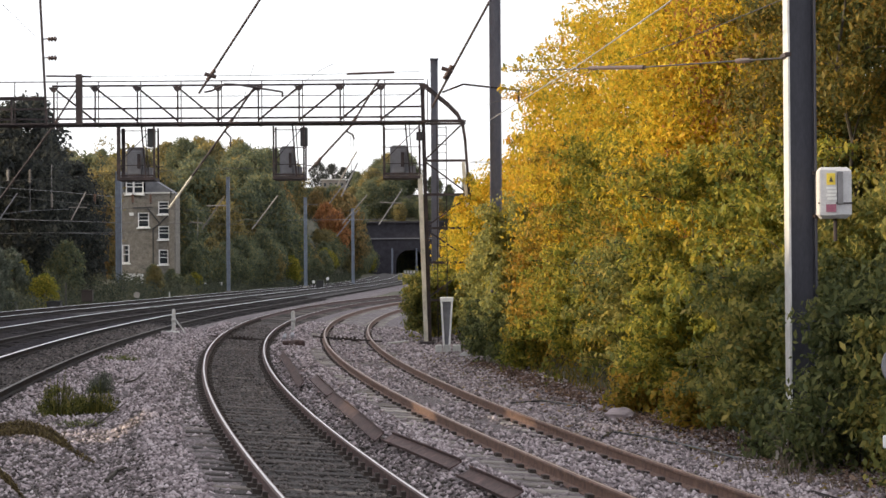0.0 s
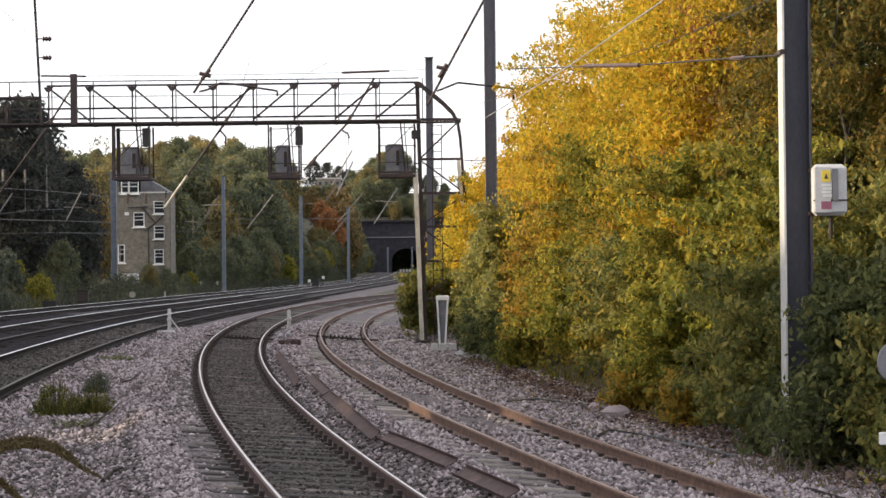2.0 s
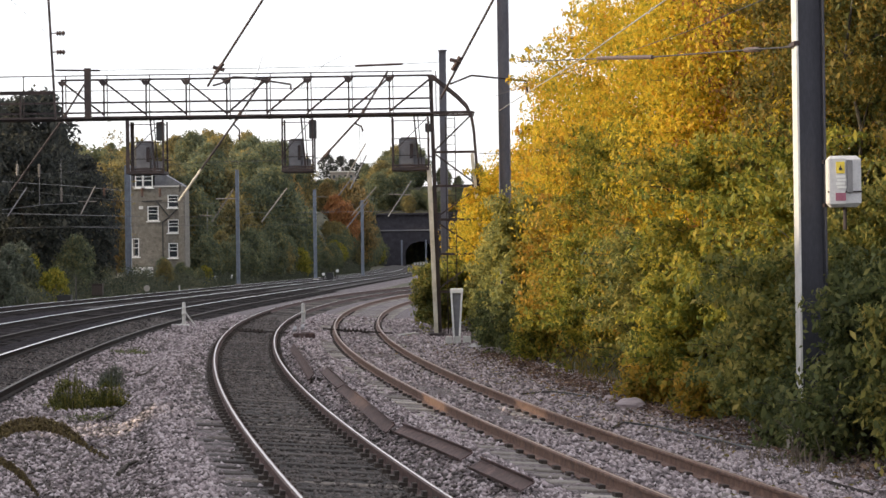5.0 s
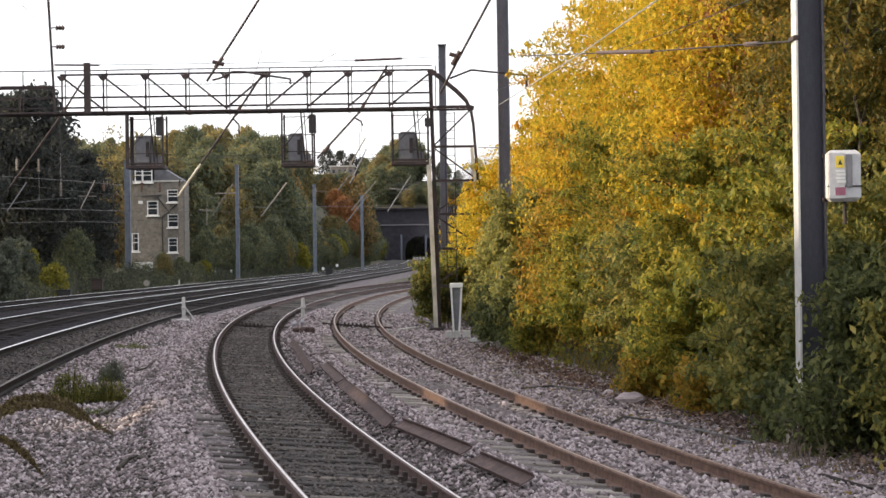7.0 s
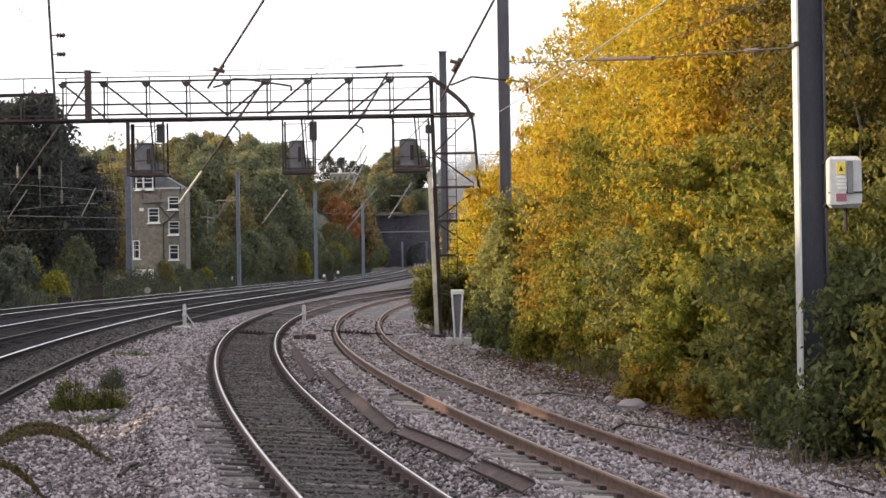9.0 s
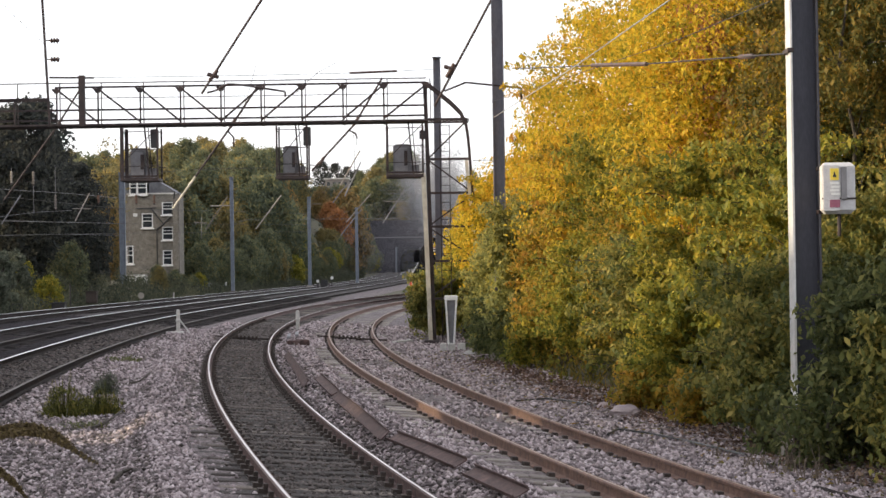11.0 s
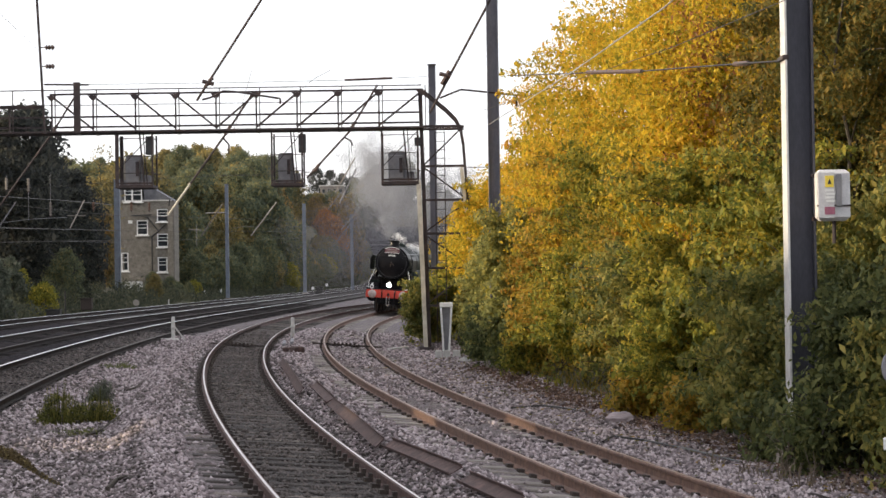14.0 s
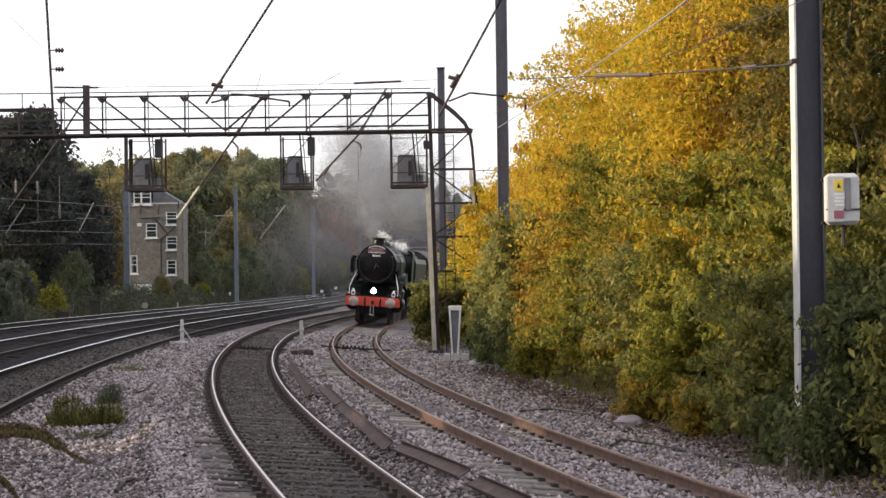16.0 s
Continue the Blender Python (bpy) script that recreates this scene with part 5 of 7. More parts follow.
def tunnel():
    t = thing("tunnel_portal", "sooty blue-brick tunnel portal under a wooded hill", "tunnel portal", kind="structure")
    cx, y, hw, spring, rise, top = -9.6, 596.0, 4.4, 3.6, 3.9, 15.6
    arch = [(cx + hw * math.cos(math.pi * i / 16), spring + rise * math.sin(math.pi * i / 16)) for i in range(17)]
    part("portal_wall", Geo().prism([(-34, -1), (cx - hw, -1)] + arch[::-1] + [(cx + hw, -1), (20, -1), (20, top), (-34, top)], y, y + 1.2), M["tunnelbrick"], t)
    part("string_course", Geo().box((-7, y - 0.15, 10.9), (54, 0.5, 0.32)), M["sigback"], t, "grey stone string course")
    part("coping", Geo().box((-7, y - 0.1, top + 0.2), (54, 1.8, 0.5)), M["tunnelbrick"], t)
    g = Geo()
    ring = [(cx - hw, -1)] + arch[::-1] + [(cx + hw, -1)]
    n = len(ring)
    g.v = [(a, y + 0.6, b) for a, b in ring] + [(a, y + 70, b) for a, b in ring]
    g.f = [(i, i + 1, n + i + 1, n + i) for i in range(n - 1)] + [tuple(range(n, 2 * n))]
    g.mi = [0] * len(g.f)
    part("barrel", g, M["bore_dark"], t, "black tunnel lining, the bore's darkness put into its colour")
    part("earth_cover", Geo().prism([(597.3, 8.2), (597.3, 14.8), (600, 15.0), (657, 25.8), (657, 8.2)], -15.4, -3.8, "X"), M["soil"], t, "earth bank over the tunnel")
    g = Geo()
    for i in range(17):
        a = math.pi * i / 16
        g.box((cx + (hw + 0.3) * math.cos(a), y - 0.08, spring + (rise + 0.3) * math.sin(a)), (0.6, 0.3, 0.75), Matrix.Rotation(-a, 3, "Y"))
    part("arch_ring", g, M["tunnelbrick"], t)
    for k in range(5):
        part("white_marker", Geo().box((cx - 1.6 + k * 0.9, y - 8, 0.9), (0.6, 0.1, 0.9)), M["concrete"], t)
    return t


tunnel()


def goods_shed(y0, y1, zt):
    """A long brick shed added west of what the camera sees, to keep the low sun off the tracks."""
    t = thing("goods_shed", "added brick shed out of view, shading the tracks", "shed", group="sheds west of the line")
    x = -37.5
    part("wall", Geo().box((x + 2.9, (y0 + y1) / 2, zt / 2), (0.3, y1 - y0, zt + 1)), M["brick"], t)
    part("wall", Geo().box((x - 2.9, (y0 + y1) / 2, zt / 2), (0.3, y1 - y0, zt + 1)), M["brick"], t)
    for y in (y0 + 0.15, y1 - 0.15):
        part("gable", Geo().prism([(x - 2.75, -0.5), (x + 2.75, -0.5), (x + 2.75, zt + 0.5), (x, zt + 1.5), (x - 2.75, zt + 0.5)], y - 0.15, y + 0.15), M["brick"], t)
    part("roof", Geo().prism([(x - 3.2, zt + 0.4), (x, zt + 1.65), (x + 3.2, zt + 0.4), (x + 3.2, zt + 0.55), (x, zt + 1.85), (x - 3.2, zt + 0.55)], y0 - 0.2, y1 + 0.2), M["slate"], t)
    for k in range(int((y1 - y0) / 5)):
        part("window", Geo().box((x + 3.06, y0 + 2.5 + k * 5, 5.0), (0.06, 1.6, 2.4)), M["glass"], t)
    return t


goods_shed(-22.0, 27.2, 10.2)
goods_shed(30.8, 122.0, 7.8)
# unseen wall added between the sheds; its openings throw the sun patches
t_ = thing("shed_link", "added wall out of view, two openings letting sun patches through", "wall")
for y0_, y1_, z0_, z1_ in ((27.2, 27.8, -0.5, 9.6), (27.8, 30.2, -0.5, 6.1), (27.8, 30.2, 6.75, 7.62), (27.8, 30.2, 8.04, 9.6), (30.2, 30.8, -0.5, 9.6)):
    part("brick_panel", Geo().box((-34.6, (y0_ + y1_) / 2, (z0_ + z1_) / 2), (0.3, y1_ - y0_, z1_ - z0_)), M["brick"], t_)


def far_building():
    t = thing("far_building", "pale flat-roofed building among trees on the hilltop", "building")
    x, y = -37.6, 692.0
    z0, z1 = gz(x, y) - 1.0, 32.6
    part("wall", Geo().box((x, y, (z0 + z1) / 2), (8.2, 6, z1 - z0)), M["sleeper"], t)
    part("roof", Geo().box((x, y, z1 + 0.2), (8.9, 6.8, 0.4)), M["concrete"], t)
    for k in range(4):
        part("window", Geo().box((x - 2.9 + k * 1.95, y - 3.02, z1 - 1.6), (0.9, 0.06, 1.2)), M["glass"], t)
    part("vent_pipe", Geo().tube((x + 0.5, y, z1), (x + 0.5, y, z1 + 6.0), 0.14), M["sigback"], t, "thin vent pipe")
    return t


far_building()


# ---- the steam train ----
M["loco_black"] = material("loco_black_paint", [(0.3, (0.004, 0.004, 0.005)), (0.7, (0.009, 0.008, 0.009))], 3, 0.34, bump=0.04, bump_scale=25, spec=0.14)
M["loco_green"] = material("loco_dark_green_paint", [(0.3, (0.006, 0.012, 0.009)), (0.7, (0.011, 0.018, 0.013))], 2, 0.3, bump=0.02, bump_scale=20, spec=0.16)
M["beam_red"] = material("buffer_beam_red", [(0.3, (0.50, 0.045, 0.025)), (0.7, (0.66, 0.07, 0.04))], 3, 0.4, bump=0.05)
M["buffer"] = material("greased_buffer_steel", [(0.3, (0.30, 0.24, 0.22)), (0.7, (0.48, 0.40, 0.37))], 5, 0.35, 0.4)
M["motion_steel"] = material("oiled_rod_steel", [(0.3, (0.30, 0.29, 0.28)), (0.7, (0.45, 0.44, 0.43))], 5, 0.3, 0.9)
M["coach"] = material("coach_brown_paint", [(0.3, (0.045, 0.028, 0.022)), (0.7, (0.075, 0.048, 0.036))], 2, 0.25, bump=0.03)
M["coach_roof"] = material("coach_grey_roof", [(0.3, (0.07, 0.07, 0.072)), (0.7, (0.12, 0.12, 0.12))], 2, 0.7)
M["coal"] = material("coal", [(0.3, (0.01, 0.01, 0.01)), (0.7, (0.03, 0.03, 0.03))], 6, 0.5, bump=1.0, bump_scale=9)
M["board"] = material("headboard_maroon", [(0.3, (0.09, 0.025, 0.04)), (0.7, (0.15, 0.045, 0.065))], 5, 0.5)
M["smoke"] = material("grey_smoke", [(0.3, (0.29, 0.295, 0.32)), (0.7, (0.44, 0.45, 0.48))], 0.6, 1.0, bump=0.0, grain=0.1, translucent=0.5, spec=0.0)
M["darksmoke"] = material("dark_smoke", [(0.3, (0.15, 0.15, 0.17)), (0.7, (0.24, 0.24, 0.265))], 0.6, 1.0, bump=0.0, grain=0.1, translucent=0.5, spec=0.0)
M["steam"] = material("white_steam", [(0.3, (0.85, 0.85, 0.86)), (0.7, (0.95, 0.95, 0.95))], 1.0, 1.0, bump=0.0, grain=0.05, translucent=0.5, spec=0.0)
LAMP_GLOW = glow("lit_lamp_lens", (1.0, 0.93, 0.80), 60.0)


def wheel(parent, x, y, r, spokes, name="wheel"):
    """A spoked wheel on its axle end; returns it for keying."""
    w = new(name)
    w.parent = parent
    w.matrix_basis = pose(x, y, r)
    sx = 1 if x > 0 else -1
    part("tyre", Geo().lathe([(r - 0.09, -0.07), (r, -0.07), (r, 0.06), (r + 0.03, 0.07), (r + 0.03, 0.09), (r - 0.09, 0.09), (r - 0.09, -0.07)], (0, 0, 0), "X", 28), M["motion_steel"] if r > 0.8 else M["clip"], w, smooth=True)
    g = Geo().lathe([(0.14, -0.09), (0.14, 0.09)], (0, 0, 0), "X", 14)
    for i in range(spokes):
        a = 2 * math.pi * i / spokes
        g.bar((0, 0.12 * math.cos(a), 0.12 * math.sin(a)), (0, (r - 0.07) * math.cos(a), (r - 0.07) * math.sin(a)), 0.05, 0.08)
    part("spokes", g, M["loco_green"] if r > 0.8 else M["loco_black"], w)
    return w


DRIVERS, SMALL = [], []


def locomotive():
    """Front of the buffer beam at y = 0, rail level at z = 0, the chimney end towards -y."""
    t = thing("steam_locomotive", "black and green steam locomotive with red buffer beam, lamp lit", "steam locomotive")
    cz = 2.84
    part("frame", Geo().box((0, 6.3, 1.05), (1.15, 11.3, 0.55)), M["loco_black"], t)
    part("buffer_beam", Geo().prism([(-1.27, 0.86), (1.27, 0.86), (1.27, 1.22), (1.18, 1.30), (-1.18, 1.30), (-1.27, 1.22)], 0.45, 0.53), M["beam_red"], t, "bright red buffer beam")
    for x in (-0.865, 0.865):
        b = part("buffer", Geo().lathe([(0.15, 0.46), (0.15, 0.30), (0.11, 0.22), (0.11, 0.02)], (x, 0, 1.06), "Y", 18), M["beam_red"], t, smooth=True)
        part("buffer_head", Geo().lathe([(0.05, 0.03), (0.23, 0.03), (0.235, 0.0), (0.19, -0.03), (0.09, -0.05), (0.01, -0.055)], (x, 0, 1.06), "Y", 24), M["buffer"], b, "pale worn round buffer head", smooth=True)
        part("guard_iron", Geo().bar((x * 0.87, 0.65, 0.9), (x * 0.87, 0.55, 0.12), 0.07, 0.03), M["loco_black"], t)
        part("brake_hose", Geo().line([(x * 0.42, 0.42, 1.25), (x * 0.42, 0.32, 1.15), (x * 0.40, 0.30, 0.8), (x * 0.45, 0.36, 0.6)], 0.035, 8), M["loco_black"], t)
    part("drawhook", Geo().box((0, 0.36, 1.05), (0.10, 0.25, 0.16), bev=0.02), M["loco_black"], t)
    g = Geo()
    for k in range(3):
        g.tube((-0.09, 0.27, 0.94 - k * 0.17), (-0.06, 0.27, 0.78 - k * 0.17), 0.025, 7).tube((0.09, 0.27, 0.94 - k * 0.17), (0.06, 0.27, 0.78 - k * 0.17), 0.025, 7)
    part("screw_coupling", g.box((0, 0.27, 0.46), (0.2, 0.06, 0.06)), M["motion_steel"], t)
    # curved front platform and running plates
    part("front_platform", Geo().prism([(0.5, 1.30), (0.5, 1.34), (1.1, 1.36), (1.55, 1.55), (1.9, 1.95), (2.0, 1.95), (1.7, 1.5), (1.2, 1.30)], -0.6, 0.6, "X"), M["loco_black"], t)
    for s in (-1, 1):
        part("apron", Geo().prism([(0.5, 1.28), (0.62, 1.40), (1.2, 1.46), (1.7, 1.75), (2.1, 2.02), (3.4, 2.06), (3.4, 1.98), (2.1, 1.92), (1.6, 1.55), (1.2, 1.30)], min(s * 0.62, s * 1.28), max(s * 0.62, s * 1.28), "X"), M["loco_black"], t)
        part("running_plate", Geo().box((s * 1.06, 7.2, 2.02), (0.5, 7.8, 0.05)), M["loco_black"], t)
        part("valance", Geo().box((s * 1.29, 7.2, 1.94), (0.03, 7.8, 0.14)), M["loco_green"], t)
        part("cylinder", Geo().lathe([(0.05, 1.55), (0.34, 1.58), (0.38, 1.66), (0.38, 3.05), (0.34, 3.1), (0.05, 3.12)], (s * 1.02, 0, 0.98), "Y", 20), M["loco_black"], t, smooth=True)
        part("valve_chest", Geo().prism([(s * 0.68, 1.25), (s * 1.30, 1.25), (s * 1.33, 1.62), (s * 1.18, 1.80), (s * 0.68, 1.82)], 1.62, 3.05), M["loco_green"], t)
        part("valve_cover", Geo().lathe([(0.02, 1.46), (0.15, 1.48), (0.16, 1.62)], (s * 1.02, 0, 1.5), "Y", 14), M["motion_steel"], t)
        # smoke deflector
        part("smoke_deflector", Geo().prism([(s * 1.17, 2.40), (s * 1.20, 2.40), (s * 1.20, 3.02), (s * 1.10, 3.22), (s * 1.07, 3.20), (s * 1.17, 3.0)], 1.0, 3.2), M["loco_black"], t, "black smoke deflector plate")
        part("deflector_stay", Geo().tube((s * 0.86, 1.3, 2.95), (s * 1.17, 1.3, 2.95), 0.02).tube((s * 0.86, 2.9, 2.55), (s * 1.17, 2.9, 2.55), 0.02), M["loco_black"], t)
        part("hand_rail", Geo().line([(s * 0.74, 1.14, 3.24), (s * 0.80, 1.7, 3.34), (s * 0.86, 8.3, 3.40)], 0.018, 6), M["motion_steel"], t, "polished steel hand rail")
        part("steam_pipe", Geo().line([(s * 0.80, 2.3, 2.5), (s * 0.98, 2.35, 2.15), (s * 1.04, 2.35, 1.8)], 0.13, 10), M["loco_black"], t)
        part("front_grab_rail", Geo().line([(s * 1.15, 0.62, 1.34), (s * 1.15, 0.62, 1.72), (s * 0.95, 1.35, 2.40)], 0.017, 6), M["white"], t, "white-painted grab rail")
        part("crosshead_slide", Geo().box((s * 1.02, 3.9, 1.15), (0.12, 1.6, 0.08)).box((s * 1.02, 3.9, 0.82), (0.12, 1.6, 0.08)), M["motion_steel"], t)
        part("coupling_rod", Geo().box((s * 0.98, 7.3, 1.02), (0.07, 4.5, 0.13), bev=0.02), M["motion_steel"], t)
        part("nameplate_splasher", Geo().prism([(4.2 + 1.1 + 1.12 * math.cos(math.pi * i / 12), 2.0 + 0.5 * math.sin(math.pi * i / 12)) for i in range(13)], min(s * 0.9, s * 1.26), max(s * 0.9, s * 1.26), "X"), M["loco_green"], t)
        part("cab_side", Geo().prism([(9.6, 2.0), (11.5, 2.0), (11.5, 3.2), (11.2, 3.55), (9.7, 3.45), (9.3, 2.9)], min(s * 1.24, s * 1.28), max(s * 1.24, s * 1.28), "X"), M["loco_green"], t)
    # smokebox and boiler
    sb = part("smokebox", Geo().lathe([(0.90, 1.20), (0.935, 1.24), (0.935, 3.3)], (0, 0, cz), "Y", 40), M["loco_black"], t, smooth=True)
    part("smokebox_door", Geo().lathe([(0.80, 1.20), (0.80, 1.15), (0.66, 1.09), (0.42, 1.03), (0.16, 0.995), (0.02, 0.99)], (0, 0, cz), "Y", 40), M["loco_black"], sb, "black dished smokebox door", smooth=True)
    part("door_rim", Geo().lathe([(0.80, 1.19), (0.83, 1.19), (0.83, 1.15), (0.80, 1.15)], (0, 0, cz), "Y", 40), M["black"], sb)
    part("door_handle", Geo().tube((0, 1.0, cz), (0, 0.88, cz), 0.04).tube((0, 0.90, cz), (0.16, 0.90, cz - 0.16), 0.02).tube((0, 0.93, cz), (-0.05, 0.93, cz - 0.22), 0.02), M["clip"], sb)
    part("door_strap", Geo().box((0, 1.07, cz + 0.30), (1.2, 0.06, 0.07), bev=0.01), M["loco_black"], sb)
    part("door_strap", Geo().box((0, 1.07, cz - 0.30), (1.2, 0.06, 0.07), bev=0.01), M["loco_black"], sb)
    plate = part("number_plate", Geo().box((0, 1.03, cz + 0.40), (0.46, 0.04, 0.15), bev=0.01), M["black"], sb)
    for k in range(5):
        part("raised_bar", Geo().box((-0.16 + k * 0.08, 1.005, cz + 0.40), (0.05, 0.014, 0.09)), M["white"], plate)
    top_curve = [(0.40 * math.cos(math.pi * (0.22 + 0.56 * i / 10)) / math.cos(math.pi * 0.22), 0.28 + 0.12 * math.sin(math.pi * i / 10)) for i in range(11)]
    hb = part("headboard", Geo().prism([(0.40, 0.06)] + [(a, b) for a, b in top_curve] + [(-0.40, 0.06)], 1.00, 1.04), M["board"], t, "maroon headboard with pale border", at=pose(0, -0.02, cz + 0.47))
    part("border", Geo().box((0, 0.99, 0.075), (0.80, 0.016, 0.025)).line([(a * 0.98, 0.995, b - 0.01) for a, b in top_curve], 0.014, 5), M["white"], hb)
    for z, w in ((0.25, 0.56), (0.15, 0.64)):
        part("lettering_bar", Geo().box((0, 0.992, z), (w, 0.012, 0.04)), M["sleeper"], hb)
    part("boiler", Geo().lathe([(0.92, 3.3), (0.935, 3.32), (0.99, 7.4), (1.02, 9.7), (0.6, 9.75)], (0, 0, cz), "Y", 40), M["loco_green"], t, "glossy dark green boiler barrel", smooth=True)
    for y in (3.35, 4.7, 6.05, 7.4):
        part("boiler_band", Geo().lathe([(0.94 + (y - 3.3) * 0.0134, y), (0.955 + (y - 3.3) * 0.0134, y + 0.01), (0.955 + (y - 3.3) * 0.0134, y + 0.05), (0.94 + (y - 3.3) * 0.0134, y + 0.06)], (0, 0, cz), "Y", 40), M["black"], t)
    ch = part("chimney", Geo().lathe([(0.42, -0.1), (0.36, 0.06), (0.28, 0.14), (0.26, 0.32), (0.30, 0.36), (0.33, 0.38), (0.33, 0.43), (0.24, 0.43), (0.22, 0.2)], (0, 2.05, cz + 0.84), "Z", 26), M["loco_black"], t, smooth=True)
    part("dome", Geo().lathe([(0.42, -0.1), (0.38, 0.06), (0.33, 0.2), (0.22, 0.31), (0.05, 0.35)], (0, 5.6, cz + 0.86), "Z", 24), M["loco_green"], t, smooth=True)
    part("safety_valve", Geo().lathe([(0.09, 0), (0.08, 0.2), (0.04, 0.24)], (-0.15, 8.4, cz + 0.95), "Z", 12).lathe([(0.09, 0), (0.08, 0.2), (0.04, 0.24)], (0.15, 8.4, cz + 0.95), "Z", 12), M["motion_steel"], t)
    part("firebox", Geo().box((0, 8.6, 1.9), (1.7, 2.3, 1.6), bev=0.1), M["loco_green"], t)
    roof = [(1.28 * math.cos(math.pi * i / 12), 3.45 + 0.42 * math.sin(math.pi * i / 12)) for i in range(13)]
    part("cab_roof", Geo().prism(roof + [(-1.2, 3.42), (1.2, 3.42)][:2], 9.6, 11.8), M["loco_black"], t)
    part("cab_front", Geo().prism([(-1.24, 2.0), (1.24, 2.0), (1.24, 3.4)] + roof[1:-1] + [(-1.24, 3.4)], 9.66, 9.7), M["loco_green"], t)
    for s in (-1, 1):
        part("cab_window", Geo().box((s * 1.02, 9.62, 3.18), (0.3, 0.05, 0.42), bev=0.03), M["glass"], t)
    # lamps
    for x, lit in ((0, True), (-0.95, False), (0.95, False)):
        lamp = part("lamp", Geo().box((x, 0.56, 1.58 if lit else 1.45), (0.17, 0.16, 0.24), bev=0.03).lathe([(0.06, 0.12), (0.05, 0.18), (0.01, 0.2)], (x, 0.56, 1.58 if lit else 1.45), "Z", 10), M["white"] if not lit else M["sigback"], t, "oil-type head lamp" if not lit else "brightly lit electric head lamp")
        part("lens", Geo().lathe([(0.02, 0.49), (0.12 if lit else 0.06, 0.485), (0.11 if lit else 0.05, 0.46), (0.02, 0.45)], (x, 0, 1.58 if lit else 1.45), "Y", 16), LAMP_GLOW if lit else M["glass"], lamp)
        part("lamp_iron", Geo().box((x, 0.58, 1.38), (0.05, 0.03, 0.2)), M["loco_black"], t)
    part("crank_axle_guard", Geo().box((0, 1.3, 0.75), (1.3, 1.2, 0.5), bev=0.05), M["loco_black"], t)
    for x in (-0.72, 0.72):
        for y in (1.75, 3.7):
            SMALL.append((wheel(t, x, y, 0.48, 10), x, y, 0.48))
        for y in (5.3, 7.5, 9.7):
            DRIVERS.append((wheel(t, x, y, 1.0, 18), x, y, 1.0))
        SMALL.append((wheel(t, x, 11.2, 0.56, 10), x, 11.2, 0.56))
    return t


def tender():
    t = thing("tender", "dark green locomotive tender heaped with coal", "tender")
    part("tank", Geo().prism([(-1.3, 1.25), (1.3, 1.25), (1.3, 3.0), (1.22, 3.25), (-1.22, 3.25), (-1.3, 3.0)], 0.2, 8.0), M["loco_green"], t)
    part("tender_frame", Geo().box((0, 4.1, 0.95), (1.9, 7.8, 0.5)), M["loco_black"], t)
    part("coal_heap", Geo().prism([(-1.1, 3.2), (1.1, 3.2), (0.8, 3.5), (0.2, 3.66), (-0.4, 3.6), (-0.9, 3.45)], 0.8, 5.2), M["coal"], t, "black lump coal")
    for x in (-0.72, 0.72):
        for y in (1.0, 2.9, 4.9, 6.9):
            SMALL.append((wheel(t, x, y, 0.55, 10), x, y, 0.55))
    return t


def coach():
    t = thing("railway_coach", "dark brown railway coach with grey roof", "railway coach", group="train coaches")
    roof = [(1.36 * math.cos(math.pi * i / 10), 3.15 + 0.65 * math.sin(math.pi * i / 10)) for i in range(11)]
    part("roof", Geo().prism(roof, 0.0, 19.6), M["coach_roof"], t, "grey arched roof")
    for s in (-1, 1):
        # body side: panels below, between and above the windows
        g = Geo().box((s * 1.34, 9.8, 1.6), (0.06, 19.6, 1.1)).box((s * 1.34, 9.8, 3.05), (0.06, 19.6, 0.3))
        for k in range(11):
            g.box((s * 1.34, 0.25 + k * 1.91, 2.53), (0.06, 0.5, 0.8))
        part("body_side", g, M["coach"], t)
        for k in range(10):
            part("window", Geo().box((s * 1.33, 1.205 + k * 1.91, 2.53), (0.03, 1.40, 0.78)), M["glass"], t)
    for y in (0.04, 19.56):
        part("body_end", Geo().prism([(-1.36, 1.05), (1.36, 1.05)] + roof, y - 0.04, y + 0.04), M["coach"], t)
    part("corridor_gangway", Geo().box((0, -0.2, 2.1), (1.0, 0.5, 2.1), bev=0.05), M["loco_black"], t)
    part("underframe", Geo().box((0, 9.8, 0.95), (2.2, 19, 0.25)).box((0, 9.8, 0.65), (1.6, 4, 0.5)), M["loco_black"], t)
    for x in (-0.72, 0.72):
        for y in (1.6, 4.2, 15.4, 18.0):
            SMALL.append((wheel(t, x, y, 0.46, 8), x, y, 0.46))
    return t


LOCO = locomotive()
TENDER = tender()
COACH_1, COACH_2 = coach(), coach()


def puff(name, label, r, n, size, mat, seed, squash=(1, 1, 1)):
    """A cloud of fine flakes, thick in the middle and ragged at the rim, billowed by noise."""
    rng = np.random.default_rng(seed)
    lumps = rng.normal(0, 0.52, (26, 3))
    k = rng.integers(0, 26, n)
    c = lumps[k] + rng.normal(0, 0.27, (n, 3)) * rng.uniform(0.5, 1.3, 26)[k][:, None]
    c *= r * np.array(squash)
    e = rng.normal(0, 1, (n, 3, 3)) * size
    f = np.arange(n * 3).reshape(-1, 3)
    return tagged(new(name, big_mesh(name, (c[:, None] + e).reshape(-1, 3), f, mat)), label, "smoke", "smoke from the locomotive")


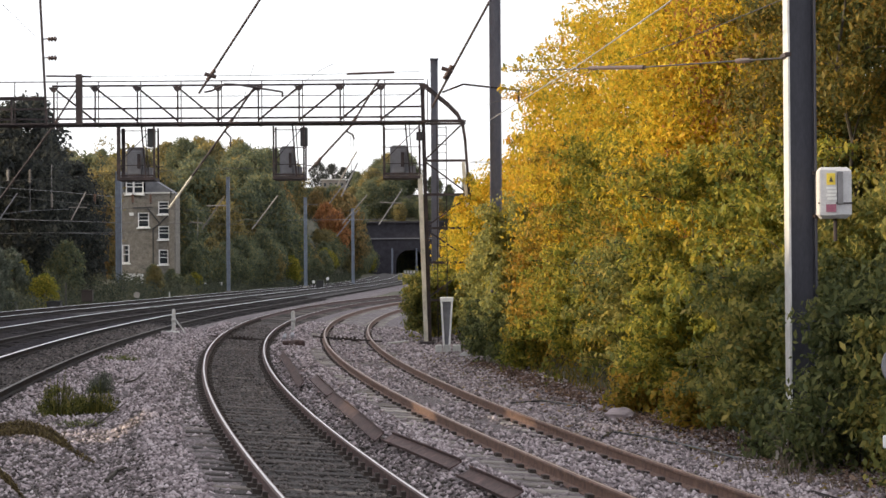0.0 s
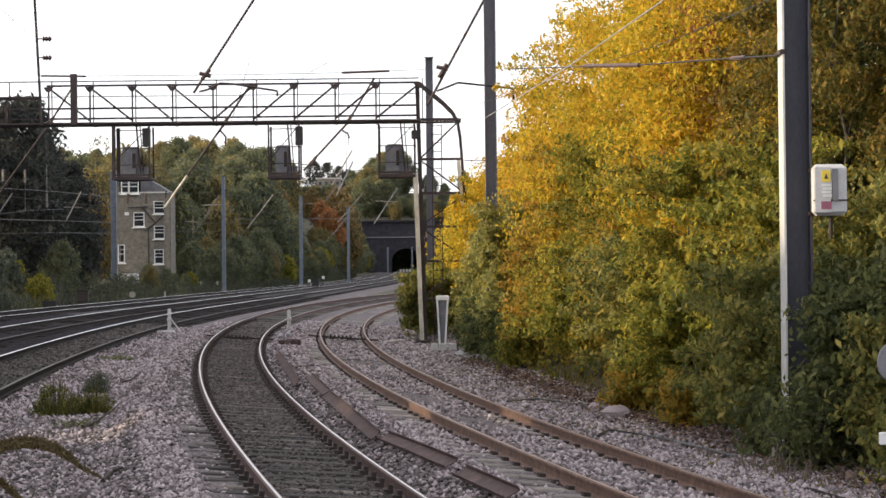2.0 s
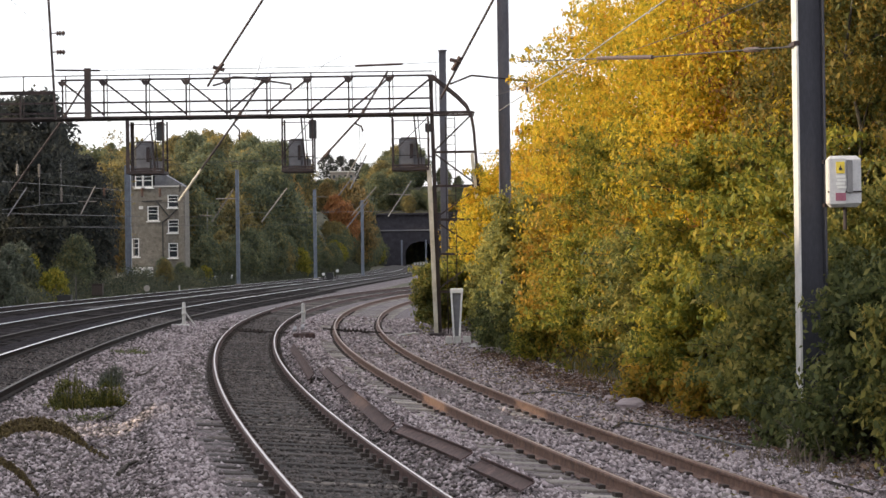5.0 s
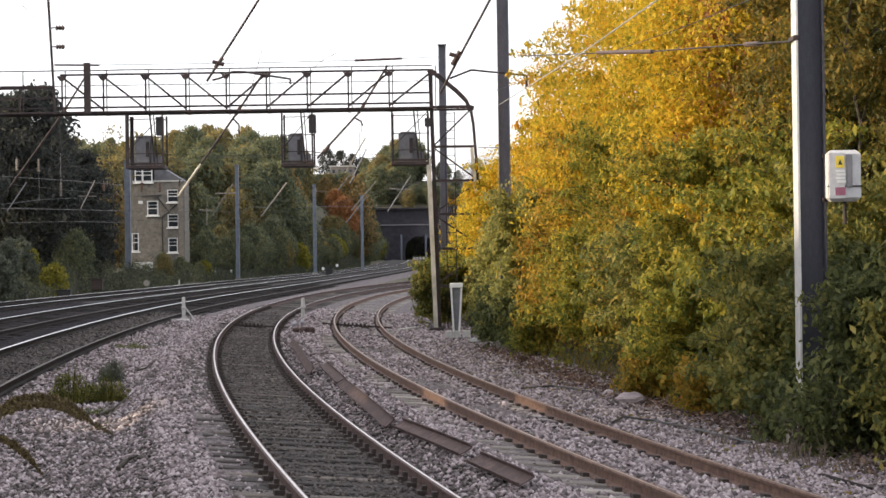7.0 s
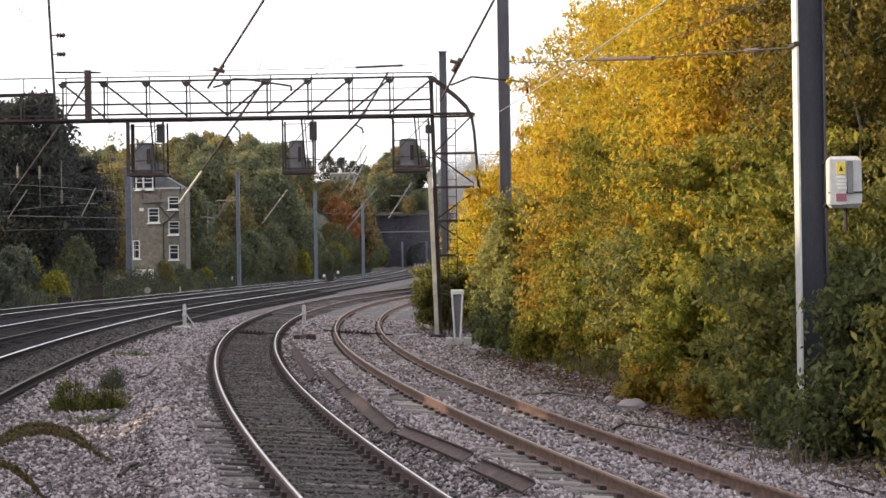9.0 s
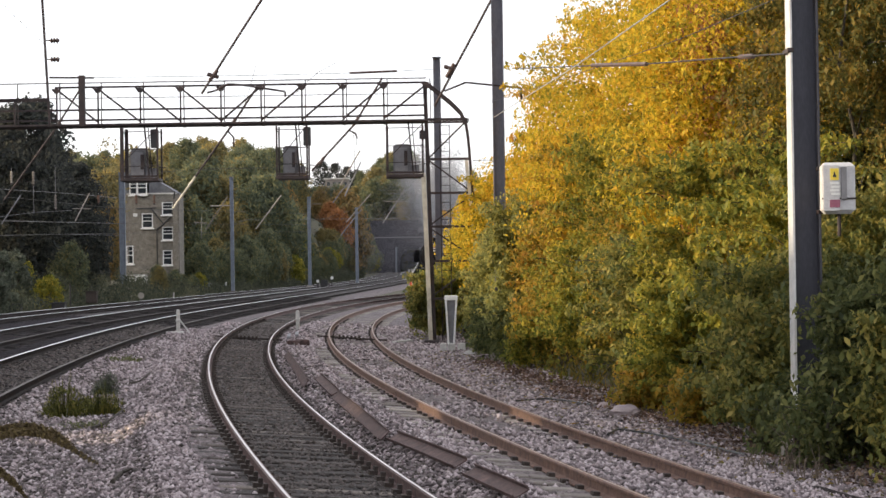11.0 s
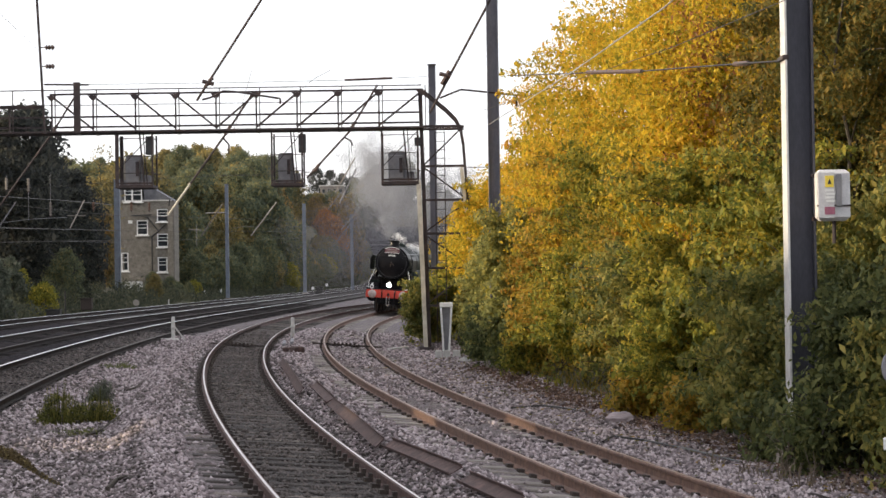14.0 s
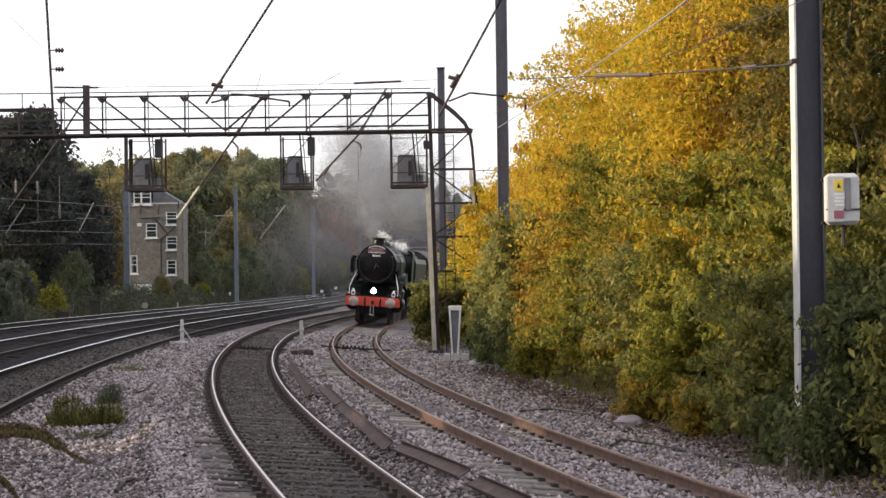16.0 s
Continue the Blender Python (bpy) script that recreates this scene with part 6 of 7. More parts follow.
# sideways, back, up from the chimney top; radius; flakes; flake size
PLUME = [
    (0.0, 0.25, 0.55, 0.42, 13000, 0.008, "smoke"), (-0.10, 0.9, 1.4, 0.62, 20000, 0.008, "smoke"), (-0.25, 2.0, 2.5, 0.85, 28000, 0.009, "smoke"), (-0.5, 3.8, 3.6, 1.15, 36000, 0.010, "smoke"),
    (-0.9, 6.5, 4.3, 1.5, 44000, 0.011, "smoke"), (-1.3, 10, 4.6, 1.9, 48000, 0.012, "smoke"), (-1.8, 15, 4.4, 2.3, 50000, 0.0135, "smoke"), (-2.6, 21, 3.8, 2.7, 52000, 0.015, "smoke"),
    (-3.6, 28, 2.8, 3.1, 60000, 0.0135, "darksmoke"), (-5.0, 36, 1.6, 3.6, 64000, 0.0145, "darksmoke"), (-7.0, 46, 0.5, 4.2, 68000, 0.015, "darksmoke"), (-3.0, 58, 2.0, 4.4, 68000, 0.0155, "darksmoke"), (-5.5, 16, 0.4, 3.2, 44000, 0.0125, "darksmoke"), (0.6, 11, 2.6, 1.8, 40000, 0.012, "smoke"), (1.2, 19, 3.4, 2.4, 48000, 0.0135, "smoke"), (0.8, 29, 1.8, 3.0, 52000, 0.0145, "darksmoke"),
]
PUFFS = [puff("smoke_puff", "drifting grey smoke from the locomotive chimney" if kind == "smoke" else "thin dark smoke haze trailing behind the train", r, n, size, M[kind], 700 + i, (1, 1, 0.9 if i > 4 else 1.1)) for i, (dx, back, up, r, n, size, kind) in enumerate(PLUME)]
STEAM = [(0.12, 0.6, 0.25, 0.17, 3200, 0.008), (0.28, 1.3, 0.10, 0.18, 2000, 0.008), (0.70, 3.6, -0.32, 0.24, 4200, 0.008), (0.85, 6.0, -0.4, 0.26, 4000, 0.009)]
WISPS = [puff("steam_wisp", "small wisp of white steam over the boiler", r, n, size, M["steam"], 800 + i, (1, 1.6, 1)) for i, (dx, back, up, r, n, size) in enumerate(STEAM)]


# ---- trackside things ----
def at_ground(x, y):
    return pose(x, y, gz(x, y))


def short_post(x, y, h, label, mat, base=False):
    t = thing("marker_post", label, "marker post", at_ground(x, y), "marker posts")
    part("post", Geo().lathe([(0.075, -0.1), (0.07, h - 0.05), (0.05, h), (0.01, h + 0.01)], (0, 0, 0), "Z", 10), mat, t, smooth=True)
    part("collar", Geo().box((0, 0, h * 0.55), (0.18, 0.18, 0.1), bev=0.02), mat, t)
    if base:
        part("base", Geo().box((-0.3, 0, 0.02), (1.0, 0.5, 0.16), bev=0.03), M["concrete"], t)
        part("stay", Geo().bar((0.05, 0, h * 0.6), (0.45, 0, 0.02), 0.05), mat, t)
    return t


short_post(-5.62, 74.8, 0.78, "short pale post between the curved tracks", M["concrete"])
short_post(-10.55, 78.2, 0.95, "pale post on a low concrete base between tracks", M["concrete"], True)


def white_marker():
    """The two leaning white boards on concrete blocks below the gantry tower."""
    t = thing("trackside_marker", "white-painted leaning marker boards on concrete blocks", "marker", at_ground(0.07, 60.5))
    part("board", Geo().bar((-0.05, 0, 0), (-0.13, 0, 1.66), 0.12, 0.06), M["white"], t)
    part("board", Geo().bar((0.09, 0, 0), (0.20, 0, 1.66), 0.11, 0.06), M["white"], t)
    part("back_panel", Geo().prism([(-0.03, 0.1), (0.08, 0.1), (0.17, 1.6), (-0.1, 1.6)], 0.035, 0.06), M["sigback"], t)
    part("cap_board", Geo().box((0.035, -0.04, 1.62), (0.40, 0.05, 0.15), bev=0.02), M["white"], t)
    for x, w in ((-0.22, 0.2), (0.03, 0.22), (0.33, 0.24)):
        part("block", Geo().box((x, 0.02, 0.08), (w, 0.3, 0.34), bev=0.03), M["concrete"], t)
    return t


white_marker()


def relay_box(x, y, w, h, label, mat, legs=True):
    t = thing("trackside_box", label, "trackside box", at_ground(x, y), "trackside boxes")
    part("body", Geo().box((0, 0, h / 2 + (0.2 if legs else 0)), (w, w * 0.7, h), bev=0.03), mat, t)
    part("lid", Geo().box((0, -0.02, h + (0.22 if legs else 0.02)), (w + 0.1, w * 0.7 + 0.1, 0.05)), mat, t)
    if legs:
        for s in (-1, 1):
            part("leg", Geo().bar((s * w * 0.4, 0, -0.1), (s * w * 0.3, 0, 0.25), 0.06), M["gantry"], t)
    return t


relay_box(-23.3, 130.9, 0.7, 0.75, "grey-brown equipment box on legs beside the siding", M["clip"])
relay_box(-24.5, 126, 0.85, 0.6, "low black equipment box beside the siding", M["black"], False)
relay_box(-26.1, 120, 1.0, 0.6, "black equipment box with a hose loop", M["black"], False)
t_ = thing("cable_trough", "pale concrete cable trough along the siding", "cable trough")
for k in range(26):
    y_ = 84 + k * 3.0
    x_ = float(TRACK_E.x(y_)) - 2.4
    a_ = math.degrees(math.atan(-(TRACK_E.x(y_ + 1) - TRACK_E.x(y_ - 1)) / 2))
    part("trough_lid", Geo().box((0, 0, 0.1), (0.42, 2.94, 0.24), bev=0.03), M["concrete"], t_, at=pose(x_, y_, gz(x_, y_), 0, 0, a_))


def thin_post(x, y, h, mat, label, head=None, name="signal_post"):
    t = thing(name, label, "post", at_ground(x, y), "small trackside posts")
    part("post", Geo().tube((0, 0, -0.1), (0, 0, h), 0.05), mat, t)
    if head == "disc":
        part("disc", Geo().lathe([(0.02, -0.06), (0.24, -0.05), (0.24, -0.02), (0.02, -0.01)], (0, 0, h), "Y", 18), M["sleeper"], t, "round faded disc")
    if head == "lamp":
        part("lamp_head", Geo().box((0, 0, h), (0.3, 0.25, 0.34), bev=0.06), M["white"], t, "white lamp housing")
    return t


thin_post(-23.6, 125, 1.5, M["black"], "thin dark post beside the siding")
thin_post(-23.3, 152, 0.65, M["black"], "low post with a round disc", "disc")
thin_post(-23.8, 200.6, 0.9, M["black"], "dark post with white lamp housing", "lamp")
thin_post(-23.2, 209, 0.95, M["black"], "dark post with white lamp housing", "lamp")
thin_post(-22.6, 165, 0.7, M["concrete"], "short pale post in the grass", None)
thin_post(-14.9, 230, 1.0, M["black"], "dark post with white lamp housing", "lamp")
thin_post(-13.4, 232, 1.0, M["black"], "dark post with white lamp housing", "lamp")
relay_box(-14.1, 229, 0.8, 0.9, "dark tapered ground signal box", M["black"], False)

# lengths of channel between the curved tracks
for xa, ya, xb, yb, tilt in ((-4.25, 52.5, -2.77, 38.9, 0.9), (-2.60, 39.9, -1.98, 34.9, 0.5), (-1.95, 34.4, -0.85, 26.4, 0.75), (-0.74, 26.2, 0.12, 22.0, 0.5), (0.21, 21.3, 0.68, 19.0, 0.5)):
    steel_channel(xa, ya, xb, yb, tilt)


def point_rodding(tr, s, label):
    """A dark rod across the gauge with a row of small iron blocks, as at a set of points."""
    p, a = tr.at(s)
    t = thing("point_rodding", label, "point rodding", pose(p.x, p.y, tr.cant / 2 - 0.12, 0, TILT_DEG, -math.degrees(a)), "point rodding")
    part("stretcher_rod", Geo().box((0, 0, 0.02), (2.3, 0.07, 0.05), bev=0.01), M["clip"], t)
    for k in range(6):
        part("iron_block", Geo().box((-0.42 + k * 0.13, -0.35, 0.06), (0.07, 0.16, 0.10), bev=0.015), M["clip"], t)
    part("backing_plate", Geo().box((-0.1, -0.3, -0.005), (0.95, 0.3, 0.03)), M["rustdark"], t)
    return t


TILT_DEG = math.degrees(math.atan(0.12 / 1.505))
point_rodding(TRACK_A, -27.6, "dark rod and iron blocks across the curved track")
point_rodding(TRACK_B, -22.0, "dark rod and iron blocks across the rusty track")


def scrap(name, label, cat, x, y, size, turn, mat, lift=0.0):
    t = thing(name, label, cat, pose(x, y, gz(x, y) + size[2] / 2 + lift, 0, 0, turn), "trackside scrap")
    part("piece", Geo().box((0, 0, 0), size, bev=min(size) * 0.2), mat, t)
    part("worn_end", Geo().box((0, size[1] / 2 + 0.012, -size[2] * 0.1), (size[0] * 0.8, 0.03, size[2] * 0.7), bev=min(size) * 0.1), mat, t)
    return t


scrap("timber_piece", "pale sawn timber lying beside the rusty track", "timber", -1.5, 66.0, (0.16, 1.7, 0.10), -18, M["concrete"])
scrap("timber_piece", "dark flat plank lying on the ballast edge", "timber", 4.22, 21.75, (0.10, 1.35, 0.05), 11, M["rustdark"])
scrap("iron_block", "rusty iron block lying between the tracks", "scrap iron", -4.25, 58.2, (0.30, 0.5, 0.20), 20, M["rustspare"])
scrap("iron_block", "small rusty iron block lying between the tracks", "scrap iron", -4.62, 60.0, (0.35, 0.35, 0.12), -10, M["rustspare"])
scrap("rail_offcut", "short grey rail offcut beside the marker post", "scrap iron", -5.45, 68.5, (0.12, 3.4, 0.13), 4, M["sigback"])
scrap("rail_offcut", "short grey rail offcut beside the marker post", "scrap iron", -5.05, 66.8, (0.12, 3.0, 0.12), 4, M["sigback"])


def trackside_sign():
    """The round-headed sign at the edge of the bushes."""
    t = thing("trackside_sign", "pale round sign with a small white plate on a post", "sign", at_ground(4.67, 20.3))
    z = 1.27 - gz(4.62, 20.3)
    part("post", Geo().tube((0, 0.03, -0.1), (0, 0.03, z + 0.1), 0.03), M["sigback"], t)
    part("disc", Geo().lathe([(0.02, -0.03), (0.20, -0.03), (0.21, 0.0), (0.02, 0.01)], (0, 0, z), "Y", 28), M["white"], t, "pale round sign face")
    part("disc_rim", Geo().lathe([(0.20, -0.035), (0.225, -0.035), (0.225, 0.015), (0.20, 0.015)], (0, 0, z), "Y", 28), M["sigback"], t)
    part("plate", Geo().box((-0.06, -0.02, z - 0.77), (0.32, 0.03, 0.13), bev=0.01), M["white"], t, "small white plate")
    return t


trackside_sign()


def cable(pts, label):
    g = Geo().line([(x, y, gz(x, y) + 0.045 + h) for x, y, h in pts], 0.016, 6)
    return tagged(new("ground_cable", g.mesh("ground_cable", M["black"], True)), label, "cable", "loose cables")


cable([(2.3, 29.08, 0), (2.51, 29.76, 0.03), (2.95, 29.52, 0.02), (3.36, 28.71, 0), (3.6, 27.43, 0.02), (3.9, 26.34, 0)], "loose black cable lying on the ballast shoulder")
cable([(1.23, 36.56, 0), (1.84, 37.43, 0.03), (2.23, 36.91, 0.02), (2.67, 35.81, 0)], "loose black cable curling at the bushes")


def boulder(x, y, sx, sy, sz, label, mat):
    rng = np.random.default_rng(int(abs(x) * 100))
    bm = bmesh.new()
    bmesh.ops.create_icosphere(bm, subdivisions=3, radius=1)
    for v in bm.verts:
        k = 1 + 0.25 * noise.noise(v.co * 1.7 + Vector((x, y, 0)))
        v.co = Vector((v.co.x * sx * k, v.co.y * sy * k, v.co.z * sz * k))
    me = bpy.data.meshes.new("rock")
    bm.to_mesh(me)
    bm.free()
    me.materials.append(mat)
    ob = new("rock", me)
    ob.matrix_basis = pose(x, y, gz(x, y) + sz * 0.5)
    return tagged(ob, label, "rock", "loose rocks")


boulder(2.98, 33.8, 0.27, 0.3, 0.14, "flat pale stone at the foot of the bushes", M["stone"])
boulder(2.75, 35.5, 0.14, 0.16, 0.09, "small grey stone at the foot of the bushes", M["stone"])
boulder(0.62, 57.5, 0.16, 0.14, 0.1, "pale stone beside the marker boards", M["concrete"])


def dead_branch(pts, r, label):
    g = Geo()
    for i, (a, b) in enumerate(zip(pts[:-1], pts[1:])):
        a, b = [(q[0], q[1], gz(q[0], q[1]) + 0.05 + q[2]) for q in (a, b)]
        g.tube(a, b, r * (1 - i / len(pts)), 6, r * (1 - (i + 1) / len(pts)))
    return tagged(new("dead_branch", g.mesh("dead_branch", M["bark"], True)), label, "branch", "fallen branches")


dead_branch([(-5.79, 32.43, 0), (-5.7, 33.27, 0.03), (-5.79, 34.96, 0.05), (-5.82, 36.67, 0.04)], 0.03, "dark fallen branch on the ballast by the weeds")
dead_branch([(-7.18, 44.87, 0), (-6.92, 44.83, 0.02), (-6.87, 46.21, 0.03)], 0.03, "dark fallen stick lying on the ballast")
dead_branch([(-4.06, 24.03, 0), (-4.01, 24.49, 0.02), (-3.85, 24.22, 0.02)], 0.035, "short dark stick lying on the ballast")
for k in range(9):
    x_, y_ = along(3.25 + 0.09 * (k % 4), 24.0 + k * 1.25)
    dead_branch([(x_, y_, 0), (x_ - 0.25 + 0.06 * k, y_ + 0.25, 0.06), (x_ - 0.1 + 0.1 * (k % 3), y_ + 0.6, 0.14)], 0.014, "thin dead stem at the edge of the bushes")


def weed_clump(x, y, r, h, n, leaf, label, seed):
    rng, pr = np.random.default_rng(seed), random.Random(seed)
    t = thing("weed_clump", label, "weeds", at_ground(x, y), "weeds in the ballast")
    g = Geo()
    for i in range(130):
        a, d = pr.uniform(0, 6.28), pr.uniform(0.1, 1) ** 0.7 * r
        g.tube((d * 0.7 * math.cos(a), d * 0.7 * math.sin(a), -0.03), (d * 1.1 * math.cos(a), d * 1.1 * math.sin(a), h * pr.uniform(0.6, 1.35) * (1.35 - 0.95 * d / r)), 0.007, 4, 0.002)
    part("stalk", g, leaf, t, kind="stuff")
    k = 40
    a, d = rng.uniform(0, 6.28, k), r * np.sqrt(rng.random(k))
    c = np.stack([d * np.cos(a), d * np.sin(a), h * rng.uniform(0.1, 1.0, k) * (1.3 - 0.9 * d / r)], 1)
    part("foliage", leaf_mesh("foliage", c, rng.uniform(0.05, 0.15, k), n, 0.028, leaf, rng, slim=0.25), None, t)
    return t


weed_clump(-6.80, 35.32, 0.40, 0.60, 2600, LEAF["weed"], "dark green weed clump growing in the ballast", 31)
weed_clump(-6.25, 35.9, 0.36, 0.46, 1900, LEAF["weed"], "dark green weed clump growing in the ballast", 32)
weed_clump(-7.12, 41.55, 0.26, 0.42, 1300, LEAF["birch"], "pale grey-green weed in seed", 33)
weed_clump(-9.1, 56.0, 0.5, 0.12, 700, LEAF["green"], "low green weeds in the ballast", 34)
weed_clump(-6.04, 33.05, 0.45, 0.06, 600, LEAF["green"], "low green moss-like weeds in the ballast", 35)



def dry_stems(x, y, r, h, seed):
    pr = random.Random(seed)
    t = thing("dry_stems", "pale brown dead stems at the foot of the shrubs", "dead plant", at_ground(x, y), "dead plants by the mast")
    for i in range(16):
        a, d, k = pr.uniform(0, 6.28), pr.uniform(0, 1) * r, h * pr.uniform(0.35, 1.0)
        p = Vector((d * math.cos(a), d * math.sin(a), -0.05))
        q = p + Vector((pr.uniform(-0.16, 0.16) * k, pr.uniform(-0.1, 0.1) * k, 0.6 * k))
        e = q + Vector((pr.uniform(-0.3, 0.3) * k, pr.uniform(-0.15, 0.15) * k, pr.uniform(0.1, 0.45) * k))
        part("stem", Geo().tube(p, q, 0.008, 5, 0.006).tube(q, e, 0.006, 5, 0.002), M["dry"], t)
    return t


M["dry"] = material("dead_stem", [(0.3, (0.10, 0.075, 0.055)), (0.7, (0.22, 0.175, 0.13))], 5, 0.95, bump=0.2)
for x_, y_, r_, h_ in ((4.05, 24.2, 0.25, 0.4), (4.35, 23.6, 0.25, 0.5), (3.8, 24.9, 0.25, 0.35), (4.55, 22.9, 0.2, 0.4), (3.5, 26.2, 0.2, 0.3), (4.25, 24.8, 0.06, 0.9)):
    dry_stems(x_, y_, r_, h_, int(x_ * 100))

# bank grass at the foot of the shrubs
rng_ = np.random.default_rng(77)
n_ = 1500
yy_ = rng_.uniform(19, 60, n_)
lat_ = 3.6 + np.abs(rng_.normal(0, 0.6, n_))
aa_ = np.arcsin((yy_ - TRACK_B.cy) / (TRACK_B.r - lat_))
xx_ = TRACK_B.cx - (TRACK_B.r - lat_) * np.cos(aa_)
zz_ = ground_z(xx_, yy_)
b_ = np.stack([xx_, yy_, zz_], 1)
tip_ = b_ + np.stack([rng_.normal(0, 0.12, n_), rng_.normal(0, 0.12, n_), rng_.uniform(0.1, 0.42, n_)], 1)
side_ = np.stack([rng_.normal(0, 0.012, n_), rng_.normal(0, 0.012, n_), np.zeros(n_)], 1)
v_ = np.stack([b_ - side_, b_ + side_, tip_], 1).reshape(-1, 3)
tagged(new("bank_grass", big_mesh("bank_grass", v_, np.arange(n_ * 3).reshape(-1, 3), LEAF["olive"])), "dry grass and stems at the foot of the shrubs", "grass", kind="stuff")

# fallen leaves and small litter on the ballast beside the wood
n_ = 1300
yy_ = 18 + 42 * rng_.random(n_)
lat_ = 3.4 - np.abs(rng_.normal(0, 1.1, n_))
aa_ = np.arcsin((yy_ - TRACK_B.cy) / (TRACK_B.r - lat_))
xx_ = TRACK_B.cx - (TRACK_B.r - lat_) * np.cos(aa_)
c_ = np.stack([xx_, yy_, ground_z(xx_, yy_) + 0.05], 1)
u_ = rng_.normal(0, 0.035, (n_, 3, 3)) * np.array((1, 1, 0.3))
tagged(new("fallen_leaves", big_mesh("fallen_leaves", (c_[:, None] + u_).reshape(-1, 3), np.arange(n_ * 3).reshape(-1, 3), LEAF["olive"])), "scattered fallen autumn leaves on the ballast", "leaves", kind="stuff")

# brown leaf litter heaped along the foot of the shrubs
n_ = 5200
yy_ = 20 + 34 * rng_.random(n_)
lat_ = 3.25 + rng_.normal(0, 0.3, n_)
aa_ = np.arcsin((yy_ - TRACK_B.cy) / (TRACK_B.r - lat_))
xx_ = TRACK_B.cx - (TRACK_B.r - lat_) * np.cos(aa_)
c_ = np.stack([xx_, yy_, ground_z(xx_, yy_) + 0.04 + 0.05 * rng_.random(n_)], 1)
u_ = rng_.normal(0, 0.036, (n_, 3, 3)) * np.array((1, 1, 0.5))
M["litter"] = material("brown_leaf_litter", [(0.2, (0.06, 0.038, 0.03)), (0.5, (0.14, 0.088, 0.068)), (0.8, (0.27, 0.18, 0.13))], 1.5, 0.9, bump=0.0, per="island", spec=0.2)
tagged(new("leaf_litter", big_mesh("leaf_litter", (c_[:, None] + u_).reshape(-1, 3), np.arange(n_ * 3).reshape(-1, 3), M["litter"])), "brown leaf litter along the foot of the shrubs", "leaves", kind="stuff")


# ---- platform on which the camera stands ----
t_ = thing("platform", "grey paved station platform with white edge", "platform", kind="structure")
part("slab", Geo().box((-2.32, -17.0, 0.25), (5.55, 44, 1.2), bev=0.03), M["concrete"], t_)
part("edge_line", Geo().box((0.30, -17.0, 0.854), (0.12, 44, 0.006)), M["white"], t_)
part("ramp", Geo().prism([(5.0, -0.35), (5.0, 0.85), (11.5, -0.3), (11.5, -0.35)], -5.1, 0.45, "X"), M["concrete"], t_)


# ---- seeded weed stems close to the camera, which sway ----
def arching_weed(root, path, label, seed, thick):
    """A tall weed whose brown seed head arches over; it is rooted beside the ramp."""
    rng = np.random.default_rng(seed)
    x, y, z0 = root
    t = thing("arching_weed", label, "weed", pose(x, y, z0), "weeds by the platform ramp")
    o = Vector(root)
    pts = [Vector(p) - o for p in path]
    stem = [Vector((0, 0, 0)), pts[0] * 0.4 + Vector((-0.02, 0, 0)), pts[0]]
    fine = []
    for k in range(len(pts) - 1):
        p0, p1, p2, p3 = pts[max(k - 1, 0)], pts[k], pts[k + 1], pts[min(k + 2, len(pts) - 1)]
        for j in range(6):
            u = j / 6
            fine.append(0.5 * (2 * p1 + (p2 - p0) * u + (2 * p0 - 5 * p1 + 4 * p2 - p3) * u * u + (3 * p1 - p0 - 3 * p2 + p3) * u ** 3))
    part("stem", Geo().line(stem + fine, 0.004, 6), M["bark"], t)
    c = np.array([tuple(p) for p in fine])
    w = thick * np.interp(np.linspace(0, 1, len(c)), (0, 0.35, 0.75, 1), (0.7, 1.0, 0.75, 0.25)) * rng.uniform(0.75, 1.2, len(c))
    part("seed_head", leaf_mesh("seed_head", c, w, 5200, 0.0045, LEAF["seed"], rng, shell=0.1), None, t, "drooping brown seed head")
    return t, root


LEAF["seed"] = leaves("brown_seed_heads", [(0.25, (0.05, 0.035, 0.022)), (0.5, (0.10, 0.07, 0.04)), (0.8, (0.17, 0.13, 0.06))], 2.0, 0.2)
WEEDS = [
    arching_weed((-1.9, 6.2, 0.45), [(-1.59, 6.2, 1.65), (-1.48, 6.2, 1.75), (-1.38, 6.2, 1.81), (-1.29, 6.2, 1.82), (-1.21, 6.2, 1.79), (-1.15, 6.2, 1.74), (-1.08, 6.2, 1.70)], "tall brown weed with an arching seed head", 91, 0.016),
    arching_weed((-1.7, 6.1, 0.45), [(-1.46, 6.1, 1.75), (-1.36, 6.1, 1.80), (-1.27, 6.1, 1.81), (-1.20, 6.1, 1.79), (-1.16, 6.1, 1.76)], "tall brown weed with a drooping seed head", 92, 0.014),
    arching_weed((-1.75, 6.0, 0.45), [(-1.45, 6, 1.67), (-1.39, 6, 1.72), (-1.33, 6, 1.69), (-1.29, 6, 1.65), (-1.26, 6, 1.61)], "tall brown weed with a drooping seed head", 93, 0.011),
]


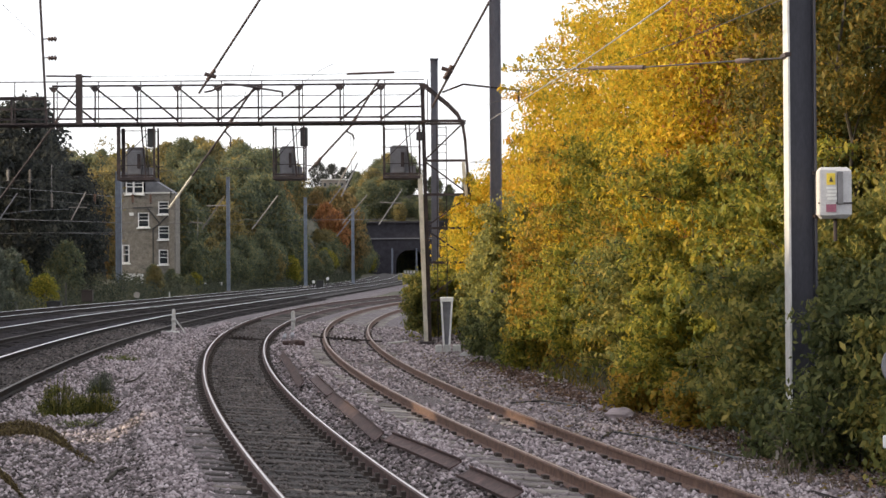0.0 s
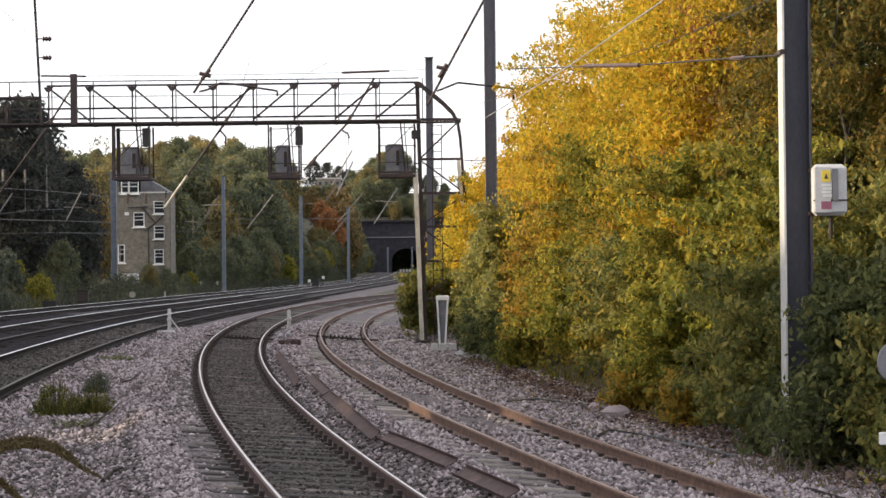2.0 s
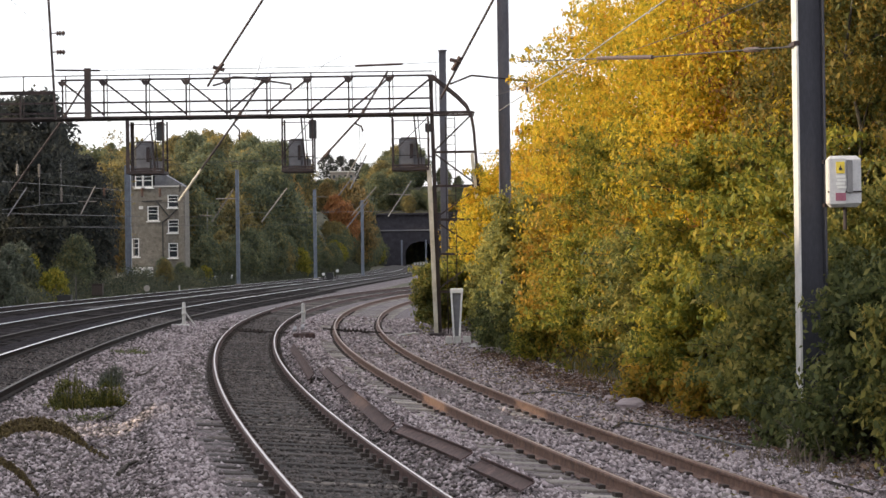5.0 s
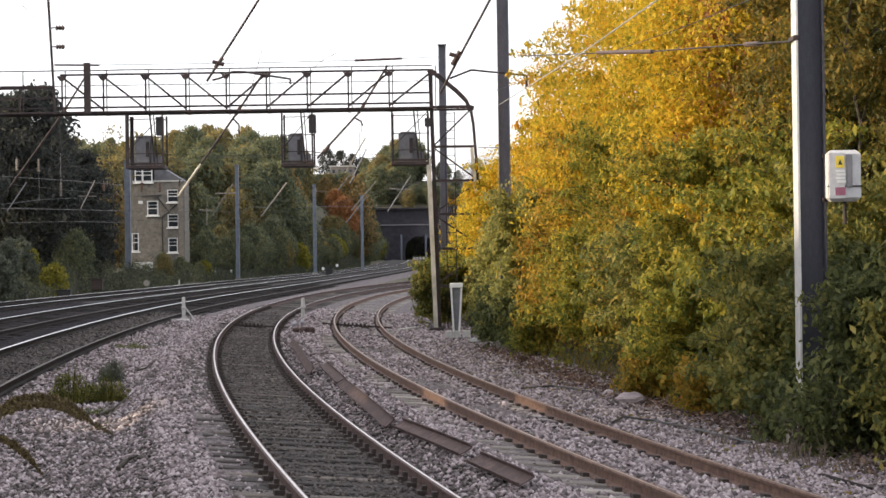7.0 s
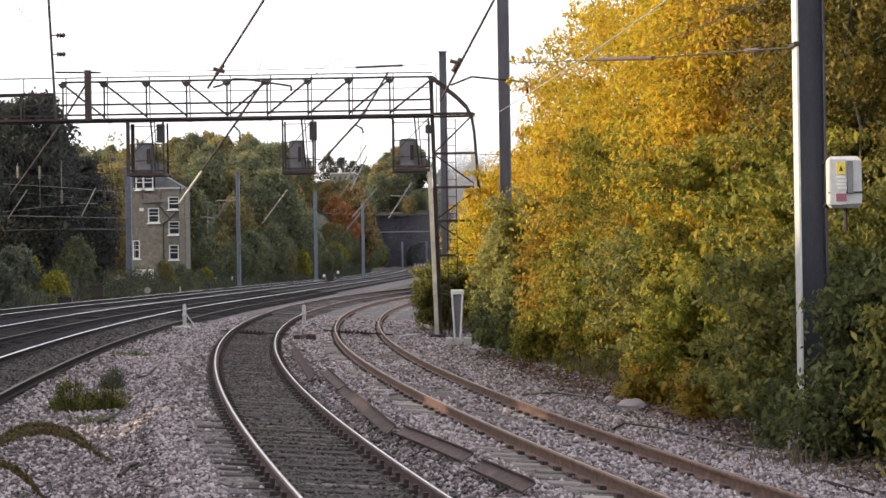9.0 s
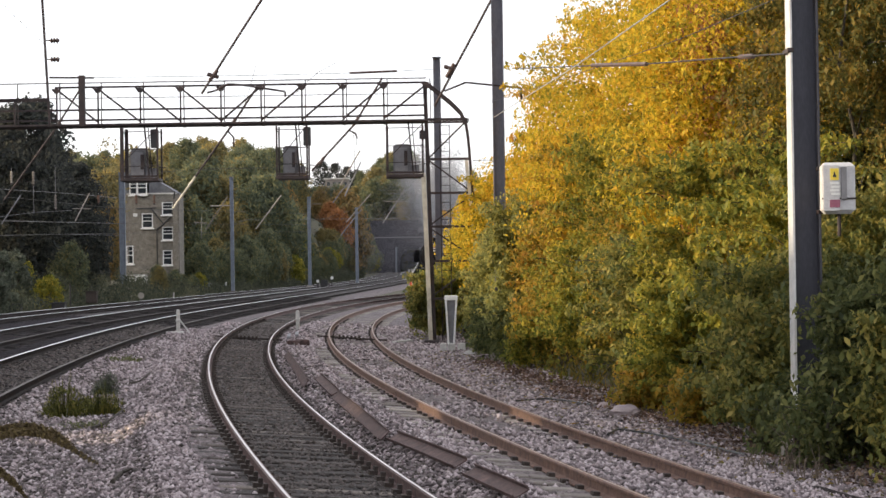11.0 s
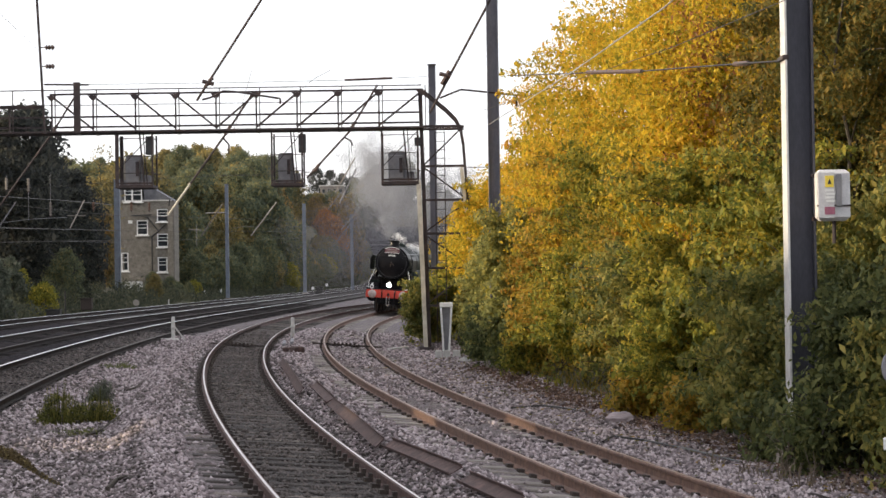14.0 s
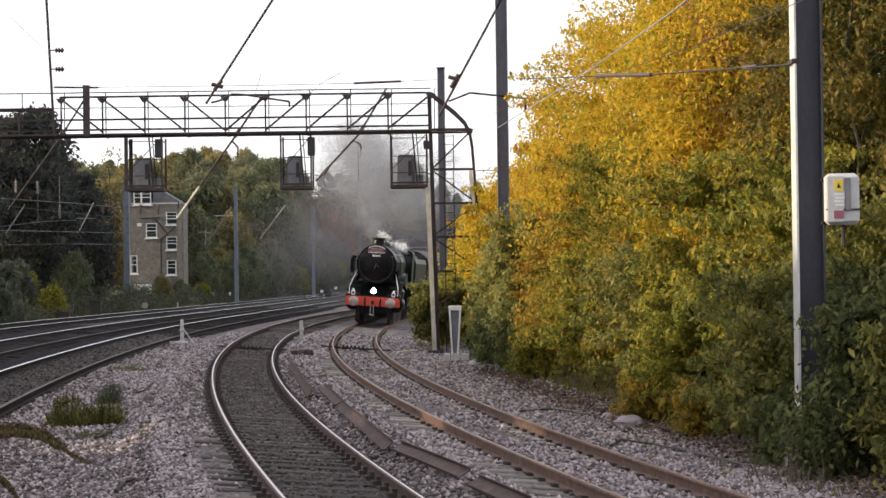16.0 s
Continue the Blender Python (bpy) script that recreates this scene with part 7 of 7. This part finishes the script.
def sway_weeds():
    # how far the stems are blown, in metres east and up, with the gusts
    gusts = [(0, 0.0, -0.0), (1, 0.062, -0.043), (2, 0.028, -0.046), (3, -0.015, 0.069), (3.5, -0.12, -0.039), (4.2, 0.02, -0.067), (5.2, 0.005, 0.0), (6.3, 0.027, -0.032), (7, 0.02, 0.052), (8, -0.01, -0.003), (9, 0.023, -0.014), (10.2, 0.005, 0.0), (11.5, -0.008, -0.002), (12.5, -0.041, 0.058), (13.5, -0.17, -0.05), (14.5, -0.018, -0.052), (15.2, -0.016, -0.052), (16, -0.037, 0.025)]
    for k, (w, (x, y, z)) in enumerate(WEEDS):
        walk(w, [(t, pose(x + dx * (1 - 0.1 * k), y, z + dz * (1 - 0.1 * k), 0, dx * 8, 0)) for t, dx, dz in gusts])


# ---- what moves ----
def train_at(t):
    """How far the front buffer beam is along the track: slow at first, then gathering speed."""
    u = t - 14.0
    if u >= -2:
        return 23.06 - 7.868 * u - 0.414 * u * u
    return 23.06 + 15.736 - 1.656 + 6.212 * (-2 - u)


TILT = math.degrees(math.atan(TRACK_B.cant / 1.505))


def on_track(s, a, b, turned=True):
    """The pose of a vehicle whose front is at s and which rides on bogies a and b behind it."""
    p, _ = TRACK_B.at(s + a)
    q, _ = TRACK_B.at(s + b)
    d = (q - p).normalized()
    o = p - d * a
    return pose(o.x, o.y, TRACK_B.cant / 2, 0, TILT, -math.degrees(math.atan2(d.x, d.y)))


def motions():
    times = [i * 0.25 for i in range(65)]
    for thing_, back, a, b in ((LOCO, 0.0, 2.7, 9.5), (TENDER, 12.3, 1.5, 6.5), (COACH_1, 21.3, 2.9, 16.7), (COACH_2, 41.7, 2.9, 16.7)):
        walk(thing_, [(t, on_track(train_at(t) + back, a, b)) for t in times])
    quick = [i / 15 for i in range(241)]
    start = train_at(0)
    for w, x, y, r in DRIVERS:
        walk(w, [(t, pose(x, y, r, math.degrees((start - train_at(t)) / r))) for t in quick])
    for w, x, y, r in SMALL[:6]:
        walk(w, [(t, pose(x, y, r, math.degrees((start - train_at(t)) / r))) for t in quick])
    half = [i * 0.5 for i in range(33)]
    for k, (dx, back, up, *_) in enumerate(PLUME):
        rows = []
        for t in half:
            p, a = TRACK_B.at(train_at(t) + 2.05 + back)
            sway = min(back, 8) * 0.05
            rows.append((t, pose(p.x + dx + sway * math.sin(0.9 * t + k), p.y, 4.2 + up + sway * 0.7 * math.sin(0.7 * t + 2 * k), 9 * math.sin(0.5 * t + k), 9 * math.cos(0.4 * t), 14 * math.sin(0.3 * t + k))))
        walk(PUFFS[k], rows)
    for k, (dx, back, up, *_) in enumerate(STEAM):
        rows = []
        for t in half:
            m = on_track(train_at(t), 2.7, 9.5)
            c = m @ Vector((dx + 0.05 * math.sin(3 * t + k), 2.05 + back, 4.1 + up + 0.06 * math.sin(2.3 * t + k)))
            rows.append((t, pose(c.x, c.y, c.z, 0, 0, 20 * math.sin(1.1 * t + k))))
        walk(WISPS[k], rows)
    sway_weeds()


motions()
